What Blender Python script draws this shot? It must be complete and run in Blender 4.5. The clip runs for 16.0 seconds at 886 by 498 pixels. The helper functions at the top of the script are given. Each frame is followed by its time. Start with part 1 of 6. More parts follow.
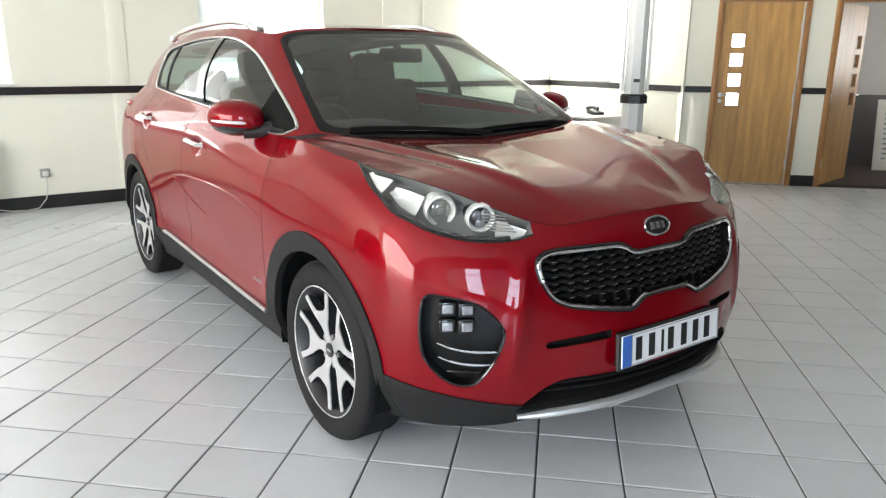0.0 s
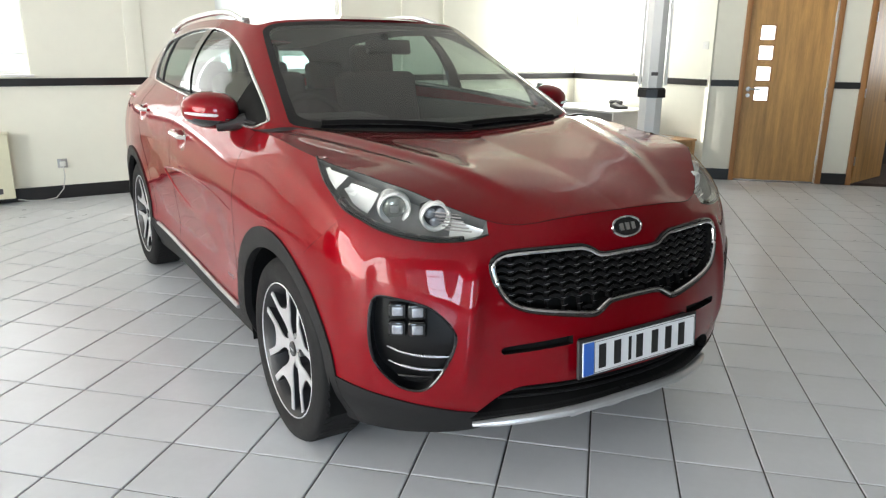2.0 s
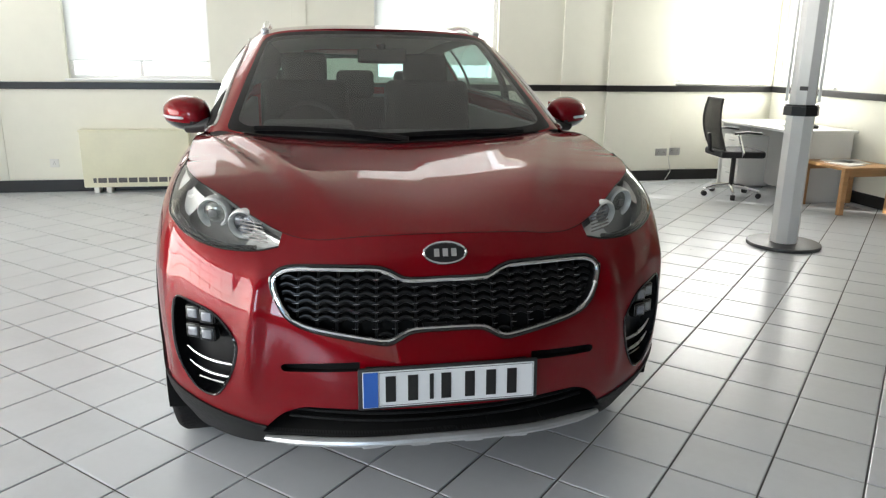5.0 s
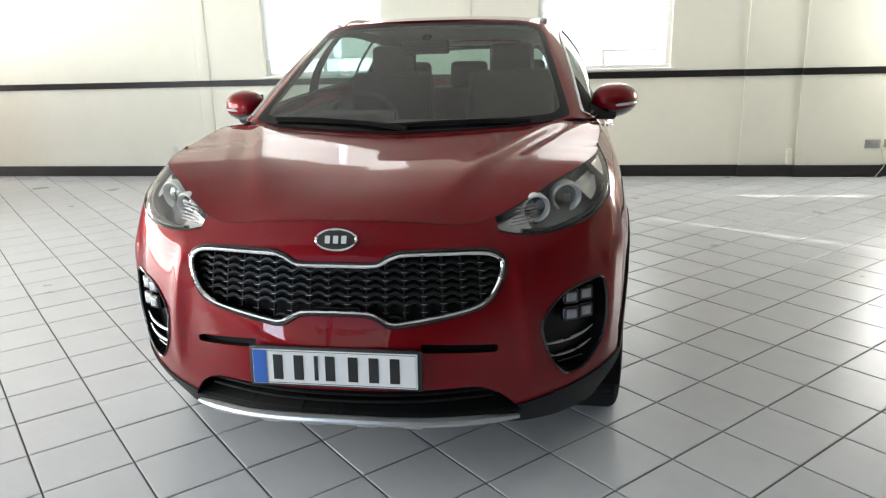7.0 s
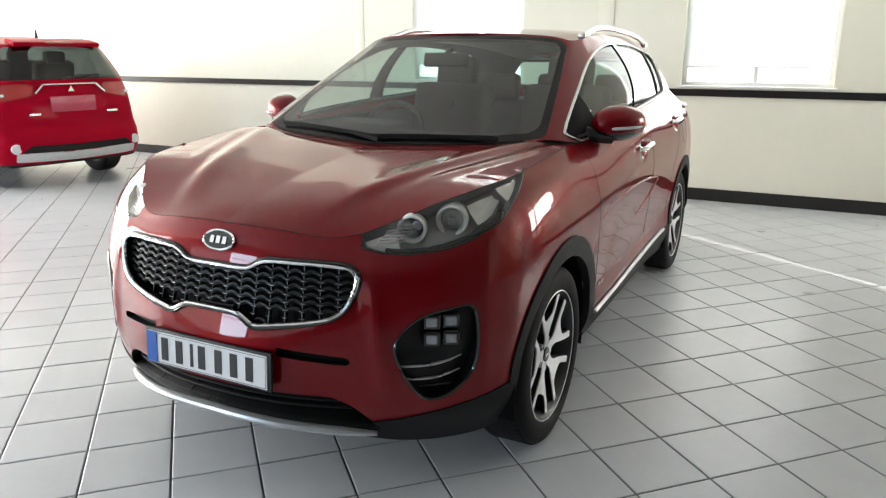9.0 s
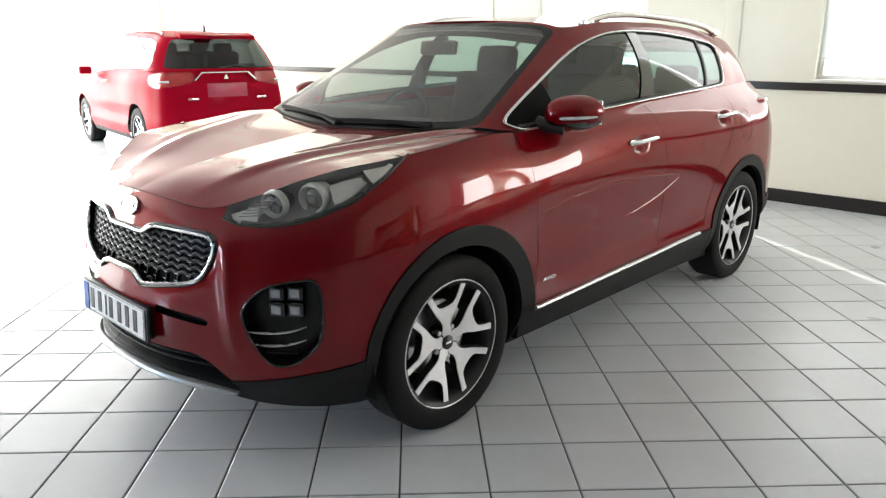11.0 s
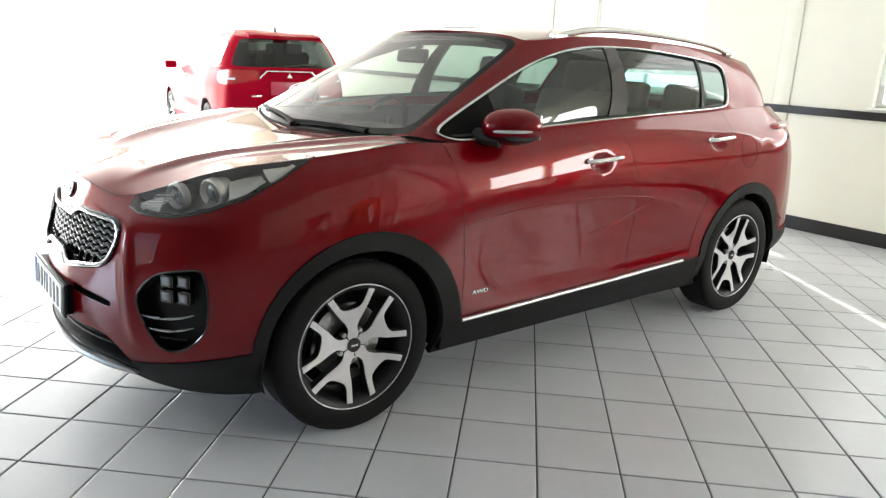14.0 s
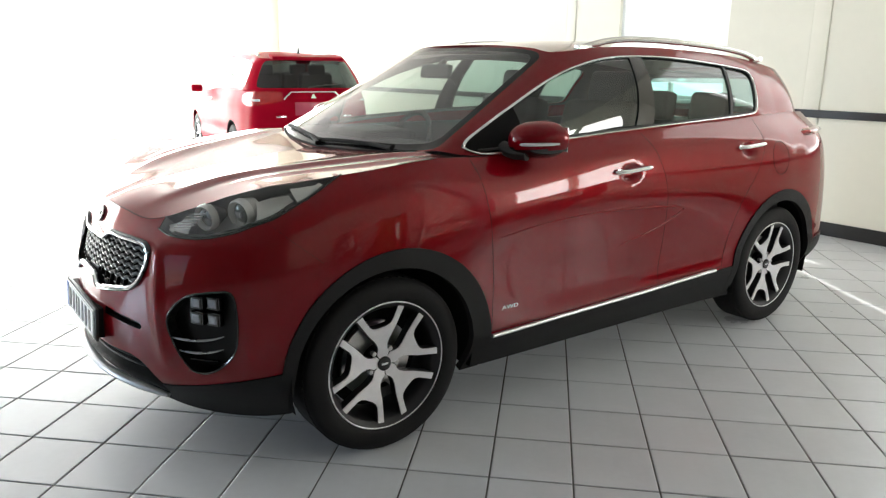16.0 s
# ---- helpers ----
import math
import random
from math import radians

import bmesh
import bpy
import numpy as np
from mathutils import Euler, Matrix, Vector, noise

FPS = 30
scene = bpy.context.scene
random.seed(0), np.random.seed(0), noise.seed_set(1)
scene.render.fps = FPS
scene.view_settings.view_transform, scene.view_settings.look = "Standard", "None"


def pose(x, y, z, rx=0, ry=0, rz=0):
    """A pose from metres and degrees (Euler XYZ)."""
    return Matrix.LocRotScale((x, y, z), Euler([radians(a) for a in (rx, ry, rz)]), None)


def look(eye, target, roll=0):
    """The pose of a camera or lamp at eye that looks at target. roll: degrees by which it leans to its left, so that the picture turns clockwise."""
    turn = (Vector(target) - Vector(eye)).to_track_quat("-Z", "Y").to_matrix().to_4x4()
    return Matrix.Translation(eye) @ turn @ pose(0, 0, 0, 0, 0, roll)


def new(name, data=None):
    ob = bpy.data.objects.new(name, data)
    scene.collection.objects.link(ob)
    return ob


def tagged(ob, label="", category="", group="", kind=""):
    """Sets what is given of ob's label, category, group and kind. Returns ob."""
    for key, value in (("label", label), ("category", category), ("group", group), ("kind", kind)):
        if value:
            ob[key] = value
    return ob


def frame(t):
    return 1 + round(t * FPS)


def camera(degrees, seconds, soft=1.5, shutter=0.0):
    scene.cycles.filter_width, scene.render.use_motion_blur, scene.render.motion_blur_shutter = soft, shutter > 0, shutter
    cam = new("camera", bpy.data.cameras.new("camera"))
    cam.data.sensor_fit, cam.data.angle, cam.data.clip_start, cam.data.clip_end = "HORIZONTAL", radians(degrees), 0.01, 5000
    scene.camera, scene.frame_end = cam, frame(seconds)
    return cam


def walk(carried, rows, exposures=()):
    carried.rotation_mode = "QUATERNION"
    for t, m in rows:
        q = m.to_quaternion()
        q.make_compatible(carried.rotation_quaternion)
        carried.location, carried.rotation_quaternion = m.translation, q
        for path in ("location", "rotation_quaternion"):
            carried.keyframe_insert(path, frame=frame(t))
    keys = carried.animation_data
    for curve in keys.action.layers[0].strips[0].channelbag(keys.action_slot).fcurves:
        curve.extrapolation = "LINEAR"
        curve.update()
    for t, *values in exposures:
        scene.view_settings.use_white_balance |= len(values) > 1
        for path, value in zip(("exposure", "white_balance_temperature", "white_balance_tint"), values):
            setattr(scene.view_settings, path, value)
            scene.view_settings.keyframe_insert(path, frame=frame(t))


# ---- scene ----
EXPO = (0.74, 0.52, 0.68, 0.72, 0.82, 0.98, 1.0, 0.74, 0.66)

cam = camera(62.5, 16.0, soft=1.25)
PATH = [
    (0, look((-2.035, -3.707, 1.441), (-0.912, -2.133, 0.929), 0.59)),
    (0.5, look((-2.006, -3.708, 1.437), (-0.884, -2.134, 0.923), 0.50)),
    (1, look((-1.939, -3.743, 1.435), (-0.826, -2.162, 0.923), 0.21)),
    (1.5, look((-1.906, -3.783, 1.433), (-0.803, -2.193, 0.927), 1.07)),
    (2, look((-1.757, -3.778, 1.439), (-0.726, -2.149, 0.908), 0.68)),
    (2.5, look((-1.587, -3.794, 1.438), (-0.638, -2.116, 0.906), 0.50)),
    (3, look((-1.375, -3.911, 1.441), (-0.529, -2.179, 0.909), 0.30)),
    (3.5, look((-1.197, -4.028, 1.444), (-0.519, -2.224, 0.910), -0.19)),
    (4, look((-0.938, -4.071, 1.442), (-0.331, -2.234, 0.936), 0.33)),
    (4.5, look((-0.701, -4.126, 1.448), (-0.154, -2.273, 0.932), 0.66)),
    (4.7, look((-0.587, -4.164, 1.454), (-0.102, -2.293, 0.940), 0.78)),
    (6.8, look((0.564, -4.233, 1.450), (0.294, -2.321, 0.928), -1.47)),
    (7, look((0.670, -4.203, 1.442), (0.358, -2.302, 0.907), -1.61)),
    (7.5, look((0.934, -4.133, 1.456), (0.477, -2.263, 0.912), -1.47)),
    (8, look((1.237, -4.075, 1.474), (0.603, -2.252, 0.948), -0.86)),
    (8.5, look((1.474, -3.974, 1.464), (0.674, -2.220, 0.931), -0.71)),
    (8.7, look((1.565, -3.935, 1.474), (0.738, -2.191, 0.951), -0.23)),
    (10.8, look((2.552, -3.308, 1.454), (1.269, -1.871, 0.918), -0.50)),
    (11, look((2.661, -3.252, 1.447), (1.336, -1.853, 0.912), 0.06)),
    (11.5, look((2.832, -3.101, 1.448), (1.456, -1.752, 0.912), 0.43)),
    (12, look((2.920, -2.928, 1.447), (1.485, -1.643, 0.911), 1.26)),
    (12.5, look((3.014, -2.812, 1.456), (1.537, -1.574, 0.923), 1.43)),
    (13, look((3.112, -2.734, 1.463), (1.567, -1.574, 0.943), 1.59)),
    (13.5, look((3.127, -2.731, 1.465), (1.588, -1.567, 0.939), 2.11)),
    (14, look((3.153, -2.727, 1.463), (1.641, -1.525, 0.943), 2.54)),
    (14.5, look((3.143, -2.726, 1.465), (1.601, -1.561, 0.949), 2.05)),
    (15, look((3.116, -2.737, 1.459), (1.534, -1.617, 0.967), 1.05)),
    (15.5, look((3.114, -2.733, 1.459), (1.527, -1.613, 0.982), 0.84)),
    (16, look((3.122, -2.719, 1.456), (1.559, -1.567, 0.975), 0.71)),
]
walk(cam, PATH, exposures=[(0.0, EXPO[0]), (4.7, EXPO[1]), (7.0, EXPO[2]), (8.7, EXPO[3]), (11.0, EXPO[4]), (12.2, EXPO[5]), (14.7, EXPO[6]), (15.4, EXPO[7]), (16.0, EXPO[8])])

# ---- light ----
SUN_WAY = Vector((0.82, -0.52, -0.60)).normalized()
world = bpy.data.worlds.new("sky")
scene.world = world
world.use_nodes = True
wn = world.node_tree
bg = wn.nodes["Background"]
sky = wn.nodes.new("ShaderNodeTexSky")
sky.sky_type, sky.sun_disc = "NISHITA", False
sky.dust_density, sky.air_density = 0.6, 0.8
sky.sun_elevation, sky.sun_rotation = radians(31.7), radians(-57.6)
wn.links.new(sky.outputs[0], bg.inputs[0])
bg.inputs[1].default_value = 0.15
sun = new("sun", bpy.data.lights.new("sun", "SUN"))
sun.data.energy, sun.data.angle, sun.data.color = 5.0, radians(0.55), (1.0, 0.95, 0.88)
sun.matrix_world = look((-20, 10, 14), Vector((-20, 10, 14)) + SUN_WAY)


def window_lamp(name, x, y, z, w, h, aim, power, color=(1.0, 0.982, 0.945)):
    """Sky light that stands in a window opening and shines along aim."""
    la = new(name, bpy.data.lights.new(name, "AREA"))
    la.data.shape, la.data.size, la.data.size_y, la.data.energy, la.data.color = "RECTANGLE", w, h, power, color
    la.matrix_world = look((x, y, z), Vector((x, y, z)) + Vector(aim))
    return la


window_lamp("window_daylight_a", -2.0, 4.022, 2.50, 1.36, 2.66, (0, -1, 0), 10)
window_lamp("window_daylight_b", 1.115, 4.022, 2.50, 1.36, 2.66, (0, -1, 0), 10)
window_lamp("window_daylight_c", 4.63, 4.022, 1.74, 1.16, 1.12, (0, -1, 0), 32)
window_lamp("window_daylight_d", 5.292, 3.46, 1.74, 0.92, 1.12, (-1, 0, 0), 29)
for n, x, y, w, h, aim, power in (("a", -2.0, 4.45, 1.5, 2.9, (0, -1, 0), 27), ("b", 1.115, 4.45, 1.5, 2.9, (0, -1, 0), 27), ("c", 4.63, 4.45, 1.3, 1.6, (0, -1, 0), 22), ("d", 5.68, 3.46, 1.1, 1.6, (-1, 0, 0), 22)):
    window_lamp("sky_on_blind_" + n, x, y, 1.1 + h / 2, w, h, aim, power)
window_lamp("frontage_daylight", -12.33, -2.5, 2.0, 12.0, 3.85, (1, 0, 0), 1450)
window_lamp("street_window_daylight", -5.0, -9.1, 1.55, 1.62, 2.2, (0, 1, 0), 125, (0.64, 0.81, 1.0))
window_lamp("store_window_daylight", 9.43, 0.14, 1.65, 1.1, 1.1, (-0.714, 0.70, 0), 13)


# ---- materials ----
def ramp(nt, fac, stops):
    r = nt.nodes.new("ShaderNodeValToRGB")
    while len(r.color_ramp.elements) < len(stops):
        r.color_ramp.elements.new(0.5)
    for e, (p, c) in zip(r.color_ramp.elements, stops):
        e.position, e.color = p, (*c, 1)
    nt.links.new(fac, r.inputs[0])
    return r.outputs[0]


def mat(name, color, rough=0.5, metal=0.0, vary=0.12, scale=6.0, bump=0.0, bump_scale=90.0, coat=0.0, spec=0.5, stretch=(1, 1, 1), object_random=0.0, trans=0.0):
    """A surface with two scales of tone variation, uneven gloss and fine relief."""
    m = bpy.data.materials.new(name)
    m.use_nodes = True
    nt = m.node_tree
    b = nt.nodes["Principled BSDF"]
    co = nt.nodes.new("ShaderNodeTexCoord")
    mp = nt.nodes.new("ShaderNodeMapping")
    mp.inputs["Scale"].default_value = stretch
    nt.links.new(co.outputs["Object"], mp.inputs[0])
    n1, n2 = nt.nodes.new("ShaderNodeTexNoise"), nt.nodes.new("ShaderNodeTexNoise")
    n1.inputs["Scale"].default_value, n2.inputs["Scale"].default_value = scale, scale * 9
    n1.inputs["Detail"].default_value = 5
    for n in (n1, n2):
        nt.links.new(mp.outputs[0], n.inputs[0])
    mix = nt.nodes.new("ShaderNodeMath")
    mix.operation = "MULTIPLY_ADD"
    nt.links.new(n2.outputs[0], mix.inputs[0])
    mix.inputs[1].default_value = 0.35
    nt.links.new(n1.outputs[0], mix.inputs[2])
    fac = mix.outputs[0]
    if object_random:
        oi, add = nt.nodes.new("ShaderNodeObjectInfo"), nt.nodes.new("ShaderNodeMath")
        add.operation = "MULTIPLY_ADD"
        nt.links.new(oi.outputs["Random"], add.inputs[0])
        add.inputs[1].default_value = object_random
        nt.links.new(fac, add.inputs[2])
        fac = add.outputs[0]
    lo, hi = [max(0, c * (1 - vary)) for c in color], [min(1, c * (1 + vary)) for c in color]
    nt.links.new(ramp(nt, fac, [(0.35, lo), (1.0, hi)]), b.inputs["Base Color"])
    rr = nt.nodes.new("ShaderNodeMapRange")
    nt.links.new(n1.outputs[0], rr.inputs[0])
    rr.inputs[3].default_value, rr.inputs[4].default_value = rough * 0.85, min(1, rough * 1.15)
    nt.links.new(rr.outputs[0], b.inputs["Roughness"])
    b.inputs["Metallic"].default_value = metal
    b.inputs["Coat Weight"].default_value = coat
    b.inputs["Coat Roughness"].default_value = 0.03
    b.inputs["Specular IOR Level"].default_value = spec
    b.inputs["Transmission Weight"].default_value = trans
    if bump:
        nb, bp = nt.nodes.new("ShaderNodeTexNoise"), nt.nodes.new("ShaderNodeBump")
        nb.inputs["Scale"].default_value = bump_scale
        nt.links.new(mp.outputs[0], nb.inputs[0])
        nt.links.new(nb.outputs[0], bp.inputs["Height"])
        bp.inputs["Strength"].default_value, bp.inputs["Distance"].default_value = bump, 0.004
        nt.links.new(bp.outputs[0], b.inputs["Normal"])
    return m


def glass(name, tint=(0.9, 0.95, 0.93), clear=0.9, rough=0.0, face=0.05):
    """Thin pane: mirror-like at grazing angles, tinted clear otherwise."""
    m = bpy.data.materials.new(name)
    m.use_nodes = True
    nt = m.node_tree
    nt.nodes.remove(nt.nodes["Principled BSDF"])
    out = nt.nodes["Material Output"]
    tr, gl, mx, lw = (nt.nodes.new("ShaderNode" + k) for k in ("BsdfTransparent", "BsdfGlossy", "MixShader", "LayerWeight"))
    tr.inputs[0].default_value = (*[c * clear for c in tint], 1)
    gl.inputs["Roughness"].default_value = rough
    lw.inputs["Blend"].default_value = 0.5
    steep, boost = nt.nodes.new("ShaderNodeMath"), nt.nodes.new("ShaderNodeMath")
    steep.operation, boost.operation = "POWER", "MULTIPLY_ADD"
    steep.inputs[1].default_value = 4.5
    boost.inputs[1].default_value, boost.inputs[2].default_value = 0.85, face
    nt.links.new(lw.outputs["Facing"], steep.inputs[0])
    nt.links.new(steep.outputs[0], boost.inputs[0])
    nt.links.new(boost.outputs[0], mx.inputs[0])
    nt.links.new(tr.outputs[0], mx.inputs[1])
    nt.links.new(gl.outputs[0], mx.inputs[2])
    nt.links.new(mx.outputs[0], out.inputs[0])
    return m


M_WALL = mat("cream_wall_paint", (0.82, 0.81, 0.70), 0.6, vary=0.04, scale=1.2, bump=0.15, bump_scale=60)
# For unseen walls behind the camera, darkened to deepen the car paint's reflections.
M_WALLDARK = mat("darkened_unseen_wall", (0.13, 0.125, 0.12), 0.7, vary=0.06, scale=1.2, bump=0.15, bump_scale=60)
# Unseen ceiling: white paint darkened to dim its bounce and bonnet reflection.
M_CEIL = mat("darkened_ceiling_paint", (0.52, 0.51, 0.49), 0.8, vary=0.03, scale=1.0)
M_BLACK = mat("black_gloss_woodwork", (0.011, 0.010, 0.010), 0.35, vary=0.3, scale=5, bump=0.1)
M_TILE = mat("grey_floor_tile", (0.575, 0.595, 0.625), 0.29, vary=0.07, scale=3.0, bump=0.05, bump_scale=40, object_random=0.35, spec=0.4)
M_GROUT = mat("dark_grout", (0.09, 0.088, 0.085), 0.85, vary=0.35, scale=2.5, bump=0.4)
M_WHITE = mat("white_painted_timber", (0.8, 0.8, 0.78), 0.35, vary=0.03, scale=3)
M_PLASTIC = mat("white_plastic", (0.75, 0.75, 0.7), 0.4, vary=0.04, scale=8)
M_CREAM = mat("cream_enamelled_steel", (0.72, 0.7, 0.52), 0.35, vary=0.05, scale=4)
M_OAK = mat("oak_veneer", (0.50, 0.28, 0.095), 0.38, vary=0.38, scale=2.2, bump=0.12, stretch=(9, 9, 0.7))
M_OAKFRAME = mat("oak_frame", (0.36, 0.17, 0.06), 0.4, vary=0.25, scale=3, bump=0.1, stretch=(7, 7, 0.8))
M_BEECH = mat("beech_wood", (0.5, 0.28, 0.12), 0.4, vary=0.2, scale=4, bump=0.08, stretch=(1, 6, 6))
M_STEEL = mat("brushed_steel", (0.6, 0.6, 0.6), 0.3, 1.0, vary=0.08, scale=20)
M_CARPET = mat("dark_brown_carpet", (0.06, 0.045, 0.04), 0.95, vary=0.35, scale=30, bump=0.6, bump_scale=300)
M_GROUND = mat("pale_forecourt_paving", (0.74, 0.73, 0.70), 0.85, vary=0.15, scale=0.6, bump=0.3)
M_BLIND = mat("white_blind_slat", (0.82, 0.83, 0.82), 0.5, vary=0.03, scale=5)
M_FABRIC = mat("black_mesh_fabric", (0.02, 0.02, 0.022), 0.8, vary=0.3, scale=60, bump=0.5, bump_scale=400)
M_MESH = M_FABRIC.copy()
M_MESH.name = "open_black_mesh"
see, mixed = M_MESH.node_tree.nodes.new("ShaderNodeBsdfTransparent"), M_MESH.node_tree.nodes.new("ShaderNodeMixShader")
mixed.inputs[0].default_value = 0.07
M_MESH.node_tree.links.new(M_MESH.node_tree.nodes["Principled BSDF"].outputs[0], mixed.inputs[1])
M_MESH.node_tree.links.new(see.outputs[0], mixed.inputs[2])
M_MESH.node_tree.links.new(mixed.outputs[0], M_MESH.node_tree.nodes["Material Output"].inputs[0])
M_RUBBERBLACK = mat("black_plastic", (0.02, 0.02, 0.021), 0.5, vary=0.2, scale=30, bump=0.15, bump_scale=500)
M_PAPER = mat("paper", (0.8, 0.78, 0.74), 0.6, vary=0.08, scale=9)
M_BLUEGREY = mat("grey_printed_board", (0.3, 0.32, 0.38), 0.5, vary=0.2, scale=6)
M_DARKGREY = mat("dark_grey_panel", (0.09, 0.085, 0.085), 0.6, vary=0.2, scale=4)
M_CABLE = mat("white_flex", (0.6, 0.6, 0.56), 0.5, vary=0.05)
G_PANE = glass("clear_window_glass", (0.97, 0.99, 0.98), 0.95)


# ---- mesh helpers ----
def mesh_of(name, bm, material, smooth=None):
    me = bpy.data.meshes.new(name)
    bm.normal_update()
    bm.to_mesh(me)
    bm.free()
    for m in material if isinstance(material, (list, tuple)) else (material,):
        me.materials.append(m)
    if smooth is not None:
        for p in me.polygons:
            p.use_smooth = True
        me.set_sharp_from_angle(angle=radians(smooth))
    return me


def part(name, bm, material, parent=None, label="", smooth=35):
    """Links a bmesh as one mesh object, under parent if there is one."""
    ob = new(name, mesh_of(name, bm, material, smooth))
    if parent:
        ob.parent = parent
    if label:
        ob["label"] = label
    return ob


def thing(name, label, category, at=None, group="", kind=""):
    return tagged(new(name), label, category, group, kind) if at is None else placed(tagged(new(name), label, category, group, kind), at)


def placed(ob, m):
    ob.matrix_basis = m
    return ob


def add_box(bm, size, at=(0, 0, 0), turn=None, bevel=0.0, segs=2):
    m = (at if isinstance(at, Matrix) else Matrix.Translation(at)) @ (turn or Matrix.Identity(4))
    r = bmesh.ops.create_cube(bm, size=1, matrix=m @ Matrix.Diagonal((*size, 1)))
    if bevel:
        es = list({e for v in r["verts"] for e in v.link_edges})
        bmesh.ops.bevel(bm, geom=es, offset=bevel, segments=segs, affect="EDGES", profile=0.6)
    return bm


def box(size, at=(0, 0, 0), turn=None, bevel=0.0, segs=2):
    return add_box(bmesh.new(), size, at, turn, bevel, segs)


def add_cyl(bm, r, h, at=(0, 0, 0), turn=None, r2=None, n=24, bevel=0.0):
    m = (at if isinstance(at, Matrix) else Matrix.Translation(at)) @ (turn or Matrix.Identity(4))
    k = bmesh.ops.create_cone(bm, cap_ends=True, segments=n, radius1=r, radius2=r if r2 is None else r2, depth=h, matrix=m)
    if bevel:
        es = [e for e in {e for v in k["verts"] for e in v.link_edges} if sum(len(f.verts) > 4 for f in e.link_faces) == 1]
        bmesh.ops.bevel(bm, geom=es, offset=bevel, segments=2, affect="EDGES", profile=0.6)
    return bm


def cyl(r, h, at=(0, 0, 0), turn=None, r2=None, n=24, bevel=0.0):
    return add_cyl(bmesh.new(), r, h, at, turn, r2, n, bevel)


def add_tube(bm, pts, r, n=8, closed=False, flat=1.0, up=None):
    """A round or flattened bar swept along points."""
    pts = [Vector(p) for p in pts]
    rings, k = [], len(pts)
    side_old = None
    for i, p in enumerate(pts):
        a, b = (pts[(i - 1) % k], pts[(i + 1) % k]) if closed else (pts[max(i - 1, 0)], pts[min(i + 1, k - 1)])
        d = (b - a).normalized()
        ref = Vector(up[i] if isinstance(up, list) else up) if up is not None else (Vector((0, 0, 1)) if abs(d.z) < 0.9 else Vector((0, 1, 0)))
        side = d.cross(ref).normalized()
        if side_old is not None and up is None and side.dot(side_old) < 0:
            side = -side
        side_old = side
        nor = side.cross(d).normalized()
        rr = r[i] if isinstance(r, (list, tuple)) else r
        rings.append([bm.verts.new(p + side * (rr * math.cos(2 * math.pi * j / n)) + nor * (rr * flat * math.sin(2 * math.pi * j / n))) for j in range(n)])
    for i in range(k if closed else k - 1):
        a, b = rings[i], rings[(i + 1) % k]
        for j in range(n):
            bm.faces.new((a[j], a[(j + 1) % n], b[(j + 1) % n], b[j]))
    if not closed:
        bm.faces.new(rings[0][::-1])
        bm.faces.new(rings[-1])
    bmesh.ops.recalc_face_normals(bm, faces=bm.faces[:])
    return bm


def tube(pts, r, n=8, closed=False, flat=1.0, up=None):
    return add_tube(bmesh.new(), pts, r, n, closed, flat, up)


def bar(name, a, b, w, h, material, parent=None, bevel=0.0):
    """A straight board from a to b along the floor plan: w across, h upwards, a and b at its underside's middle."""
    a, b = Vector(a), Vector(b)
    d = b - a
    m = Matrix.Translation((a + b) / 2 + Vector((0, 0, h / 2))) @ Matrix.Rotation(math.atan2(d.y, d.x), 4, "Z")
    return part(name, box((d.length, w, h), m, bevel=bevel), material, parent, smooth=None)


def wall_run(name, a, b, z0, z1, thick, side, openings, material=None):
    """A wall from a to b in plan with openings (from, to, bottom, top) along it; its thickness lies on the given side."""
    a, b = Vector((*a, 0)), Vector((*b, 0))
    d = (b - a).normalized()
    nrm = Vector((-d.y, d.x, 0)) * side
    turn = Matrix.Rotation(math.atan2(d.y, d.x), 4, "Z")
    length = (b - a).length
    bm = bmesh.new()

    def slab(s0, s1, q0, q1):
        if s1 - s0 > 1e-4 and q1 - q0 > 1e-4:
            add_box(bm, (s1 - s0, thick, q1 - q0), Matrix.Translation(a + d * (s0 + s1) / 2 + nrm * thick / 2 + Vector((0, 0, (q0 + q1) / 2))) @ turn)
    s = 0.0
    for o0, o1, ob, ot in sorted(openings):
        slab(s, o0, z0, z1)
        slab(o0, o1, z0, ob)
        slab(o0, o1, ot, z1)
        s = o1
    slab(s, length, z0, z1)
    return tagged(part(name, bm, material or M_WALL, smooth=None), kind="structure")


# ---- the room ----
TH = radians(45.61)
UX, WX = Vector((math.cos(TH), math.sin(TH), 0)), Vector((-math.sin(TH), math.cos(TH), 0))


def plan(u, w, z=0.0):
    p = UX * u + WX * w
    return Vector((p.x, p.y, z))


ROOM_H = 4.2
BACK, RIGHT, LEFT, FRONT = 4.03, 5.30, -12.05, -9.0
WIN_B, WIN_T, WIN_LOW = 1.15, 3.85, 2.32
back_openings = [(-2.70, -1.30, WIN_T), (0.42, 1.81, WIN_T), (4.03, 5.22, WIN_LOW)]
wall_run("wall_north", (LEFT - 0.3, BACK), (RIGHT + 0.3, BACK), 0, ROOM_H, 0.12, 1,
                     [(p - LEFT + 0.3, q - LEFT + 0.3, WIN_B, top) for p, q, top in back_openings])
wall_run("wall_east", (RIGHT, BACK), (RIGHT, 1.78), 0, ROOM_H, 0.25, 1, [(0.10, 1.08, WIN_B, WIN_LOW)])
pa, pb = plan(5.0, -2.56), plan(5.0, -8.3)
DOOR1, DOOR2 = (0.35, 1.23), (1.60, 2.50)
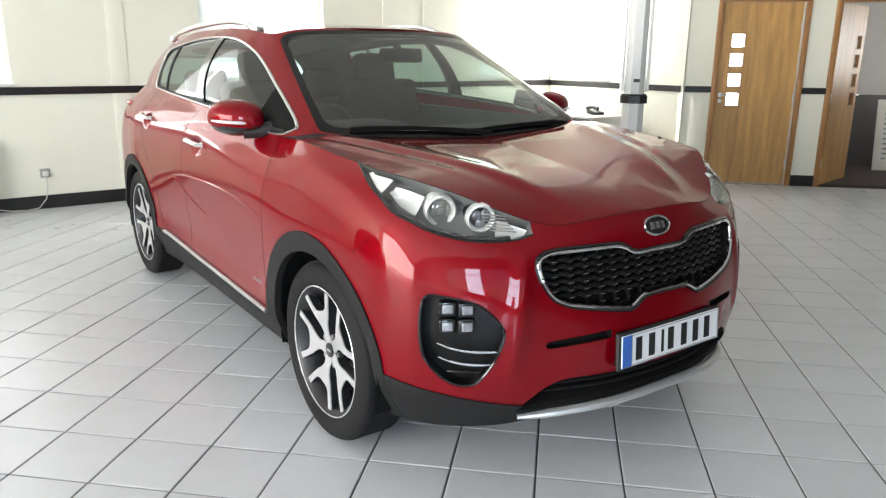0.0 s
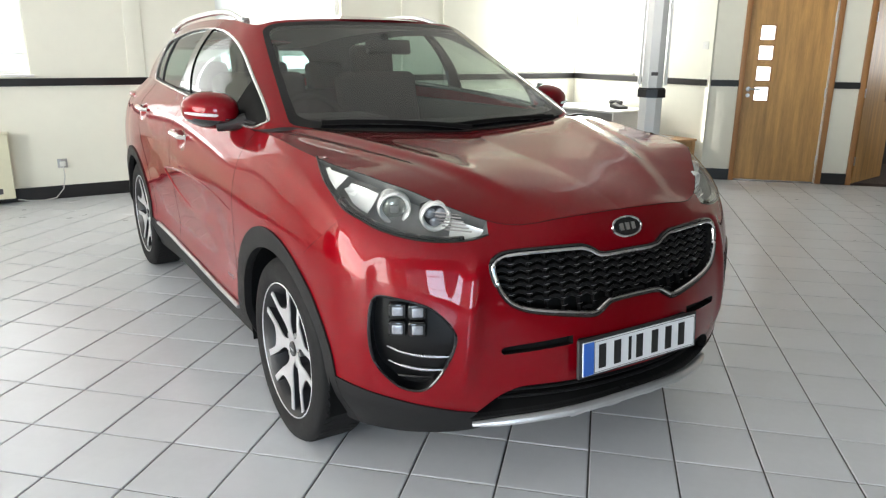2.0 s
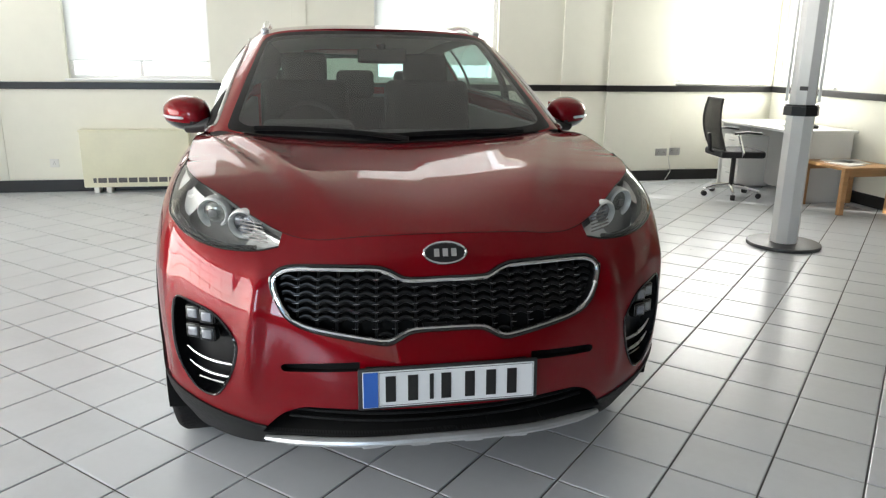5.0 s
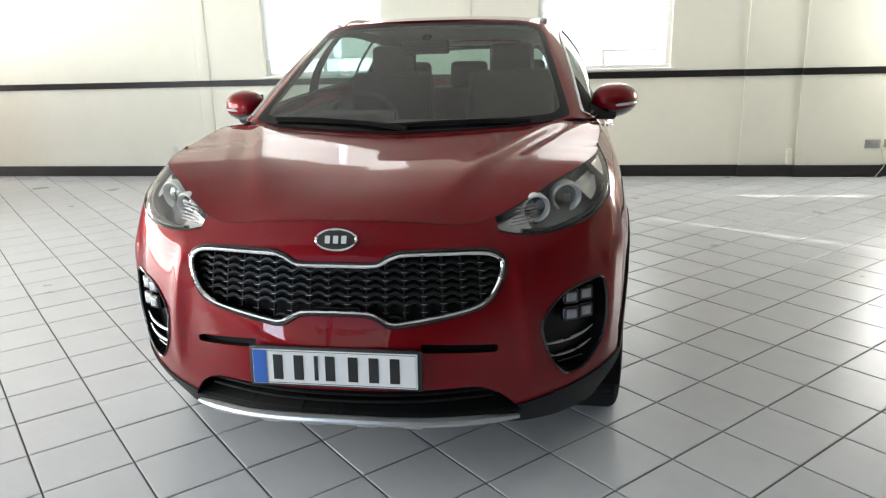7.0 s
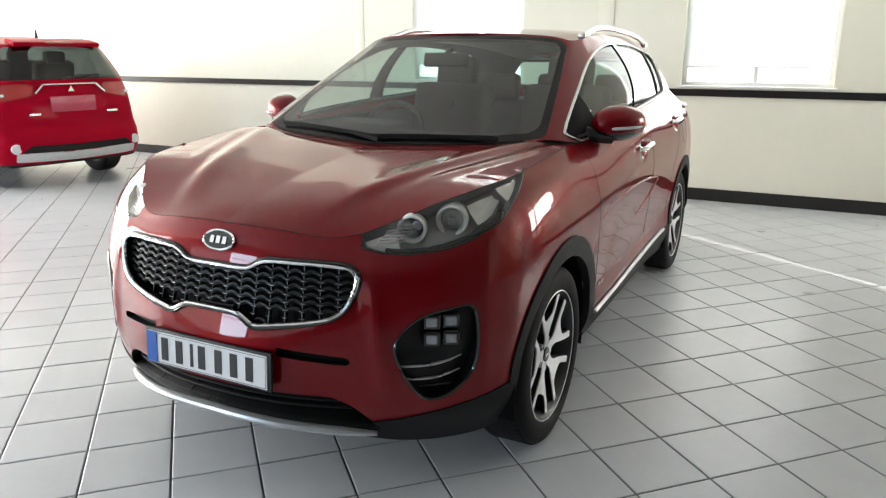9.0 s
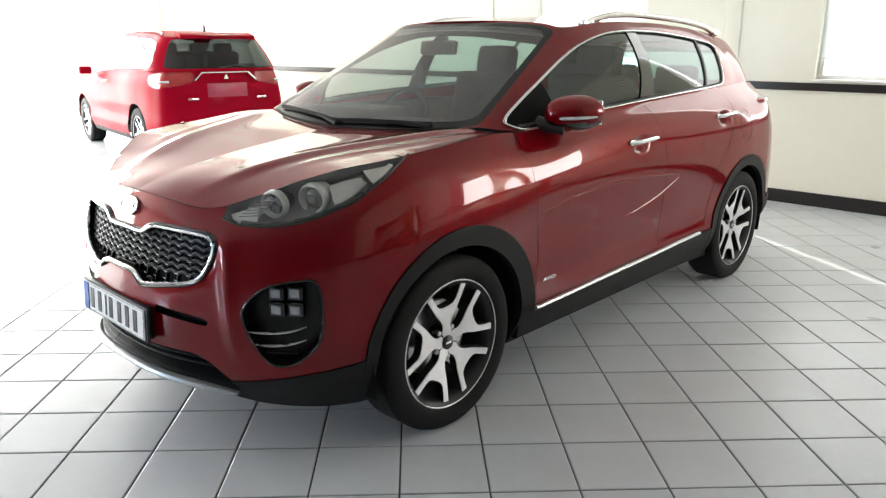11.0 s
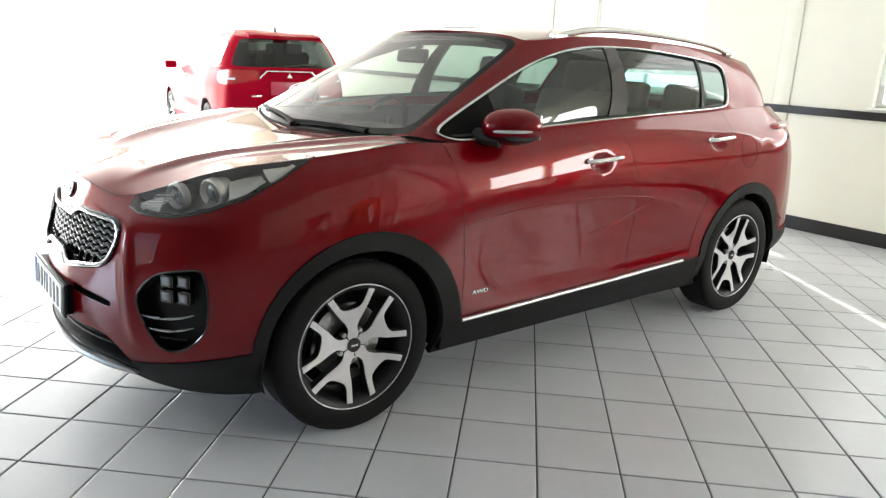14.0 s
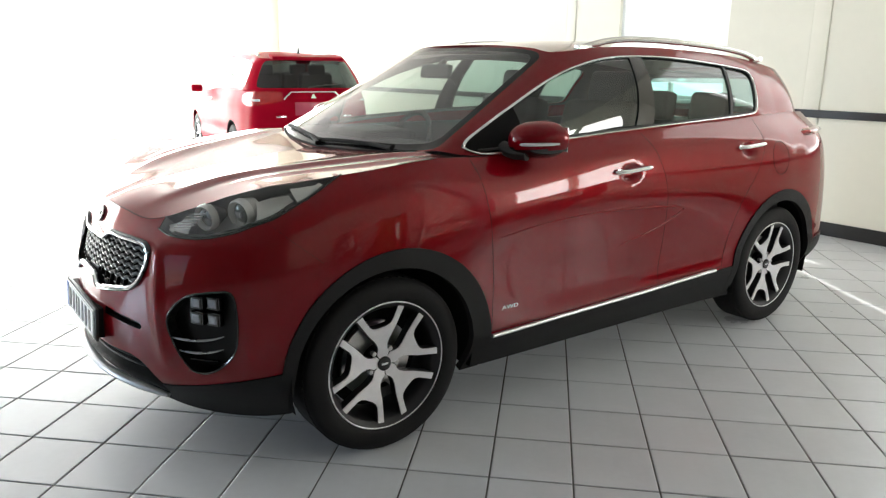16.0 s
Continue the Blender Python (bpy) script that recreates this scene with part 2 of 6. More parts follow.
wall_run("wall_with_doors", pa.xy, pb.xy, 0, ROOM_H, 0.14, 1, [(*DOOR1, 0, 2.06), (*DOOR2, 0, 2.06)])
# The next two walls are unseen; their dark colour shapes reflections in the car.
wall_run("wall_south_east", (pb.x, pb.y), (pb.x, FRONT), 0, ROOM_H, 0.2, 1, [], M_WALLDARK)
wall_run("wall_south", (pb.x, FRONT), (LEFT, FRONT), 0, ROOM_H, 0.3, 1, [(9.7, 18.7, 0.4, 2.7)], M_WALLDARK)
wall_run("wall_west", (LEFT, FRONT - 0.3), (LEFT, BACK), 0, ROOM_H, 0.3, 1, [(0.6, 12.7, 0.06, 3.95)])
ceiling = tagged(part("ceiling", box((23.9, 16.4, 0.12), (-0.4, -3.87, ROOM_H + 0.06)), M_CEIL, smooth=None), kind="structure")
# Backdrops added beyond the windows; they glow themselves so blind gaps read white.
M_BACKGLOW = bpy.data.materials.new("backdrop_glow")
M_BACKGLOW.use_nodes = True
M_BACKGLOW.node_tree.nodes["Principled BSDF"].inputs["Base Color"].default_value = (0.8, 0.82, 0.84, 1)
M_BACKGLOW.node_tree.nodes["Principled BSDF"].inputs["Emission Color"].default_value = (0.95, 0.98, 1.0, 1)
M_BACKGLOW.node_tree.nodes["Principled BSDF"].inputs["Emission Strength"].default_value = 2.4
backdrop = tagged(part("backdrop", box((40, 0.2, 7.0), (0, 14.0, 3.5)), M_BACKGLOW, smooth=None), kind="structure")
tagged(part("backdrop", box((0.2, 20, 7.0), (16.0, 6.0, 3.5)), M_BACKGLOW, smooth=None), kind="structure")
ground = tagged(part("ground", box((400, 400, 0.2), (0, 0, -0.16)), M_GROUND, smooth=None), kind="structure")

# shallow pilasters on the back wall
for x0, x1, d in ((-3.53, -3.38, 0.008), (-0.46, -0.30, 0.008), (2.57, 3.13, 0.025), (3.13, 3.98, 0.05)):
    tagged(part("pilaster", box((x1 - x0, d, ROOM_H), ((x0 + x1) / 2, BACK - d / 2, ROOM_H / 2), bevel=0.008), M_WALL), kind="structure")


def rail_run(a, b, off, side=1):
    """Black dado rail and skirting along a stretch of wall; off: how far the wall face stands proud."""
    a, b = Vector((*a, 0)), Vector((*b, 0))
    d = (b - a).normalized()
    n = Vector((-d.y, d.x, 0)) * side
    for nm, z, h, w in (("dado_rail", 1.058, 0.07, 0.028), ("baseboard", 0.0, 0.125, 0.018)):
        o = n * (off + w / 2)
        tagged(bar(nm, a + o + Vector((0, 0, z)), b + o + Vector((0, 0, z)), w, h, M_BLACK, bevel=0.005), kind="structure")


stops = [(LEFT, 0), (2.57, 0.025), (3.13, 0.05), (3.98, 0), (RIGHT, 0)]
for k, ((x0, o), (x1, o1)) in enumerate(zip(stops, stops[1:])):
    rail_run((x0 - (0.014 if k and stops[k - 1][1] < o else 0), BACK), (x1 + (0.014 if o1 < o else 0), BACK), o, -1)
rail_run((RIGHT, BACK - 0.03), (RIGHT, 1.81), 0, -1)
for s0, s1 in ((0.0, 0.31), (1.27, 1.555), (2.55, 5.7)):
    rail_run(plan(5.0, -2.56 - s0).xy, plan(5.0, -2.56 - s1).xy, 0, -1)


# ---- floor ----
TILE, JOINT = 0.3055, 0.007
floor = tagged(part("floor", box((18.5, 13.6, 0.05), (-2.8, -2.5, -0.0295)), M_GROUT, smooth=None), kind="structure")


def tile_bm(bm, cx, cy, dz=0.0):
    h, c, t = (TILE - JOINT) / 2, 0.0035, TH
    vs = []
    for k, z in ((h, -0.006), (h, -0.0015), (h - c, 0.0)):
        for sx, sy in ((-1, -1), (1, -1), (1, 1), (-1, 1)):
            x, y = sx * k, sy * k
            vs.append(bm.verts.new((cx + x * math.cos(t) - y * math.sin(t), cy + x * math.sin(t) + y * math.cos(t), z + dz)))
    for r in (0, 4):
        for i in range(4):
            bm.faces.new((vs[r + i], vs[r + (i + 1) % 4], vs[r + 4 + (i + 1) % 4], vs[r + 4 + i]))
    bm.faces.new(vs[8:12])


def inside_room(p):
    return LEFT < p.x < 9.2 and FRONT < p.y < BACK + 0.20 and (p.dot(UX) < 4.98 or (p.y > 1.75 and p.x < RIGHT + 0.15))


one_tile = bmesh.new()
tile_bm(one_tile, 0, 0)
ONE_TILE = mesh_of("tile", one_tile, M_TILE)
rest = bmesh.new()
near, far = [], []
for i in range(-60, 60):
    for j in range(-60, 60):
        p = plan((i + 0.5 + 0.276) * TILE, (j + 0.5 + 0.346) * TILE)
        if inside_room(p):
            near.append(((p - Vector((0.4, -1.9, 0))).length, p))
near.sort(key=lambda q: q[0])
rng = random.Random(4)
for k, (_, p) in enumerate(near):
    if k < 300:
        t = new("tile", ONE_TILE)
        t.parent = floor
        t.location = (p.x, p.y, rng.uniform(-0.0006, 0.0006))
    else:
        tile_bm(rest, p.x, p.y, rng.uniform(-0.0006, 0.0006))
part("tiles", rest, M_TILE, floor, smooth=None)["kind"] = "stuff"



# ---- the red car: lofted panels ----
def paint(name, color, coat=1.0, flake=0.25):
    """Metallic lacquer: fine flake under a clear coat."""
    m = mat(name, color, 0.36, flake, vary=0.06, scale=2.0, coat=coat, spec=0.02)
    nt = m.node_tree
    b = nt.nodes["Principled BSDF"]
    co = next(n for n in nt.nodes if n.type == "TEX_COORD")
    fl = nt.nodes.new("ShaderNodeTexNoise")
    fl.inputs["Scale"].default_value = 900
    nt.links.new(co.outputs["Object"], fl.inputs[0])
    bp = nt.nodes.new("ShaderNodeBump")
    bp.inputs["Strength"].default_value, bp.inputs["Distance"].default_value = 0.05, 0.001
    nt.links.new(fl.outputs[0], bp.inputs["Height"])
    nt.links.new(bp.outputs[0], b.inputs["Normal"])
    b.inputs["Coat Roughness"].default_value = 0.02
    b.inputs["Coat IOR"].default_value = 1.42
    b.inputs["Specular Tint"].default_value = (0.7, 0.01, 0.03, 1)
    return m


M_RED = paint("red_metallic_lacquer", (0.182, 0.0003, 0.0045))
M_CLAD = mat("black_grained_cladding", (0.012, 0.012, 0.0125), 0.55, vary=0.2, scale=25, bump=0.25, bump_scale=700, spec=0.2)
M_GLOSSBLACK = mat("gloss_black_trim", (0.008, 0.008, 0.009), 0.12, vary=0.2, scale=10, coat=0.5)
M_CHROME = mat("bright_chrome", (0.85, 0.85, 0.86), 0.08, 1.0, vary=0.03, scale=9)
M_SATIN = mat("satin_silver", (0.54, 0.54, 0.55), 0.28, 1.0, vary=0.05, scale=14)
M_SKID = mat("silver_painted_plastic", (0.55, 0.56, 0.57), 0.35, 0.6, vary=0.06, scale=12)
M_ALLOY = mat("machined_alloy", (0.83, 0.83, 0.85), 0.36, 0.9, vary=0.05, scale=40, stretch=(1, 1, 1))
M_RIMDARK = mat("dark_grey_alloy", (0.014, 0.014, 0.016), 0.4, 0.0, vary=0.2, scale=14)
M_TYRE = mat("tyre_rubber", (0.0075, 0.0075, 0.008), 0.7, vary=0.3, scale=18, bump=0.25, bump_scale=350, spec=0.25)
M_GRILLE = mat("satin_black_mesh", (0.007, 0.007, 0.0075), 0.30, vary=0.2, scale=10, spec=0.25)
M_VOID = mat("unlit_black_plastic", (0.005, 0.005, 0.005), 0.7, vary=0.3, scale=10, spec=0.15)
M_LAMPGREY = mat("lamp_bezel_grey", (0.26, 0.26, 0.255), 0.3, 0.4, vary=0.15, scale=12)
M_LAMPRING = mat("silvered_lamp_ring", (0.82, 0.82, 0.80), 0.32, 0.3, vary=0.04, scale=20)
M_LAMPCHROME = mat("lamp_reflector", (0.86, 0.86, 0.83), 0.26, 0.2, vary=0.05, scale=20)
M_AMBER = mat("indicator_reflector", (0.74, 0.69, 0.67), 0.2, 0.7, vary=0.2, scale=20)
M_PROJECTOR = mat("grey_projector_glass", (0.30, 0.31, 0.28), 0.12, 0.5, vary=0.5, scale=55, coat=0.6)
M_LED = mat("frosted_led_lens", (0.66, 0.67, 0.68), 0.2, vary=0.1, scale=30, coat=0.6)
M_FOGLED = mat("clear_square_lens", (0.26, 0.27, 0.30), 0.15, 0.3, vary=0.3, scale=60, coat=1.0)
M_SEAT = mat("black_seat_leather", (0.028, 0.027, 0.026), 0.75, vary=0.12, scale=5, spec=0.1)
M_DASH = mat("dark_dashboard", (0.04, 0.04, 0.04), 0.7, vary=0.12, scale=5, spec=0.2)
M_LINER = mat("grey_headlining", (0.3, 0.295, 0.28), 0.9, vary=0.08, scale=9)
M_TRIMGREY = mat("dark_grey_inner_trim", (0.05, 0.05, 0.05), 0.8, vary=0.15, scale=9)
M_PLATEW = mat("white_reflective_plate", (0.78, 0.79, 0.8), 0.3, vary=0.03, scale=12)
M_PLATEB = mat("blue_plate_band", (0.03, 0.13, 0.5), 0.35, vary=0.05, scale=12)
M_INK = mat("black_ink", (0.01, 0.01, 0.01), 0.4, vary=0.1)
G_CAR = glass("tinted_car_glass", (0.82, 0.95, 0.90), 0.80, face=0.09)
G_WIND = glass("windscreen_glass", (0.88, 0.96, 0.91), 0.88, face=0.135)
G_DARK = glass("privacy_glass", (0.62, 0.86, 0.80), 0.72, face=0.08)
G_LENS = glass("lamp_lens", (0.97, 0.98, 0.98), 0.93)
for n in G_LENS.node_tree.nodes:
    if n.type == "MATH" and n.operation == "MULTIPLY_ADD":
        n.inputs[2].default_value = 0.06
G_SMOKED = glass("smoked_car_glass", (0.07, 0.08, 0.08), 0.72)
M_SILL = mat("brushed_silver_strip", (0.5, 0.5, 0.51), 0.42, 0.9, vary=0.06, scale=14)
M_WS_BAND = mat("black_glass_border", (0.006, 0.006, 0.007), 0.2, vary=0.1, spec=0.25)


def spline(keys, xs):
    """Smooth values through keys (x, value or values), monotone-friendly Hermite."""
    kx = np.array([k[0] for k in keys], float)
    kv = np.array([np.atleast_1d(np.array(k[1:], float)) for k in keys])
    xs = np.atleast_1d(np.array(xs, float))
    h = np.diff(kx)
    d = np.diff(kv, axis=0) / h[:, None]
    m = np.zeros_like(kv)
    m[0], m[-1] = d[0], d[-1]
    for i in range(1, len(kx) - 1):
        m[i] = (d[i - 1] * h[i] + d[i] * h[i - 1]) / (h[i] + h[i - 1])
    i = np.clip(np.searchsorted(kx, xs) - 1, 0, len(kx) - 2)
    t = ((xs - kx[i]) / h[i])[:, None]
    t = np.clip(t, 0, 1)
    return ((2 * t**3 - 3 * t**2 + 1) * kv[i] + (t**3 - 2 * t**2 + t) * h[i][:, None] * m[i]
            + (-2 * t**3 + 3 * t**2) * kv[i + 1] + (t**3 - t**2) * h[i][:, None] * m[i + 1])


class Plan:
    """A half outline of a car in plan, by arc length from the front's middle."""

    def __init__(self, nodes):
        n = np.array(nodes, float)
        k = np.r_[0, np.cumsum(np.linalg.norm(np.diff(n, axis=0), axis=1))]
        t = np.linspace(0, k[-1], 1600)
        p = spline(np.c_[k, n].tolist(), t)
        p[:, 0] = np.maximum(p[:, 0], 0)
        self.s = np.r_[0, np.cumsum(np.linalg.norm(np.diff(p, axis=0), axis=1))]
        self.p = p
        g = np.gradient(p, self.s, axis=0)
        g /= np.linalg.norm(g, axis=1)[:, None]
        g[0], g[-1] = (1, 0), (-1, 0)
        self.n = np.c_[g[:, 1], -g[:, 0]]
        self.len = self.s[-1]

    def at(self, s):
        return np.c_[np.interp(s, self.s, self.p[:, 0]), np.interp(s, self.s, self.p[:, 1])]

    def out(self, s):
        v = np.c_[np.interp(s, self.s, self.n[:, 0]), np.interp(s, self.s, self.n[:, 1])]
        return v / np.linalg.norm(v, axis=1)[:, None]

    def where(self, x, y):
        return float(self.s[np.argmin((self.p[:, 0] - x)**2 + (self.p[:, 1] - y)**2)])


def outline(pts, n=160, closed=True):
    """A smooth closed outline through 2D points; a doubled point keeps its corner."""
    p = np.array(pts, float)
    out = []
    k = len(p)
    per = max(4, n // k)
    for i in range(k if closed else k - 1):
        p0, p1, p2, p3 = (p[(i + j) % k] if closed else p[min(max(i + j, 0), k - 1)] for j in (-1, 0, 1, 2))
        if np.allclose(p1, p2):
            continue
        m1 = np.zeros(2) if np.allclose(p0, p1) else (p2 - p0) * 0.5
        m2 = np.zeros(2) if np.allclose(p2, p3) else (p3 - p1) * 0.5
        if np.allclose(p0, p1):
            m1 = (p2 - p1)
        if np.allclose(p2, p3):
            m2 = (p2 - p1)
        ln = np.linalg.norm(p2 - p1)
        m1, m2 = (m * min(1, ln / (np.linalg.norm(m) + 1e-9)) for m in (m1, m2))
        t = np.linspace(0, 1, per, endpoint=False)[:, None]
        out.append((2 * t**3 - 3 * t**2 + 1) * p1 + (t**3 - 2 * t**2 + t) * m1 + (-2 * t**3 + 3 * t**2) * p2 + (t**3 - t**2) * m2)
    if not closed:
        out.append(p[-1:])
    return np.concatenate(out)


def inside(poly, q):
    """Which of the 2D points q lie inside the polygon."""
    x, y = q[:, 0][:, None], q[:, 1][:, None]
    a, b = poly, np.roll(poly, -1, axis=0)
    c = ((a[:, 1] > y) != (b[:, 1] > y)) & (x < (b[:, 0] - a[:, 0]) * (y - a[:, 1]) / (b[:, 1] - a[:, 1] + 1e-12) + a[:, 0])
    return c.sum(1) % 2 == 1


def nearest_on(poly, q):
    a, b = poly, np.roll(poly, -1, axis=0)
    d = b - a
    t = np.clip(((q[:, None] - a) * d).sum(2) / ((d**2).sum(1) + 1e-12), 0, 1)
    c = a + t[..., None] * d
    k = ((c - q[:, None])**2).sum(2).argmin(1)
    return c[np.arange(len(q)), k]


class Skin:
    """A fine grid over a panel surface, from which regions are cut along clean outlines."""

    def __init__(self, pts, flip=False):
        self.P = np.array(pts, float)
        self.n, self.m = self.P.shape[:2]
        self.face = np.zeros((self.n - 1, self.m - 1), int)
        self.flip = flip
        self.kinds = {"body": 0}

    def centres(self, A):
        return (A[:-1, :-1] + A[1:, :-1] + A[:-1, 1:] + A[1:, 1:]) / 4

    def normals(self):
        a, b = np.gradient(self.P, axis=0), np.gradient(self.P, axis=1)
        n = np.cross(a, b)
        n /= np.linalg.norm(n, axis=2)[..., None] + 1e-12
        return -n if self.flip else n

    def cut(self, name, uv, poly, only=None):
        """Marks the faces whose middle lies in poly (in the 2D coordinates uv) and pulls the border onto the outline."""
        k = self.kinds.setdefault(name, len(self.kinds))
        c = self.centres(uv).reshape(-1, 2)
        lo, hi = poly.min(0), poly.max(0)
        near = ((c > lo) & (c < hi)).all(1)
        hit = np.zeros(len(c), bool)
        if near.any():
            hit[near] = inside(poly, c[near])
        hit = hit.reshape(self.face.shape)
        if only is not None:
            hit &= np.isin(self.face, [self.kinds[o] for o in only])
        self.face[hit] = k
        pad = np.pad(hit, 1, mode="edge")
        s = pad[:-1, :-1].astype(int) + pad[1:, :-1] + pad[:-1, 1:] + pad[1:, 1:]
        ii, jj = np.nonzero((s > 0) & (s < 4))
        if only is not None:
            ok = []
            for i, j in zip(ii, jj):
                blk = self.face[max(i - 1, 0):i + 1, max(j - 1, 0):j + 1]
                ok.append(np.isin(blk, [self.kinds[o] for o in only] + [k]).all())
            ii, jj = ii[ok], jj[ok]
        if len(ii) == 0:
            return
        q = uv[ii, jj]
        g = nearest_on(poly, q) - q
        tu, tv = np.gradient(uv, axis=0)[ii, jj], np.gradient(uv, axis=1)[ii, jj]
        pu, pv = np.gradient(self.P, axis=0)[ii, jj], np.gradient(self.P, axis=1)[ii, jj]
        det = tu[:, 0] * tv[:, 1] - tu[:, 1] * tv[:, 0]
        det = np.where(np.abs(det) < 1e-12, 1e-12, det)
        a = (g[:, 0] * tv[:, 1] - g[:, 1] * tv[:, 0]) / det
        b = (tu[:, 0] * g[:, 1] - tu[:, 1] * g[:, 0]) / det
        a[ii == 0], a[ii == self.n - 1] = 0, 0
        a, b = np.clip(a, -1.2, 1.2), np.clip(b, -1.2, 1.2)
        self.P[ii, jj] += a[:, None] * pu + b[:, None] * pv
        uv[ii, jj] += a[:, None] * tu + b[:, None] * tv

    def bm(self, names, shift=0.0, mirror=True, side=0, rim=0.0, thick=0.0):
        """A bmesh of the faces of these regions, moved along the normal; rim: depth of a wall along the border."""
        ks = [self.kinds[n] for n in names if n in self.kinds]
        sel = np.argwhere(np.isin(self.face, ks))
        N = self.normals() if shift or rim else None
        Q = self.P + N * shift if shift else self.P
        bm = bmesh.new()
        for sx in (1, -1) if mirror else (side or 1,):
            vs = {}

            def vert(i, j):
                if (i, j) not in vs:
                    p = Q[i, j]
                    vs[i, j] = bm.verts.new((p[0] * sx, p[1], p[2]))
                return vs[i, j]
            fs = []
            for i, j in sel:
                q = [vert(i, j), vert(i + 1, j), vert(i + 1, j + 1), vert(i, j + 1)]
                if (sx < 0) != self.flip:
                    q.reverse()
                try:
                    fs.append(bm.faces.new(q))
                except ValueError:
                    pass
            if rim:
                edge = [e for e in {e for f in fs for e in f.edges} if len(e.link_faces) == 1 and max(abs(v.co.x) for v in e.verts) > 0.0005]
                key = {v: ij for ij, v in vs.items()}
                low = {}
                for e in edge:
                    for v in e.verts:
                        if v not in low:
                            i, j = key[v]
                            p = Q[i, j] + N[i, j] * rim
                            low[v] = bm.verts.new((p[0] * sx, p[1], p[2]))
                for e in edge:
                    a, b = e.verts
                    bm.faces.new((a, b, low[b], low[a]))
        bmesh.ops.remove_doubles(bm, verts=bm.verts[:], dist=0.0004)
        if rim:
            bmesh.ops.recalc_face_normals(bm, faces=bm.faces[:])
        return bm

    def on(self, uv, q, lift=0.0):
        """Points of the surface at 2D coordinates q, found on the grid, lifted along the normal."""
        U = uv.reshape(-1, 2)
        N = self.normals().reshape(-1, 3)
        P = self.P.reshape(-1, 3)
        gu, gv = np.gradient(uv, axis=0).reshape(-1, 2), np.gradient(uv, axis=1).reshape(-1, 2)
        pu, pv = np.gradient(self.P, axis=0).reshape(-1, 3), np.gradient(self.P, axis=1).reshape(-1, 3)
        out = []
        for p in np.array(q, float):
            k = ((U - p)**2).sum(1).argmin()
            g = p - U[k]
            det = gu[k][0] * gv[k][1] - gu[k][1] * gv[k][0]
            a, b = 0.0, 0.0
            if abs(det) > 1e-12:
                a = np.clip((g[0] * gv[k][1] - g[1] * gv[k][0]) / det, -1, 1)
                b = np.clip((gu[k][0] * g[1] - gu[k][1] * g[0]) / det, -1, 1)
            out.append(P[k] + a * pu[k] + b * pv[k] + N[k] * lift)
        return np.array(out)


def mirrored(pts):
    return [(-p[0], p[1], p[2]) for p in pts]


def loft(plan_, sections, svals, q):
    """A wall round a plan outline. sections: (arc length, [(height, offset) from bottom to top])."""
    keys = [[s] + [v for zo in sec for v in zo] for s, sec in sections]
    V = spline(keys, svals).reshape(len(svals), -1, 2)
    k = np.linspace(0, 1, V.shape[1])
    base, nrm = plan_.at(svals), plan_.out(svals)
    P = np.zeros((len(svals), len(q), 3))
    for i in range(len(svals)):
        zo = spline(np.c_[k, V[i]].tolist(), q)
        P[i, :, 0] = base[i, 0] + nrm[i, 0] * zo[:, 1]
        P[i, :, 1] = base[i, 1] + nrm[i, 1] * zo[:, 1]
        P[i, :, 2] = zo[:, 0]
    P[:, :, 0] = np.maximum(P[:, :, 0], 0)
    P[0, :, 0] = 0
    P[-1, :, 0] = 0
    return P


def strip(name, pts, r, material, parent, flat=1.0, closed=False, both=True, label="", n=8, up=None):
    """A thin bar along points of the surface, on one or both flanks of a car."""
    bm = tube([tuple(p) for p in pts], r, n, closed, flat, up)
    ob = part(name, bm, material, parent, label)
    if both:
        part(name, tube(mirrored(pts), r, n, closed, flat, up), material, parent, label)
    return ob


# wheels
def revolve(profile, n=64):
    """A ring turned round the x axis from (x, radius) points."""
    bm = bmesh.new()
    rings = [[bm.verts.new((x, r * math.cos(2 * math.pi * j / n), r * math.sin(2 * math.pi * j / n))) for j in range(n)] for x, r in profile]
    for a, b in zip(rings, rings[1:]):
        for j in range(n):
            bm.faces.new((a[j], a[(j + 1) % n], b[(j + 1) % n], b[j]))
    return bm


def polar_plate(shape, x0, x1, lean, bevel=0.0):
    """A plate in the wheel's plane from (radius, angle) points; lean: how far it sinks towards the hub."""
    bm = bmesh.new()

    def pt(r, a, x):
        return (x - lean * max(0.0, (0.24 - r) / 0.24), r * math.cos(a), r * math.sin(a))
    top = [bm.verts.new(pt(r, a, x1)) for r, a in shape]
    low = [bm.verts.new(pt(r, a, x0)) for r, a in shape]
    bm.faces.new(top)
    bm.faces.new(low[::-1])
    k = len(shape)
    for i in range(k):
        bm.faces.new((top[i], low[i], low[(i + 1) % k], top[(i + 1) % k]))
    bmesh.ops.recalc_face_normals(bm, faces=bm.faces[:])
    bmesh.ops.triangulate(bm, faces=[f for f in bm.faces if len(f.verts) > 4])
    return bm


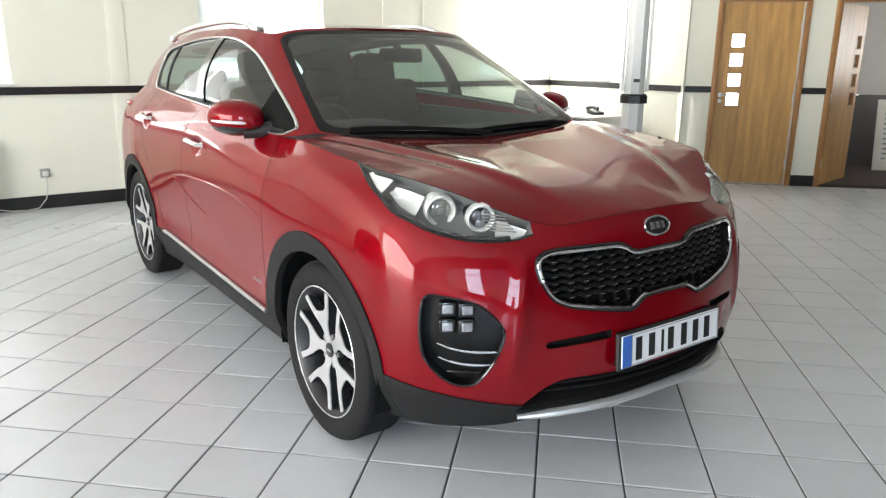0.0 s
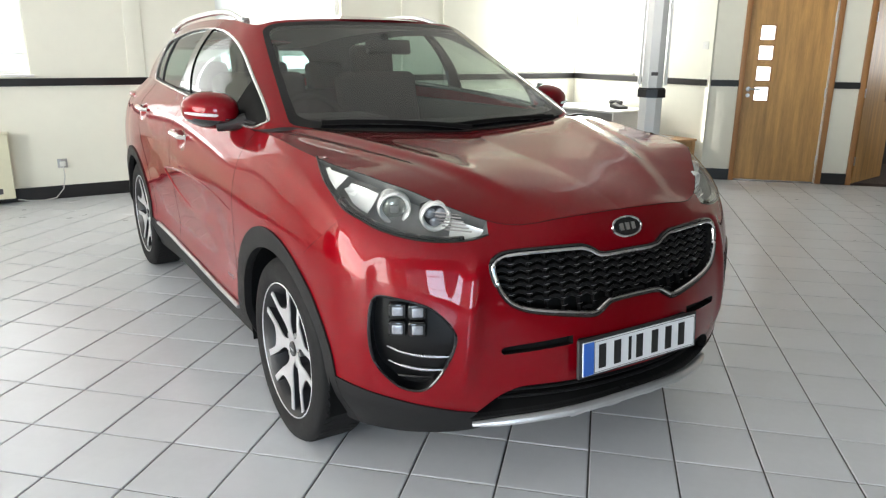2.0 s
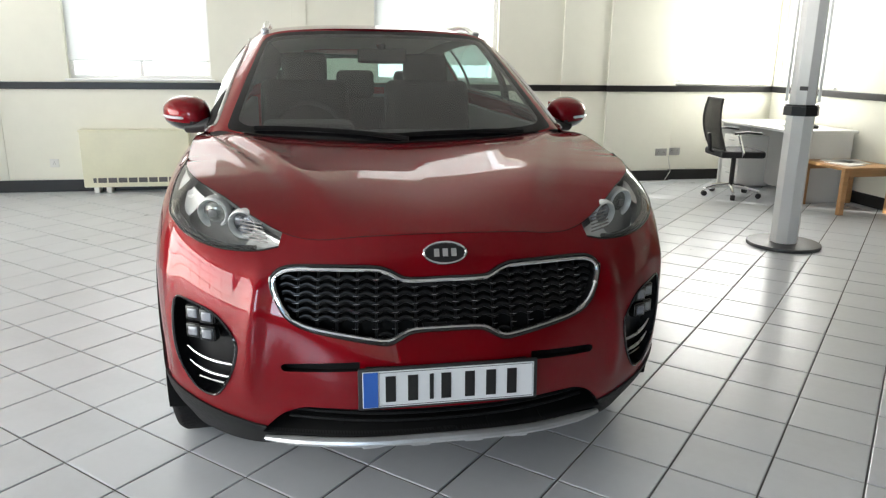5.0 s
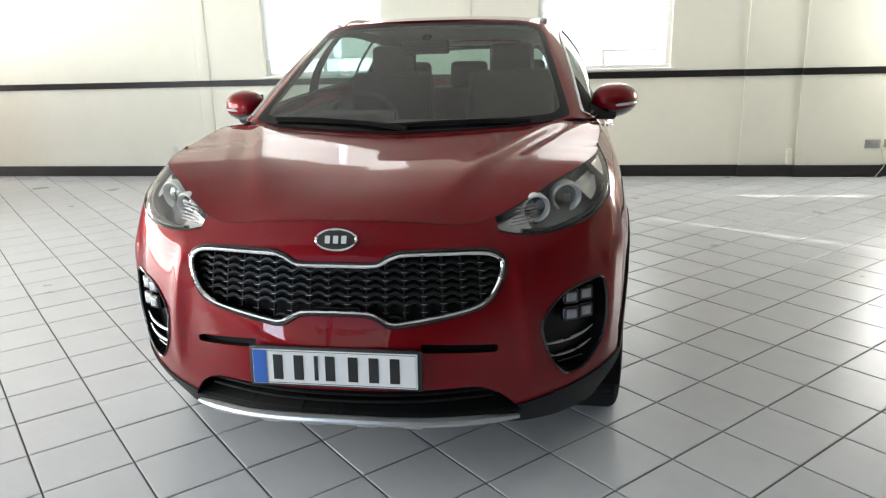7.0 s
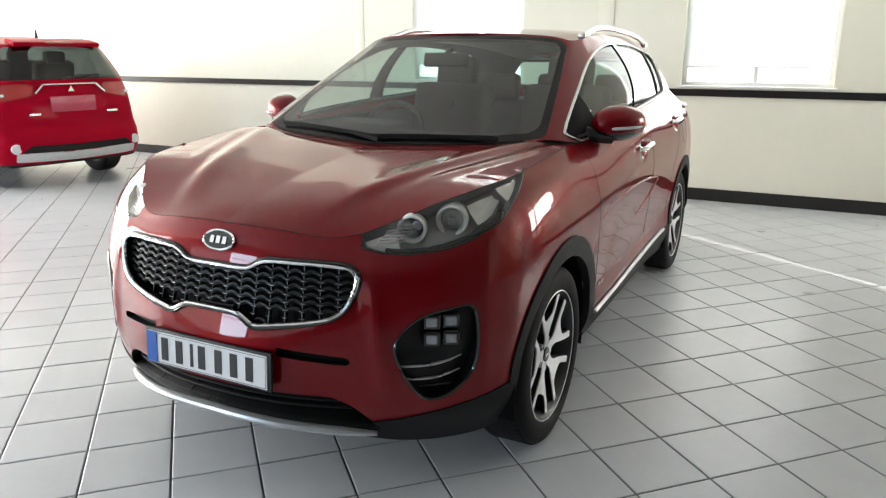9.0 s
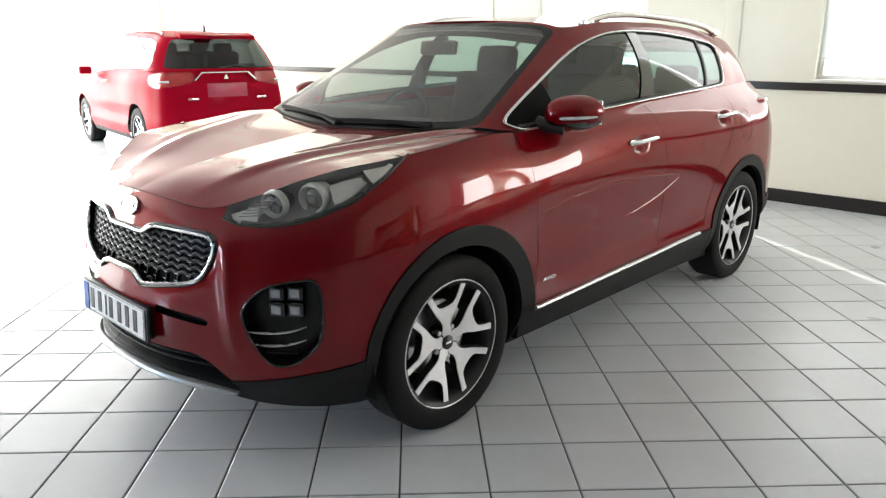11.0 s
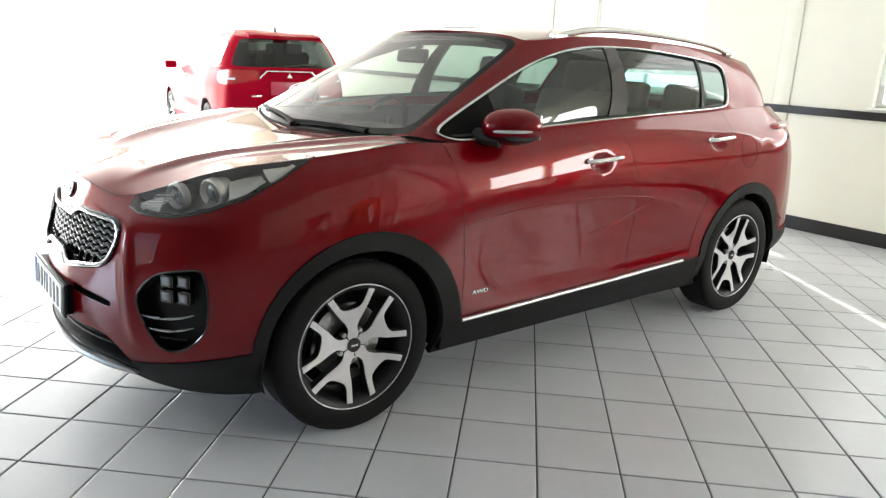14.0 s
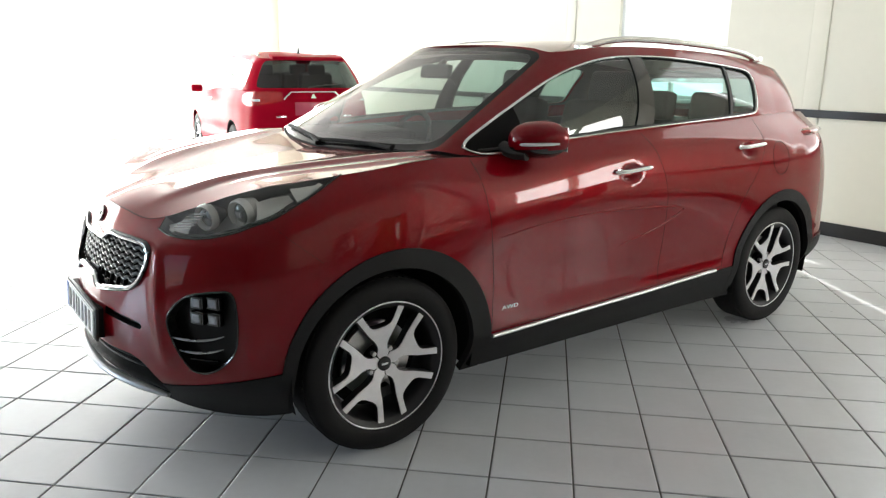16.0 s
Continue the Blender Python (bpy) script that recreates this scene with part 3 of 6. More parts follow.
def wheel(parent, r_tyre, r_rim, width, start, name="wheel"):
    """A road wheel whose outer face looks along +x: tyre, rim barrel, five forked spokes, bolts, cap, disc and caliper."""
    w = new(name)
    w.parent = parent
    h = width / 2
    tyre = revolve([(-h * 0.82, r_rim - 0.012), (-h * 0.98, r_rim + 0.02), (-h, r_rim + 0.045), (-h * 0.965, r_tyre - 0.030), (-h * 0.90, r_tyre - 0.014), (-h * 0.78, r_tyre - 0.0045), (-h * 0.3, r_tyre),
                    (h * 0.3, r_tyre), (h * 0.78, r_tyre - 0.0045), (h * 0.90, r_tyre - 0.014), (h * 0.965, r_tyre - 0.030), (h, r_rim + 0.045), (h * 0.985, r_rim + 0.022), (h * 0.93, r_rim + 0.008), (h * 0.82, r_rim - 0.004)], 96)
    ty = part("tyre", tyre, M_TYRE, w, "black low-profile tyre", smooth=40)
    tread = bmesh.new()
    for k in range(72):
        a = 2 * math.pi * k / 72
        for sx in (-1, 1):
            m = Matrix.Rotation(a, 4, "X") @ Matrix.Translation((sx * h * 0.44, 0, r_tyre - 0.0040)) @ Matrix.Rotation(sx * 0.35, 4, "Z")
            add_box(tread, (h * 0.50, 0.023, 0.008), m)
    part("tread", tread, M_TYRE, ty, smooth=None)["kind"] = "stuff"
    rim = revolve([(-h * 0.8, r_rim - 0.01), (-h * 0.75, r_rim - 0.035), (0, r_rim - 0.045), (h * 0.55, r_rim - 0.03), (h * 0.80, r_rim - 0.016), (h * 0.90, r_rim - 0.003)], 80)
    part("rim_barrel", rim, M_RIMDARK, w)
    lip = revolve([(h * 0.89, r_rim - 0.0012), (h * 0.915, r_rim - 0.0006), (h * 0.922, r_rim + 0.0006), (h * 0.922, r_rim + 0.0022), (h * 0.88, r_rim + 0.007)], 80)
    part("rim_lip", lip, M_ALLOY, w, "machined silver rim edge")
    part("back_plate", revolve([(-0.03, 0.02), (-0.03, r_rim - 0.05)], 48), M_VOID, w)
    part("brake_disc", revolve([(0.0, 0.06), (0.004, 0.065), (0.004, 0.155), (-0.02, 0.155), (-0.02, 0.065)], 48), M_STEEL, w, "steel brake disc")
    cal = bmesh.new()
    for k in range(5):
        a = 2.75 + 0.16 * k
        add_box(cal, (0.05, 0.03, 0.045), Matrix.Rotation(a, 4, "X") @ Matrix.Translation((0.012, 0, 0.135)), bevel=0.006)
    part("brake_caliper", cal, M_RIMDARK, w)
    xf = h * 0.80
    R = r_rim - 0.0035
    for k in range(5):
        a = start + 2 * math.pi * k / 5
        half = [(R * q, radians(d)) for q, d in ((0.12, 36), (0.20, 34), (0.228, 27), (0.265, 19.5), (0.33, 16.5), (0.42, 18.5), (0.50, 21.5), (0.58, 23.8), (0.75, 25.5), (1.0, 26.8), (1.0, 19.6), (0.82, 17.8), (0.71, 15.8), (0.655, 12.5), (0.635, 6.5), (0.63, 0.0))]
        # two prongs with a notch between them
        shape = [(r, a + t) for r, t in half] + [(r, a - t) for r, t in half[-2::-1]]
        part("spoke", polar_plate(shape, xf - 0.035, xf - 0.002, 0.025), M_RIMDARK, w, smooth=None)
        inner = [(r, a + t - 0.0022 / max(r, 0.05)) for r, t in half[:10]] + [(r, a + t + 0.0022 / r) for r, t in half[10:14]] + [(r - 0.003, a + t) for r, t in half[14:]]
        inner2 = [(r, 2 * a - t) for r, t in inner[-2::-1]]
        part("spoke_face", polar_plate(inner + inner2, xf - 0.002, xf + 0.002, 0.025), M_ALLOY, w, "machined silver spoke face", smooth=None)
        bolt = cyl(0.0105, 0.02, Matrix.Rotation(a + math.pi / 5, 4, "X") @ Matrix.Translation((xf - 0.03, 0.062, 0)) @ Matrix.Rotation(math.pi / 2, 4, "Y"), n=6, bevel=0.002)
        part("wheel_bolt", bolt, M_STEEL, w)
    part("hub", cyl(0.062, 0.03, Matrix.Translation((xf - 0.045, 0, 0)) @ Matrix.Rotation(math.pi / 2, 4, "Y"), n=32, bevel=0.004), M_RIMDARK, w)
    part("hub_cap", cyl(0.029, 0.016, Matrix.Translation((xf - 0.022, 0, 0)) @ Matrix.Rotation(math.pi / 2, 4, "Y"), n=32, bevel=0.003), M_GLOSSBLACK, w, "black centre cap with silver mark")
    part("cap_mark", box((0.002, 0.03, 0.009), (xf - 0.0135, 0, 0), bevel=0.0008), M_CHROME, w)
    return w


def place_wheels(car, xs, front_y, rear_y, r, r_rim, width, start, turns=(0, 0, 0, 0)):
    for j, y in enumerate((front_y, rear_y)):
        for i, sx in enumerate((1, -1)):
            w = wheel(car, r, r_rim, width, (start if sx > 0 else math.pi - start) + math.radians(turns[2 * j + i]))
            w.matrix_basis = Matrix.Translation((sx * xs, y, r - 0.003)) @ (Matrix.Identity(4) if sx > 0 else Matrix.Rotation(math.pi, 4, "Z"))


car = thing("car", "glossy red metallic crossover car with black cladding and chrome trim", "car")
CP = Plan([(0, -2.215), (0.06, -2.2145), (0.25, -2.197), (0.46, -2.135), (0.62, -2.063), (0.768, -1.947), (0.865, -1.81), (0.908, -1.63), (0.924, -1.40), (0.927, -1.0), (0.926, 0.0),
           (0.922, 0.9), (0.912, 1.45), (0.875, 1.85), (0.78, 2.09), (0.55, 2.21), (0.25, 2.245), (0, 2.25)])
sp = CP.where
SEC = [
    (0.0, [(0.298, -0.045), (0.36, -0.005), (0.50, 0.004), (0.62, -0.018), (0.74, -0.052), (0.86, -0.084), (0.934, -0.120)]),
    (0.05, [(0.298, -0.045), (0.36, -0.005), (0.50, 0.004), (0.62, -0.018), (0.74, -0.052), (0.86, -0.084), (0.934, -0.120)]),
    (sp(0.25, -2.195), [(0.292, -0.05), (0.36, -0.008), (0.50, 0.002), (0.62, -0.015), (0.74, -0.048), (0.855, -0.080), (0.928, -0.118)]),
    (sp(0.46, -2.135), [(0.27, -0.06), (0.36, -0.012), (0.50, 0.0), (0.62, -0.008), (0.74, -0.028), (0.84, -0.055), (0.917, -0.110)]),
    (sp(0.62, -2.063), [(0.24, -0.08), (0.36, -0.015), (0.50, 0.0), (0.62, 0.0), (0.75, -0.018), (0.86, -0.055), (0.96, -0.140)]),
    (sp(0.76, -1.945), [(0.22, -0.10), (0.36, -0.015), (0.50, 0.0), (0.62, 0.002), (0.77, -0.010), (0.90, -0.055), (1.01, -0.160)]),
    (sp(0.855, -1.80), [(0.22, -0.09), (0.36, -0.012), (0.50, 0.0), (0.64, 0.004), (0.80, -0.004), (0.94, -0.050), (1.045, -0.145)]),
    (sp(0.903, -1.62), [(0.22, -0.08), (0.36, -0.008), (0.50, 0.0), (0.66, 0.003), (0.82, -0.002), (0.97, -0.045), (1.066, -0.120)]),
    (sp(0.922, -1.40), [(0.22, -0.07), (0.36, -0.004), (0.50, 0.0), (0.68, 0.004), (0.84, 0.0), (1.00, -0.042), (1.085, -0.112)]),
    (sp(0.927, -1.05), [(0.22, -0.08), (0.36, -0.018), (0.50, 0.0), (0.68, 0.004), (0.86, -0.002), (1.02, -0.038), (1.116, -0.098)]),
    (sp(0.927, -0.80), [(0.22, -0.08), (0.36, -0.018), (0.50, -0.012), (0.68, -0.004), (0.88, 0.0), (1.02, -0.035), (1.108, -0.105)]),
    (sp(0.927, -0.45), [(0.22, -0.08), (0.36, -0.018), (0.50, -0.022), (0.66, -0.012), (0.88, 0.0), (1.04, -0.030), (1.142, -0.098)]),
    (sp(0.926, 0.0), [(0.22, -0.08), (0.36, -0.022), (0.50, -0.030), (0.66, -0.018), (0.88, 0.0), (1.07, -0.028), (1.172, -0.098)]),
    (sp(0.922, 0.6), [(0.22, -0.08), (0.37, -0.020), (0.50, -0.026), (0.68, -0.010), (0.90, 0.0), (1.08, -0.035), (1.192, -0.115)]),
    (sp(0.920, 1.05), [(0.22, -0.06), (0.38, 0.0), (0.52, 0.0), (0.70, 0.005), (0.92, 0.004), (1.08, -0.035), (1.205, -0.140)]),
    (sp(0.912, 1.45), [(0.22, -0.07), (0.38, 0.0), (0.52, 0.004), (0.70, 0.008), (0.92, 0.004), (1.08, -0.040), (1.220, -0.165)]),
    (sp(0.875, 1.85), [(0.24, -0.08), (0.38, 0.0), (0.52, 0.002), (0.70, 0.004), (0.92, -0.008), (1.08, -0.055), (1.220, -0.190)]),
    (sp(0.55, 2.21), [(0.26, -0.10), (0.38, -0.01), (0.52, 0.0), (0.70, -0.02), (0.92, -0.06), (1.06, -0.10), (1.190, -0.200)]),
    (CP.len, [(0.26, -0.10), (0.38, -0.01), (0.52, 0.0), (0.70, -0.02), (0.92, -0.06), (1.06, -0.10), (1.180, -0.200)]),
]
S_COWL = sp(0.927, -0.97)
sv = np.unique(np.r_[np.linspace(0, 1.45, 150), np.linspace(1.45, S_COWL, 40), np.linspace(S_COWL, sp(0.92, 1.6), 190), np.linspace(sp(0.92, 1.6), CP.len, 60)])
qv = np.linspace(0, 1, 84)
wall = Skin(loft(CP, SEC, sv, qv))
# sculpted edges of the front bumper: a ridge beside the grille and one at the corner
nb = wall.normals()
for s0, lean, amp, wide in ((0.600, -0.10, 0.011, 0.034), (0.945, 0.05, 0.008, 0.040)):
    zz = wall.P[:, :, 2]
    near_ = np.exp(-((sv[:, None] - (s0 + lean * (zz - 0.62))) / wide)**2)
    span_ = np.clip((zz - 0.40) / 0.08, 0, 1) * np.clip((0.87 - zz) / 0.10, 0, 1)
    wall.P += nb * (amp * near_ * span_ * (sv[:, None] > 0.1))[..., None]
SCALLOP = outline([(-0.85, 0.780), (-0.578, 0.816), (-0.25, 0.829), (0.16, 0.815), (0.40, 0.792), (0.41, 0.772), (0.19, 0.695), (-0.126, 0.632), (-0.51, 0.590), (-0.80, 0.520)], 150)
rows = np.nonzero((sv > sp(0.927, -1.15)) & (sv < sp(0.922, 0.7)))[0]
rows0 = np.nonzero((sv > sp(0.927, -0.5)) & (sv < sp(0.922, 1.3)))[0]
flank = wall.P[rows][:, :, 1:3].reshape(-1, 2)
gap = np.linalg.norm(nearest_on(SCALLOP, flank) - flank, axis=1) * np.where(inside(SCALLOP, flank), 1.0, 0.0)
press = np.clip(gap / 0.075, 0, 1)
fade_ = np.clip((flank[:, 0] + 0.84) / 0.30, 0, 1)
press = (0.0060 * np.sin(press * math.pi / 2) * fade_ * fade_ * (3 - 2 * fade_)).reshape(len(rows), -1)
for _ in range(40):
    press[1:-1] = (press[:-2] + 2 * press[1:-1] + press[2:]) / 4
    press[:, 1:-1] = (press[:, :-2] + 2 * press[:, 1:-1] + press[:, 2:]) / 4
wall.P[rows, :, 0] -= press
# hollows behind the door handles
for hy, hz in ((-0.005, 0.988), (0.985, 1.046)):
    rr2 = ((wall.P[rows0][:, :, 1] - hy) / 0.075)**2 + ((wall.P[rows0][:, :, 2] - hz) / 0.042)**2
    wall.P[rows0, :, 0] -= 0.026 * np.clip(1 - rr2, 0, 1)
SZ = np.zeros((*wall.P.shape[:2], 2))
SZ[:, :, 0], SZ[:, :, 1] = sv[:, None], wall.P[:, :, 2]
YZ = wall.P[:, :, 1:3].copy()


def sz(*pts):
    return [(sp(x, y) if x > 1e-6 else 0.0, z) for x, y, z in pts]


def edge_top(s):
    """Height of the lower panels' upper edge."""
    return float(np.interp(s, sv, wall.P[:, -1, 2]))


S_LAMP0, S_LAMP1 = sp(0.52, -2.11), sp(0.915, -1.475)
lamp_top = [(s, edge_top(s) + 0.05) for s in np.linspace(S_LAMP1, S_LAMP0, 12)]
lamp_low = outline([(S_LAMP0, 0.892), (0.60, 0.880), (0.70, 0.877), (0.80, 0.886), (0.90, 0.906), (0.98, 0.932), (1.06, 0.954), (1.13, 0.985), (1.22, 1.025), (S_LAMP1, 1.082)], 80, closed=False)
POLY_LAMP = np.array([*lamp_low, *lamp_top])
grille_half = sz((0, 0, 0.805), (0.13, -2.21, 0.806), (0.175, -2.205, 0.826), (0.22, -2.2, 0.836), (0.40, -2.155, 0.838), (0.485, -2.125, 0.832), (0.515, -2.11, 0.805),
                 (0.50, -2.12, 0.745), (0.465, -2.135, 0.695), (0.40, -2.155, 0.668), (0.20, -2.2, 0.636), (0.17, -2.205, 0.638), (0.11, -2.21, 0.664), (0, 0, 0.668))
POLY_GRILLE = np.array([(-0.02, 0.805), *outline(grille_half, 170, closed=False), (-0.02, 0.668)])
POLY_FOG = outline(sz((0.805, -1.888, 0.705), (0.77, -1.933, 0.712), (0.69, -2.008, 0.690), (0.642, -2.048, 0.640), (0.622, -2.062, 0.588), (0.645, -2.045, 0.50), (0.685, -2.012, 0.425), (0.72, -1.982, 0.412), (0.765, -1.939, 0.432), (0.802, -1.892, 0.495), (0.813, -1.876, 0.60)), 150)
POLY_LOW = np.array([(-0.02, 0.415), *outline(sz((0, 0, 0.425), (0.38, -2.16, 0.422), (0.44, -2.14, 0.416), (0.50, -2.115, 0.385), (0.575, -2.085, 0.305), (0.575, -2.085, 0.305), (0.30, -2.18, 0.323), (0, 0, 0.335)), 100, closed=False), (-0.02, 0.335)])
POLY_SLOT = outline(sz((0.262, -2.19, 0.574), (0.262, -2.19, 0.574), (0.48, -2.128, 0.556), (0.495, -2.12, 0.546), (0.485, -2.125, 0.532), (0.262, -2.19, 0.546), (0.262, -2.19, 0.546)), 60)
lowline = outline([(0.0, 0.345), (sp(0.46, -2.135), 0.33), (sp(0.585, -2.08), 0.335), (sp(0.80, -1.895), 0.385), (sp(0.88, -1.72), 0.41), (sp(0.927, -0.85), 0.362), (sp(0.926, 0), 0.378), (sp(0.922, 0.75), 0.402), (sp(0.91, 1.5), 0.44), (CP.len, 0.46)], 120, closed=False)
POLY_CLAD = np.array([*lowline, (CP.len + 0.1, 0.46), (CP.len + 0.1, 0.0), (-0.1, 0.0), (-0.1, 0.345)])


def disc_poly(cy, cz, r, n=120):
    t = np.linspace(0, 2 * math.pi, n, endpoint=False)
    return np.c_[cy + r * np.cos(t), cz + r * np.sin(t)]


wall.cut("clad", SZ, POLY_CLAD)
YZ[:] = wall.P[:, :, 1:3]
for cy, cz, ro in ((-1.300, 0.345, 0.463), (1.350, 0.345, 0.455)):
    wall.cut("arch", YZ, disc_poly(cy, cz, ro))
    SZ[:, :, 1] = wall.P[:, :, 2]
for cy, ri in ((-1.325, 0.392), (1.338, 0.392)):
    wall.cut("hole", YZ, disc_poly(cy, 0.345, ri))
SZ[:, :, 1] = wall.P[:, :, 2]
for nm, poly in (("lamp", POLY_LAMP), ("grille", POLY_GRILLE), ("fog", POLY_FOG), ("slot", POLY_SLOT), ("low", POLY_LOW)):
    wall.cut(nm, SZ, poly)

part("body_panel", wall.bm(["body"]), M_RED, car, smooth=50)
def arch_mask(front):
    """Marks the trim of one axle's wheel arches as a region of its own."""
    cy = wall.centres(wall.P)[:, :, 1]
    k = wall.kinds.setdefault("arch_front" if front else "arch_rear", len(wall.kinds))
    wall.face[(wall.face == wall.kinds["arch"]) & ((cy < 0) == front)] = k


arch_mask(True)
arch_mask(False)
cyw = wall.centres(wall.P)[:, :, 1]
for nm, lo, hi in (("clad_front", -9, -1.3), ("clad_sill", -1.3, 1.3), ("clad_rear", 1.3, 9)):
    wall.face[(wall.face == wall.kinds["clad"]) & (cyw > lo) & (cyw <= hi)] = wall.kinds.setdefault(nm, len(wall.kinds))
part("front_lower_trim", wall.bm(["clad_front"], 0.006, rim=-0.02), M_CLAD, car, "black grained plastic bumper base", smooth=40)
part("rear_lower_trim", wall.bm(["clad_rear"], 0.006, rim=-0.02), M_CLAD, car, "black grained plastic bumper base", smooth=40)
for sx in (1, -1):
    part("sill_cladding", wall.bm(["clad_sill"], 0.006, mirror=False, side=sx, rim=-0.02), M_CLAD, car, "black grained plastic sill", smooth=40)
for sx in (1, -1):
    for nm, y in (("arch_front", -1.325), ("arch_rear", 1.338)):
        part("arch_cladding", wall.bm([nm], 0.007, mirror=False, side=sx, rim=-0.03), M_CLAD, car, "black grained plastic wheel arch trim", smooth=40)
        liner = revolve([(0.62, 0.0), (0.62, 0.405), (0.895, 0.408)], 48)
        bmesh.ops.delete(liner, geom=[v for v in liner.verts if v.co.z < -0.13], context="VERTS")
        for v in liner.verts:
            v.co = Vector((v.co.x * sx, v.co.y + y, v.co.z + 0.35))
        part("wheel_arch_liner", liner, M_VOID, car)

# bonnet
sb = sv[sv <= S_COWL + 1e-9]
edge = wall.P[:len(sb), -1, :].copy()
rr = np.linspace(1, 0, 48)
yk = spline([(0, -2.096), (0.03, -2.0955), (0.35, -2.03), (0.75, -1.80), (1.2, -1.50), (S_COWL - 0.25, -1.24), (S_COWL, -1.165)], sb)[:, 0]
zk = spline([(-2.096, 0.934), (-2.02, 0.962), (-1.8, 1.010), (-1.5, 1.052), (-1.24, 1.082), (-1.165, 1.086)], yk)[:, 0]
BP = np.zeros((len(sb), len(rr), 3))
for i in range(len(sb)):
    e = edge[i]
    BP[i, :, 0] = e[0] * rr
    BP[i, :, 1] = yk[i] + (e[1] - yk[i]) * rr**2
    fade = min(1.0, sb[i] / 0.9)
    BP[i, :, 2] = zk[i] + (e[2] - zk[i]) * rr**2.0 + 0.026 * fade * (1 - rr**2) * rr
for _ in range(30):
    BP[1:-1, 1:-1, 2] = (BP[:-2, 1:-1, 2] + BP[2:, 1:-1, 2] + BP[1:-1, :-2, 2] + BP[1:-1, 2:, 2] + 2 * BP[1:-1, 1:-1, 2]) / 6
# pressed ridges that spread from the badge to the windscreen's corners
away = np.abs(BP[:, :, 0]) - (0.235 + 0.40 * (BP[:, :, 1] + 2.13))
ridge = np.where(away > 0, np.exp(-(away / 0.048)**2), 0.25 + 0.75 * np.exp(-np.abs(away / 0.080)**1.5))
second = np.exp(-((away - 0.125) / 0.035)**2)
span = np.clip((BP[:, :, 1] + 2.09) / 0.30, 0, 1) * np.clip((1.0 - rr[None, :]) / 0.12, 0, 1)
span = span * span * (3 - 2 * span)
BP[:, :, 2] += span * (0.015 * ridge + 0.006 * second * np.clip((BP[:, :, 1] + 1.85) / 0.3, 0, 1))
BP[0, :, 0] = 0
bonnet = Skin(BP[1:])
part("bonnet", bonnet.bm(["body"]), M_RED, car, smooth=60)

# greenhouse: windscreen, sides, tailgate glass, roof
GS = [  # base, then roof edge, station by station
    ((0.0, -1.165, 1.088), (0.0, -0.330, 1.572)),
    ((0.35, -1.130, 1.100), (0.30, -0.315, 1.567)),
    ((0.62, -1.045, 1.118), (0.50, -0.270, 1.552)),
    ((0.735, -0.985, 1.130), (0.575, -0.225, 1.535)),
    ((0.784, -0.930, 1.120), (0.590, -0.150, 1.540)),
    ((0.820, -0.780, 1.108), (0.598, -0.020, 1.556)),
    ((0.828, -0.45, 1.142), (0.603, 0.12, 1.566)),
    ((0.828, 0.0, 1.172), (0.606, 0.30, 1.572)),
    ((0.808, 0.6, 1.192), (0.602, 0.75, 1.566)),
    ((0.780, 1.05, 1.205), (0.585, 1.15, 1.546)),
    ((0.745, 1.45, 1.220), (0.560, 1.50, 1.512)),
    ((0.690, 1.78, 1.220), (0.520, 1.80, 1.470)),
    ((0.520, 2.00, 1.190), (0.42, 1.90, 1.452)),
    ((0.0, 2.05, 1.180), (0.0, 1.95, 1.460)),
]
gb = np.array([g[0] for g in GS])
gk = np.r_[0, np.cumsum(np.linalg.norm(np.diff(gb, axis=0), axis=1))]
gs = np.unique(np.r_[np.linspace(0, gk[3], 70), np.linspace(gk[3], gk[4], 14), np.linspace(gk[4], gk[11], 190), np.linspace(gk[11], gk[13], 40)])
B3 = spline(np.c_[gk, gb].tolist(), gs)
R3 = spline(np.c_[gk, np.array([g[1] for g in GS])].tolist(), gs)
gq = np.linspace(0, 1, 50)
GP = B3[:, None] + (R3 - B3)[:, None] * gq[None, :, None]
bulge = (4 * gq * (1 - gq))[None, :]
outn = np.zeros((len(gs), 2))
tg = np.gradient(B3[:, :2], gs, axis=0)
outn[:, 0], outn[:, 1] = tg[:, 1], -tg[:, 0]
outn /= np.linalg.norm(outn, axis=1)[:, None]
amt = spline([(0, 0.0), (gk[3], 0.005), (gk[5], 0.030), (gk[9], 0.032), (gk[11], 0.02), (gk[13], 0.03)], gs)[:, 0]
GP[:, :, 0] += outn[:, 0:1] * amt[:, None] * bulge
GP[:, :, 1] += outn[:, 1:2] * amt[:, None] * bulge
GP[:, :, 2] += 0.022 * bulge * np.clip(1 - gs / gk[3], 0, 1)[:, None]
GP[0, :, 0] = 0
GP[-1, :, 0] = 0
house = Skin(GP)
GQ = np.zeros((*GP.shape[:2], 2))
GQ[:, :, 0], GQ[:, :, 1] = gs[:, None], gq[None, :]
HYZ = house.P[:, :, 1:3].copy()
POLY_WS = np.array([(-0.05, 0.012), *outline([(0, 0.012), (gk[2], 0.012), (gk[3] - 0.04, 0.02), (gk[3] - 0.022, 0.07), (gk[3] - 0.028, 0.90), (gk[3] - 0.07, 0.965), (gk[2] - 0.05, 0.975), (0, 0.975)], 140, closed=False), (-0.05, 0.975)])
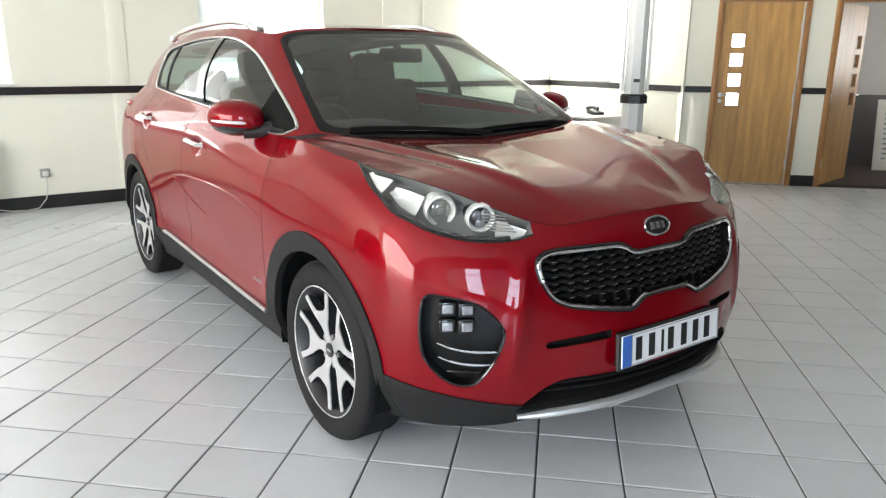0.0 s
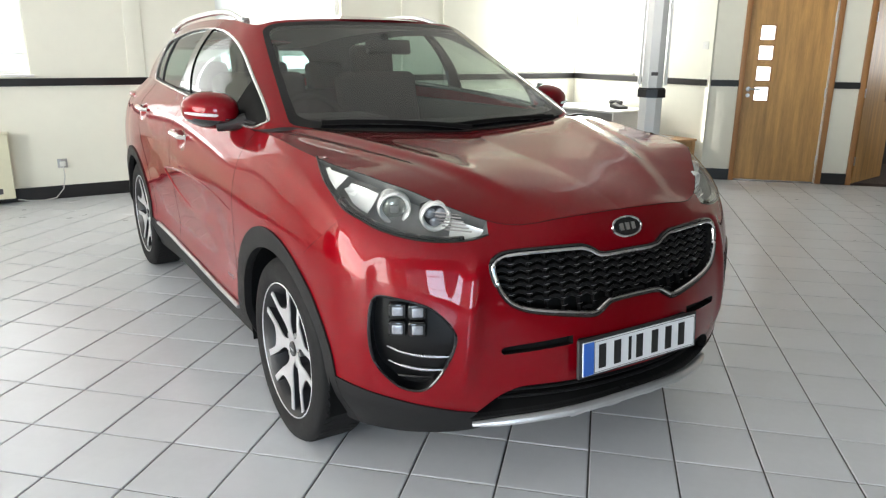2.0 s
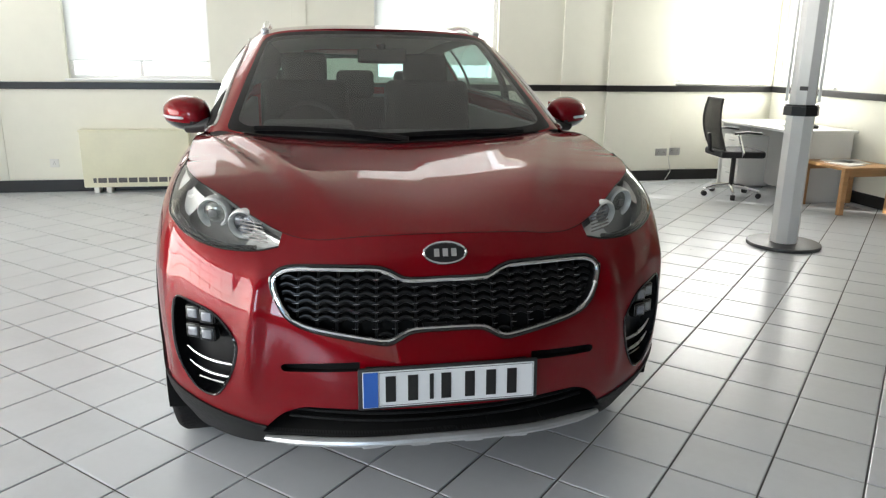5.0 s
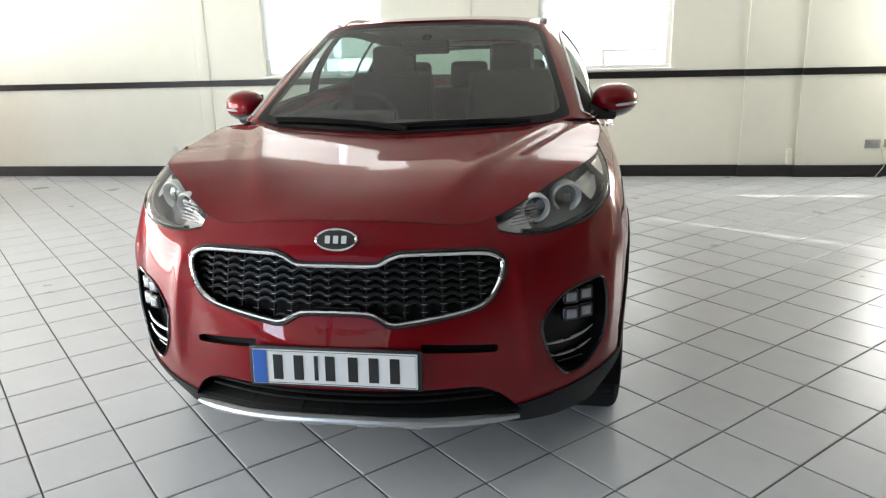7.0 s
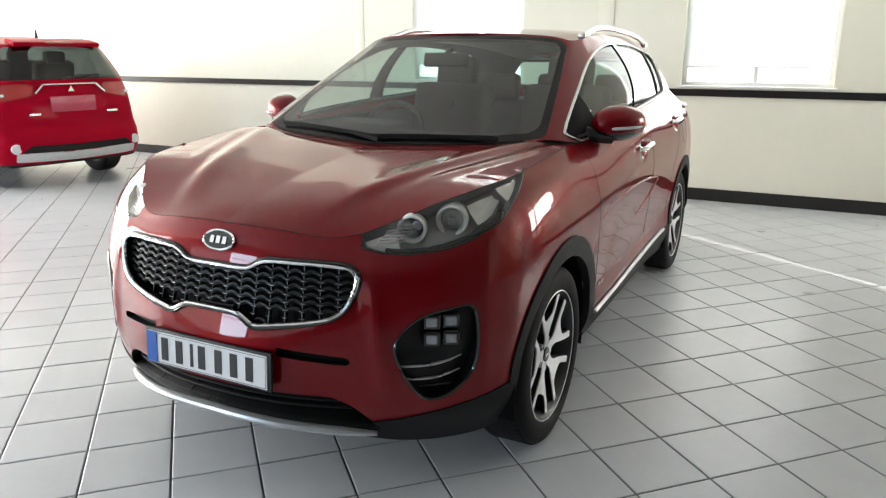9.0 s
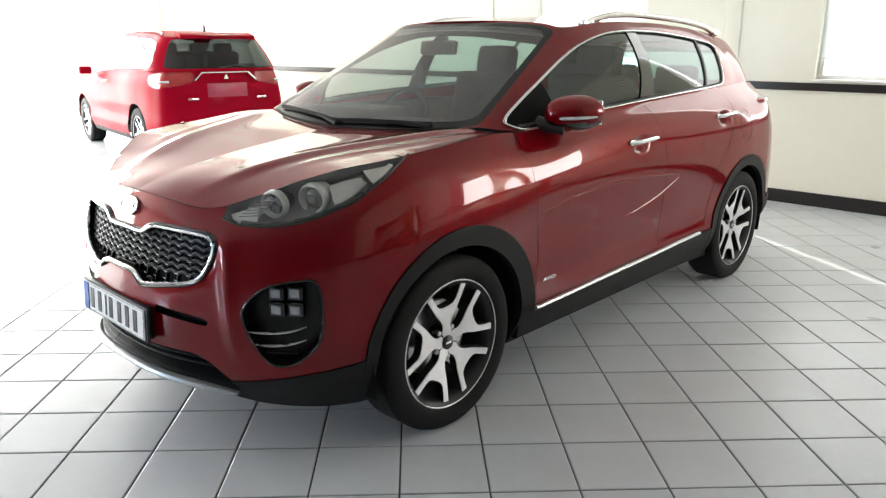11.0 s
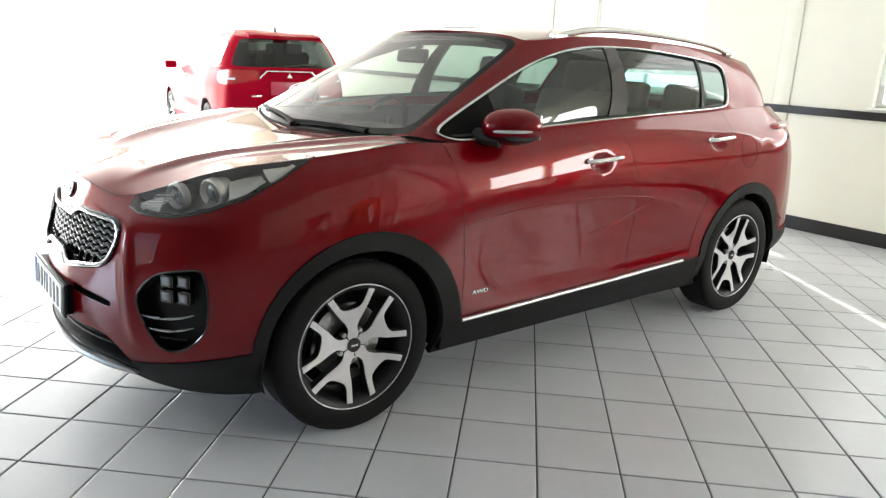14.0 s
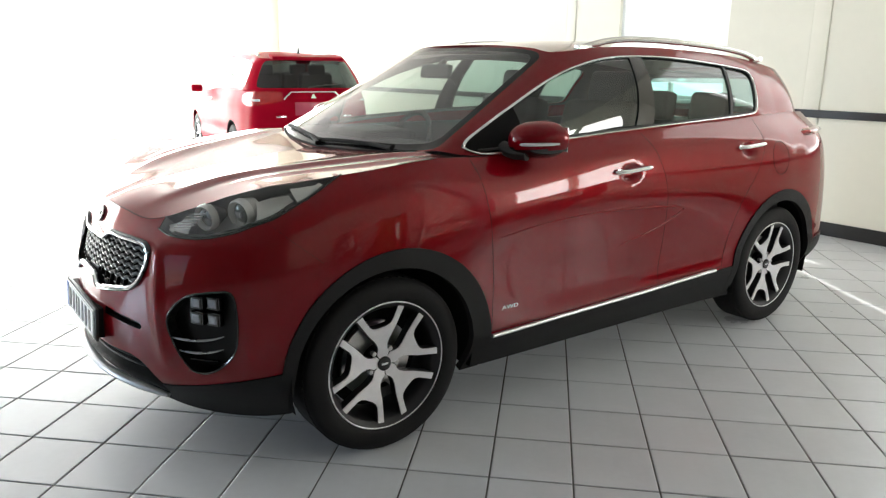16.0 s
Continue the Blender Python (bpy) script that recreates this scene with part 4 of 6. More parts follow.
POLY_WSIN = np.array([(-0.05, 0.06), *outline([(0, 0.06), (gk[2], 0.07), (gk[3] - 0.085, 0.085), (gk[3] - 0.062, 0.13), (gk[3] - 0.066, 0.87), (gk[3] - 0.10, 0.925), (gk[2] - 0.05, 0.935), (0, 0.93)], 140, closed=False), (-0.05, 0.93)])
DLO = [(-0.893, 1.148), (-0.872, 1.127), (-0.80, 1.114), (-0.66, 1.124), (-0.4, 1.158), (0.2, 1.190), (0.9, 1.213), (1.17, 1.225), (1.232, 1.245), (1.275, 1.36), (1.298, 1.425), (1.255, 1.462), (0.95, 1.492), (0.55, 1.519), (0.20, 1.520), (-0.02, 1.500), (-0.30, 1.425), (-0.62, 1.285), (-0.82, 1.190)]
POLY_DLO = outline(DLO, 200)
house.cut("dlo", np.where((gs > gk[3] + 0.002)[:, None, None] & (gs < gk[11])[:, None, None], HYZ, 99.0), POLY_DLO)
HYZ = house.P[:, :, 1:3].copy()
HM = np.where((gs > gk[3] + 0.002)[:, None, None] & (gs < gk[11])[:, None, None], HYZ, 99.0)
house.cut("pillar", HM, np.array([(0.076, 1.1), (0.224, 1.1), (0.318, 1.6), (0.240, 1.6)]), only=["dlo"])
HM = np.where((gs > gk[3] + 0.002)[:, None, None] & (gs < gk[11])[:, None, None], house.P[:, :, 1:3], 99.0)
house.cut("divider", HM, np.array([(0.908, 1.1), (0.936, 1.1), (1.076, 1.6), (1.048, 1.6)]), only=["dlo"])
HM = np.where((gs > gk[3] + 0.002)[:, None, None] & (gs < gk[11])[:, None, None], house.P[:, :, 1:3], 99.0)
house.cut("sail", HM, np.array([(-0.95, 1.1), (-0.60, 1.1), (-0.575, 1.6), (-0.95, 1.6)]), only=["dlo"])
for nm, lo, hi in (("front_glass", -0.6, 0.3), ("rear_glass", 0.1, 1.0), ("quarter_glass", 0.9, 1.5)):
    cy = house.centres(house.P)[:, :, 1]
    cz = house.centres(house.P)[:, :, 2]
    k = house.kinds.setdefault(nm, len(house.kinds))
    m = house.face == house.kinds["dlo"]
    pil, div = 0.15 + (cz - 1.1) * 0.24, 0.922 + (cz - 1.1) * 0.28
    sel = m & ((cy < pil) if nm == "front_glass" else ((cy >= pil) & (cy < div)) if nm == "rear_glass" else (cy >= div))
    house.face[sel] = k
house.cut("ws_border", GQ, POLY_WS)
GQ[:, :, 0], GQ[:, :, 1] = gs[:, None], gq[None, :]
house.cut("windscreen", GQ, POLY_WSIN, only=["ws_border"])
GQ[:, :, 0], GQ[:, :, 1] = gs[:, None], gq[None, :]
POLY_RW = np.array([*outline([(gk[13] + 0.05, 0.12), (gk[12] - 0.0, 0.12), (gk[12] - 0.12, 0.2), (gk[12] - 0.10, 0.80), (gk[12], 0.86), (gk[13] + 0.05, 0.86)], 60, closed=False)])
house.cut("tail_glass", GQ, POLY_RW)
part("pillar_panel", house.bm(["body"]), M_RED, car, smooth=50)
part("pillar_trim", house.bm(["body", "ws_border"], -0.018), M_TRIMGREY, car, "dark grey pillar lining")
for sx in (1, -1):
    part("door_pillar", house.bm(["pillar"], 0.002, mirror=False, side=sx, rim=-0.01), M_GLOSSBLACK, car, "gloss black door pillar")
for sx in (1, -1):
    part("window_divider", house.bm(["divider"], 0.003, mirror=False, side=sx, rim=-0.01), M_RUBBERBLACK, car)
for sx in (1, -1):
    part("mirror_sail", house.bm(["sail"], 0.002, mirror=False, side=sx, rim=-0.01), M_VOID, car, "black triangle at the mirror foot")
part("windscreen_border", house.bm(["ws_border"], 0.0), M_WS_BAND, car, "black ceramic border of the windscreen")
part("windscreen", house.bm(["windscreen"], 0.0), G_WIND, car, "clear windscreen")
for nm, g, lb in (("front_glass", G_CAR, "clear tinted door window"), ("rear_glass", G_DARK, "darker tinted rear door window"), ("quarter_glass", G_DARK, "small dark quarter window")):
    for sx in (1, -1):
        part("door_window" if nm != "quarter_glass" else "quarter_window", house.bm([nm], -0.004, mirror=False, side=sx), g, car, lb)
part("rear_window", house.bm(["tail_glass"], -0.003), G_DARK, car, "dark tinted rear window")
# roof cap
top = GP[:, -1, :].copy()
rk = np.linspace(1, 0, 40)
ry = spline([(0, -0.330), (gk[3], -0.20), (gk[4], -0.12), (gk[7], 0.30), (gk[9], 1.10), (gk[11], 1.75), (gk[13], 1.95)], gs)[:, 0]
rz = spline([(-0.33, 1.572), (-0.2, 1.586), (0.0, 1.600), (0.35, 1.612), (0.8, 1.608), (1.3, 1.575), (1.75, 1.515), (1.95, 1.46)], ry)[:, 0]
RP = np.zeros((len(gs), len(rk), 3))
for i in range(len(gs)):
    e = top[i]
    RP[i, :, 0] = e[0] * rk
    RP[i, :, 1] = ry[i] + (e[1] - ry[i]) * rk**2
    RP[i, :, 2] = rz[i] + (e[2] - rz[i]) * rk**2.6
roof = Skin(RP[1:-1])
part("roof_panel", roof.bm(["body"]), M_RED, car, smooth=60)
lining = roof.bm(["body"])
for v in lining.verts:
    v.co.z -= 0.03
part("headlining", lining, M_LINER, car, "light grey headlining", smooth=60)



# ---- the red car: front, lamps and trim ----
def both_sides(pts):
    """A closed loop from a half outline: the points and their mirror image."""
    h = [tuple(p) for p in pts]
    return h + [(-x, y, z) for x, y, z in h[::-1]]


def half_edge(poly):
    """The part of a half outline that lies off the middle line."""
    return np.array([p for p in poly if p[0] > 0.002])


# grille
part("grille_recess", wall.bm(["grille"], -0.055, rim=0.05), M_VOID, car)
gh = half_edge(POLY_GRILLE)
ring = both_sides(wall.on(SZ, gh, 0.004))
part("grille_frame", tube(ring, 0.0085, 8, True, 0.8), M_CHROME, car, "bright chrome grille surround")
ring2 = both_sides(wall.on(SZ, gh + (gh - np.array([0.25, 0.74])) * np.array([0.022, 0.10]), 0.003))
part("grille_gasket", tube(ring2, 0.009, 6, True, 0.6), M_GLOSSBLACK, car, "gloss black outer grille edge")


def zspan(poly, s):
    """Lowest and highest height of an outline at arc length s."""
    a, b = poly, np.roll(poly, -1, axis=0)
    hit = [(p[1] + (q[1] - p[1]) * (s - p[0]) / (q[0] - p[0])) for p, q in zip(a, b) if (p[0] - s) * (q[0] - s) < 0]
    return (min(hit), max(hit)) if len(hit) > 1 else None


for sx in (1, -1):
    for row in range(8):
        z0 = 0.648 + row * 0.0235
        run = []
        for s in np.arange(0.0, 0.53, 0.008):
            span = zspan(POLY_GRILLE, s + 1e-4)
            zz = z0 + 0.005 * math.cos(s / 0.062 * 2 * math.pi)
            if span and span[0] + 0.006 < zz < span[1] - 0.006:
                run.append((s, zz))
            elif len(run) > 3:
                break
        if len(run) > 3:
            p = wall.on(SZ, run, -0.022)
            p[:, 0] *= sx
            part("grille_bar", tube([tuple(q) for q in p], 0.0048, 8, False, 1.5), M_GRILLE, car)
    for k in range(9):
        s = 0.031 + k * 0.062
        span = zspan(POLY_GRILLE, s)
        if span and span[1] - span[0] > 0.05:
            p = wall.on(SZ, [(s, z) for z in np.linspace(span[0] + 0.004, span[1] - 0.004, 8)], -0.030)
            p[:, 0] *= sx
            part("grille_rib", tube([tuple(q) for q in p], 0.0040, 6, False, 2.0), M_GRILLE, car)
            # Highlights at the mesh crossings, put in as small silver slivers.
            tips = bmesh.new()
            for row in range(8):
                z0 = 0.6425 + row * 0.0235
                if span[0] + 0.008 < z0 < span[1] - 0.008:
                    q = wall.on(SZ, [(s - 0.009, z0 + 0.002), (s, z0), (s + 0.012, z0 + 0.001)], -0.0165)
                    q[:, 0] *= sx
                    add_tube(tips, [tuple(c) for c in q], [0.0005, 0.0010, 0.0005], 5)
            tp = part("mesh_glint", tips, M_SATIN, car, "silver slivers that stand for glints on the black mesh")
            tp["kind"] = "stuff"

# badge: an oval with plain bars
bd = wall.on(SZ, [(0.0, 0.880)], 0.002)[0]
badge_m = Matrix.Translation((0, bd[1], 0.880)) @ Matrix.Rotation(radians(90 - 24), 4, "X")
oval = cyl(1.0, 1.0, badge_m @ Matrix.Diagonal((0.064, 0.0325, 0.012, 1)), n=48)
badge = part("badge", oval, M_GLOSSBLACK, car, "oval black badge with chrome rim")
part("badge_rim", tube([tuple((badge_m @ Matrix.Translation((0.064 * math.cos(a), 0.0325 * math.sin(a), 0.005))).translation) for a in np.linspace(0, 2 * math.pi, 48, endpoint=False)], 0.0042, 6, True), M_CHROME, badge)
for x, w, tilt in ((-0.026, 0.016, 0.0), (0.0, 0.016, 0.0), (0.026, 0.016, 0.0)):
    part("badge_bar", box((w, 0.024, 0.004), badge_m @ Matrix.Translation((x, 0, 0.007)) @ Matrix.Rotation(tilt, 4, "Z")), M_CHROME, badge, smooth=None)

# lower intake, slot, plate, skid bar
part("lower_intake_recess", wall.bm(["low"], -0.07, rim=0.07), M_VOID, car)
for z in (0.362, 0.392):
    pts = [(s, z + 0.03 * 0) for s in np.linspace(0.0, 0.47 if z > 0.37 else 0.50, 20)]
    p = wall.on(SZ, pts, -0.03)
    part("intake_slat", tube([tuple(q) for q in mirrored(p[::-1])] + [tuple(q) for q in p[1:]], 0.008, 6, False, 0.6), M_CLAD, car)
for sx in (1, -1):
    part("bumper_slot", wall.bm(["slot"], -0.03, mirror=False, side=sx, rim=0.03), M_VOID, car)
ph = thing("number_plate", "white number plate with blue band and plain black bars", "number plate")
ph.parent = None
py = wall.on(SZ, [(0.0, 0.503)], 0)[0][1] - 0.016
plate_m = Matrix.Translation((0, py, 0.503)) @ Matrix.Rotation(radians(-4), 4, "X")
holder = part("plate_holder", box((0.545, 0.012, 0.128), plate_m @ Matrix.Translation((0, 0.009, 0)), bevel=0.004), M_RUBBERBLACK, car, "black plate holder")
ob = part("plate_block", box((0.50, 0.06, 0.12), plate_m @ Matrix.Translation((0, 0.042, 0)), bevel=0.01), M_VOID, car)
part("plate", box((0.520, 0.004, 0.111), plate_m, bevel=0.0015), M_PLATEW, ph, smooth=None)
part("plate_band", box((0.043, 0.002, 0.107), plate_m @ Matrix.Translation((-0.2365, -0.0028, 0))), M_PLATEB, ph, smooth=None)
for x in (-0.178, -0.112, -0.056, -0.012, 0.060, 0.125, 0.190):
    part("plate_bar", box((0.030 if x not in (-0.056,) else 0.012, 0.002, 0.079), plate_m @ Matrix.Translation((x, -0.0028, 0))), M_INK, ph, smooth=None)
part("plate_border", tube([tuple((plate_m @ Matrix.Translation((x, -0.0026, z))).translation) for x, z in ((-0.212, 0.051), (0.255, 0.051), (0.255, -0.051), (-0.212, -0.051))], 0.0009, 4, True), M_INK, ph, smooth=None)
sx_ = np.linspace(0.0, 0.565, 28)
half = []
for x in sx_:
    s0 = sp(x, -2.2) if x < 0.02 else float(np.interp(x, CP.p[:900, 0], CP.s[:900]))
    q, o = CP.at([s0])[0], CP.out([s0])[0]
    w_ = 0.004 - 0.040 * (x / 0.565)**3
    half.append((q[0] + o[0] * w_, q[1] + o[1] * w_, 0.322 - 0.040 * (x / 0.565)**2))
half[0] = (0.0, half[0][1], half[0][2])
skid = [(-x, y, z) for x, y, z in half[::-1]] + half[1:]
rad = [0.0185 * min(1.0, 0.55 + 5 * min(k, 54 - k) / 54) for k in range(55)]
part("skid_bar", tube(skid, rad, 10, False, 0.8), M_SKID, car, "silver skid bar under the front bumper")
for x in (-0.24, -0.09, 0.09, 0.24):
    i = min(range(55), key=lambda k: abs(skid[k][0] - x))
    part("skid_tab", box((0.06, 0.03, 0.016), (skid[i][0], skid[i][1] + 0.016, skid[i][2] - 0.017), bevel=0.006), M_SKID, car)
part("front_undertray", box((0.95, 0.40, 0.02), (0, -1.86, 0.30), bevel=0.01), M_VOID, car)
part("underbody", box((1.30, 3.6, 0.12), (0, 0.1, 0.29), bevel=0.05), M_VOID, car)

# fog light clusters
for sx in (1, -1):
    fc = part("fog_lamp_housing", wall.bm(["fog"], -0.05, mirror=False, side=sx, rim=0.05), M_GRILLE, car, "gloss black fog lamp housing")
    e = wall.on(SZ, POLY_FOG[::2], 0.001)
    e[:, 0] *= sx
    part("fog_lamp_rim", tube([tuple(q) for q in e], 0.0055, 6, True, 0.7), M_GLOSSBLACK, fc)
    for s0, z in ((0.768, 0.670), (0.831, 0.670), (0.768, 0.614), (0.831, 0.612)):
        c, out = wall.on(SZ, [(s0, z)], -0.020)[0], CP.out([s0])[0]
        m = Matrix.Translation((sx * c[0], c[1], c[2])) @ Matrix.Rotation(math.atan2(out[1], sx * out[0]) * 0.65 - 0.35 * math.pi / 2 + math.pi / 2, 4, "Z")
        cube = part("led_cube", box((0.056, 0.03, 0.050), m, bevel=0.010, segs=3), M_GLOSSBLACK, fc, "dark square lamp")
        part("led_bezel", box((0.048, 0.006, 0.043), m @ Matrix.Translation((0, -0.0140, 0)), bevel=0.0028, segs=2), M_GLOSSBLACK, cube)
        part("led_lens", box((0.036, 0.014, 0.031), m @ Matrix.Translation((0, -0.0130, 0)), bevel=0.0066, segs=4), M_FOGLED, cube, "clear square lens")
    for k0, pts in enumerate((((0.655, 0.531), (0.70, 0.529), (0.762, 0.531), (0.82, 0.540), (0.862, 0.553)), ((0.680, 0.486), (0.72, 0.484), (0.771, 0.486), (0.82, 0.494), (0.858, 0.505)))):
        ctr = outline(pts, 40, closed=False)
        for lift, r, mt in ((-0.006, 0.0052, M_SATIN),):
            p = wall.on(SZ, ctr + (0, -0.004 if lift < -0.01 else 0), lift)
            p[:, 0] *= sx
            n = len(p)
            part("fog_blade", tube([tuple(q) for q in p], [r * (0.35 + 0.65 * math.sin(math.pi * min(1, 0.06 + k / n))) for k in range(n)], 8, False, 1.0 if lift > -0.01 else 2.0), mt, fc, "chrome blade" if lift > -0.01 else "")
    p = wall.on(SZ, [(s, 0.452) for s in np.linspace(0.72, 0.83, 8)], -0.02)
    p[:, 0] *= sx
    part("fog_blade", tube([tuple(q) for q in p], 0.006, 8), M_GLOSSBLACK, fc)

# headlamps
lamp_edge = [tuple(q) for q in outline([(s, z) for s, z in lamp_low], 90, closed=False)]
for sx in (1, -1):
    hl = part("headlamp", wall.bm(["lamp"], -0.070, mirror=False, side=sx, rim=0.068), M_LAMPGREY, car, "swept-back headlamp with clear lens")
    part("headlamp_lens", wall.bm(["lamp"], 0.001, mirror=False, side=sx), G_LENS, hl, "clear lens", smooth=60)
    e = wall.on(SZ, lamp_edge, 0.0)
    e[:, 0] *= sx
    part("headlamp_seal", tube([tuple(q) for q in e], 0.004, 6, False, 0.8), M_GLOSSBLACK, hl)
    for x, y, z, r, big in ((0.693, -1.810, 0.954, 0.050, True), (0.596, -1.899, 0.934, 0.046, False)):
        m = Matrix.Translation((sx * x, y, z)) @ Matrix.Rotation(sx * 0.38, 4, "Z") @ Matrix.Rotation(radians(90 + 8), 4, "X")
        part("lamp_barrel", cyl(r * 0.97, 0.05, m @ Matrix.Translation((0, 0, -0.035)), n=36), M_LAMPCHROME if big else M_RIMDARK, hl)
        rg = revolve([(-0.010, r * 0.76), (0.005, r * 0.84), (0.010, r * 0.95), (0.004, r * 1.05), (-0.02, r * 1.07)], 40)
        for v in rg.verts:
            v.co = m @ Vector((v.co.y, v.co.z, v.co.x))
        part("lamp_ring", rg, M_LAMPRING, hl, "silver ring")
        if big:
            bulb = bmesh.new()
            bmesh.ops.create_uvsphere(bulb, u_segments=24, v_segments=14, radius=r * 0.80, matrix=m @ Matrix.Translation((0, 0, -0.018)) @ Matrix.Diagonal((1, 1, 0.55, 1)))
            part("lamp_projector", bulb, M_PROJECTOR, hl, "grey projector lens")
            part("projector_core", box((r * 0.5, r * 0.5, 0.012), m @ Matrix.Translation((0, 0, 0.004)), bevel=0.004), M_LAMPGREY, hl)
        else:
            for k in range(3):
                lobe = bmesh.new()
                m3 = m @ Matrix.Rotation(math.pi / 6 + 2 * math.pi * k / 3, 4, "Z") @ Matrix.Translation((r * 0.40, 0, -0.008))
                bmesh.ops.create_uvsphere(lobe, u_segments=18, v_segments=10, radius=r * 0.37, matrix=m3 @ Matrix.Diagonal((0.95, 1.05, 0.5, 1)))
                part("projector_lobe", lobe, M_FOGLED, hl, "dark lens lobe")
    def reflector(name, s0, s1, low, high, lean, depth, hollow, material, label=""):
        """A hollowed bright sheet inside the lamp between two arc lengths; low and high: its distance from the lamp's lower and upper edge."""
        bm = bmesh.new()
        us, vs = np.linspace(0, 1, 15), np.linspace(0, 1, 9)
        grid = []
        for u in us:
            q0 = s0 + (s1 - s0) * u
            z0 = float(np.interp(q0, lamp_low[:, 0], lamp_low[:, 1])) + low
            z1 = max(z0 + 0.006, edge_top(q0 + lean) - high)
            row = [(q0 + lean * v, z0 + (z1 - z0) * v) for v in vs]
            p0 = wall.on(SZ, row, -depth)
            n0 = wall.on(SZ, row, -depth - 1.0) - p0
            bow = [hollow * 4 * v * (1 - v) * (0.4 + 2.4 * u * (1 - u)) for v in vs]
            grid.append([bm.verts.new((sx * (q[0] + n[0] * w), q[1] + n[1] * w, q[2] + n[2] * w)) for q, n, w in zip(p0, n0, bow)])
        for g0, g1 in zip(grid, grid[1:]):
            for k in range(len(vs) - 1):
                bm.faces.new((g0[k], g1[k], g1[k + 1], g0[k + 1]))
        bmesh.ops.recalc_face_normals(bm, faces=bm.faces[:])
        return part(name, bm, material, hl, label, smooth=60)

    reflector("outer_reflector", 0.978, 1.146, 0.030, 0.020, -0.014, 0.034, 0.012, M_LAMPCHROME, "pale curved reflector")
    reflector("rear_reflector", 1.154, 1.268, 0.012, 0.012, -0.016, 0.012, 0.003, M_LAMPCHROME, "white reflector panel at the rear tip")
    reflector("indicator_bowl", 0.555, 0.672, 0.014, 0.016, -0.014, 0.026, 0.010, M_LAMPCHROME, "ribbed indicator reflector")
    for k in range(6):
        t = (k + 0.7) / 6.6
        p = wall.on(SZ, [(0.575 + 0.10 * t * 0.6 + 0.110 * w, 0.902 + 0.060 * t + 0.010 * w) for w in np.linspace(0.05, 0.95, 6)], -0.020)
        p[:, 0] *= sx
        part("indicator_rib", tube([tuple(q) for q in p], 0.0026, 6), M_AMBER, hl)
    p = wall.on(SZ, [(s, float(np.interp(s, [q[0] for q in lamp_low], [q[1] for q in lamp_low])) + 0.012) for s in np.linspace(0.62, 1.10, 22)], -0.012)
    p[:, 0] *= sx
    part("lamp_base_trim", tube([tuple(q) for q in p], 0.013, 8, False, 0.6), M_GLOSSBLACK, hl)

# shut lines
T = wall.P[:, -1, :]
line = [tuple(q - np.array([0, 0, 0.0006])) for q in T[:len(sb):3]]
part("bonnet_shut_line", tube([(-x, y, z) for x, y, z in line[::-1]] + line[1:], 0.0013, 6, False), M_VOID, car)
WYZ = wall.P[:, :, 1:3].copy()
WYZ[sv < sp(0.90, -1.65)] = 99.0
WYZ[sv > sp(0.90, 1.75)] = 99.0
door_lines = [
    outline([(-0.905, 1.11), (-0.892, 1.05), (-0.862, 0.85), (-0.838, 0.62), (-0.830, 0.38)], 40, closed=False),
    outline([(0.135, 1.165), (0.20, 1.06), (0.26, 0.90), (0.28, 0.70), (0.275, 0.40)], 40, closed=False),
    outline([(1.16, 1.20), (1.14, 1.08), (1.05, 0.93), (0.93, 0.78), (0.85, 0.62), (0.80, 0.41)], 40, closed=False),
    outline([(-0.83, 0.385), (0.0, 0.398), (0.795, 0.42)], 40, closed=False),
]
for ln in door_lines:
    strip("door_shut_line", wall.on(WYZ, ln, -0.0010), 0.0020, M_VOID, car, n=5)
strip("bumper_shut_line", wall.on(SZ, [(1.035 + 0.185 * k / 9, 0.942 - 0.150 * k / 9) for k in range(10)], -0.0012), 0.0016, M_VOID, car, n=5)
crease = outline([(-0.82, 0.785), (-0.578, 0.816), (-0.25, 0.829), (0.16, 0.815), (0.39, 0.793), (0.41, 0.782), (0.39, 0.768), (0.19, 0.695), (-0.05, 0.648)], 120, closed=False)
bead = wall.on(WYZ, crease, 0.0002)
for _ in range(6):
    bead[1:-1] = (bead[:-2] + 2 * bead[1:-1] + bead[2:]) / 4
part("door_crease", tube([tuple(q) for q in bead], [0.0010 + 0.0052 * math.sin(math.pi * k / len(bead))**0.5 for k in range(len(bead))], 8), M_RED, car)
part("door_crease", tube(mirrored(bead), [0.0010 + 0.0052 * math.sin(math.pi * k / len(bead))**0.5 for k in range(len(bead))], 8), M_RED, car)
flap = [(1.29 + 0.086 * math.cos(a), 0.985 + 0.092 * math.sin(a)) for a in np.linspace(0, 2 * math.pi, 48, endpoint=False)]
strip("fuel_flap_line", wall.on(WYZ, flap, -0.0008), 0.0019, M_VOID, car, closed=True, both=False, n=5)
strip("sill_trim", wall.on(WYZ, outline([(-0.835, 0.368), (-0.4, 0.378), (0.2, 0.388), (0.74, 0.408)], 40, closed=False), 0.010), 0.0115, M_SILL, car, 0.8, label="bright satin sill strip")

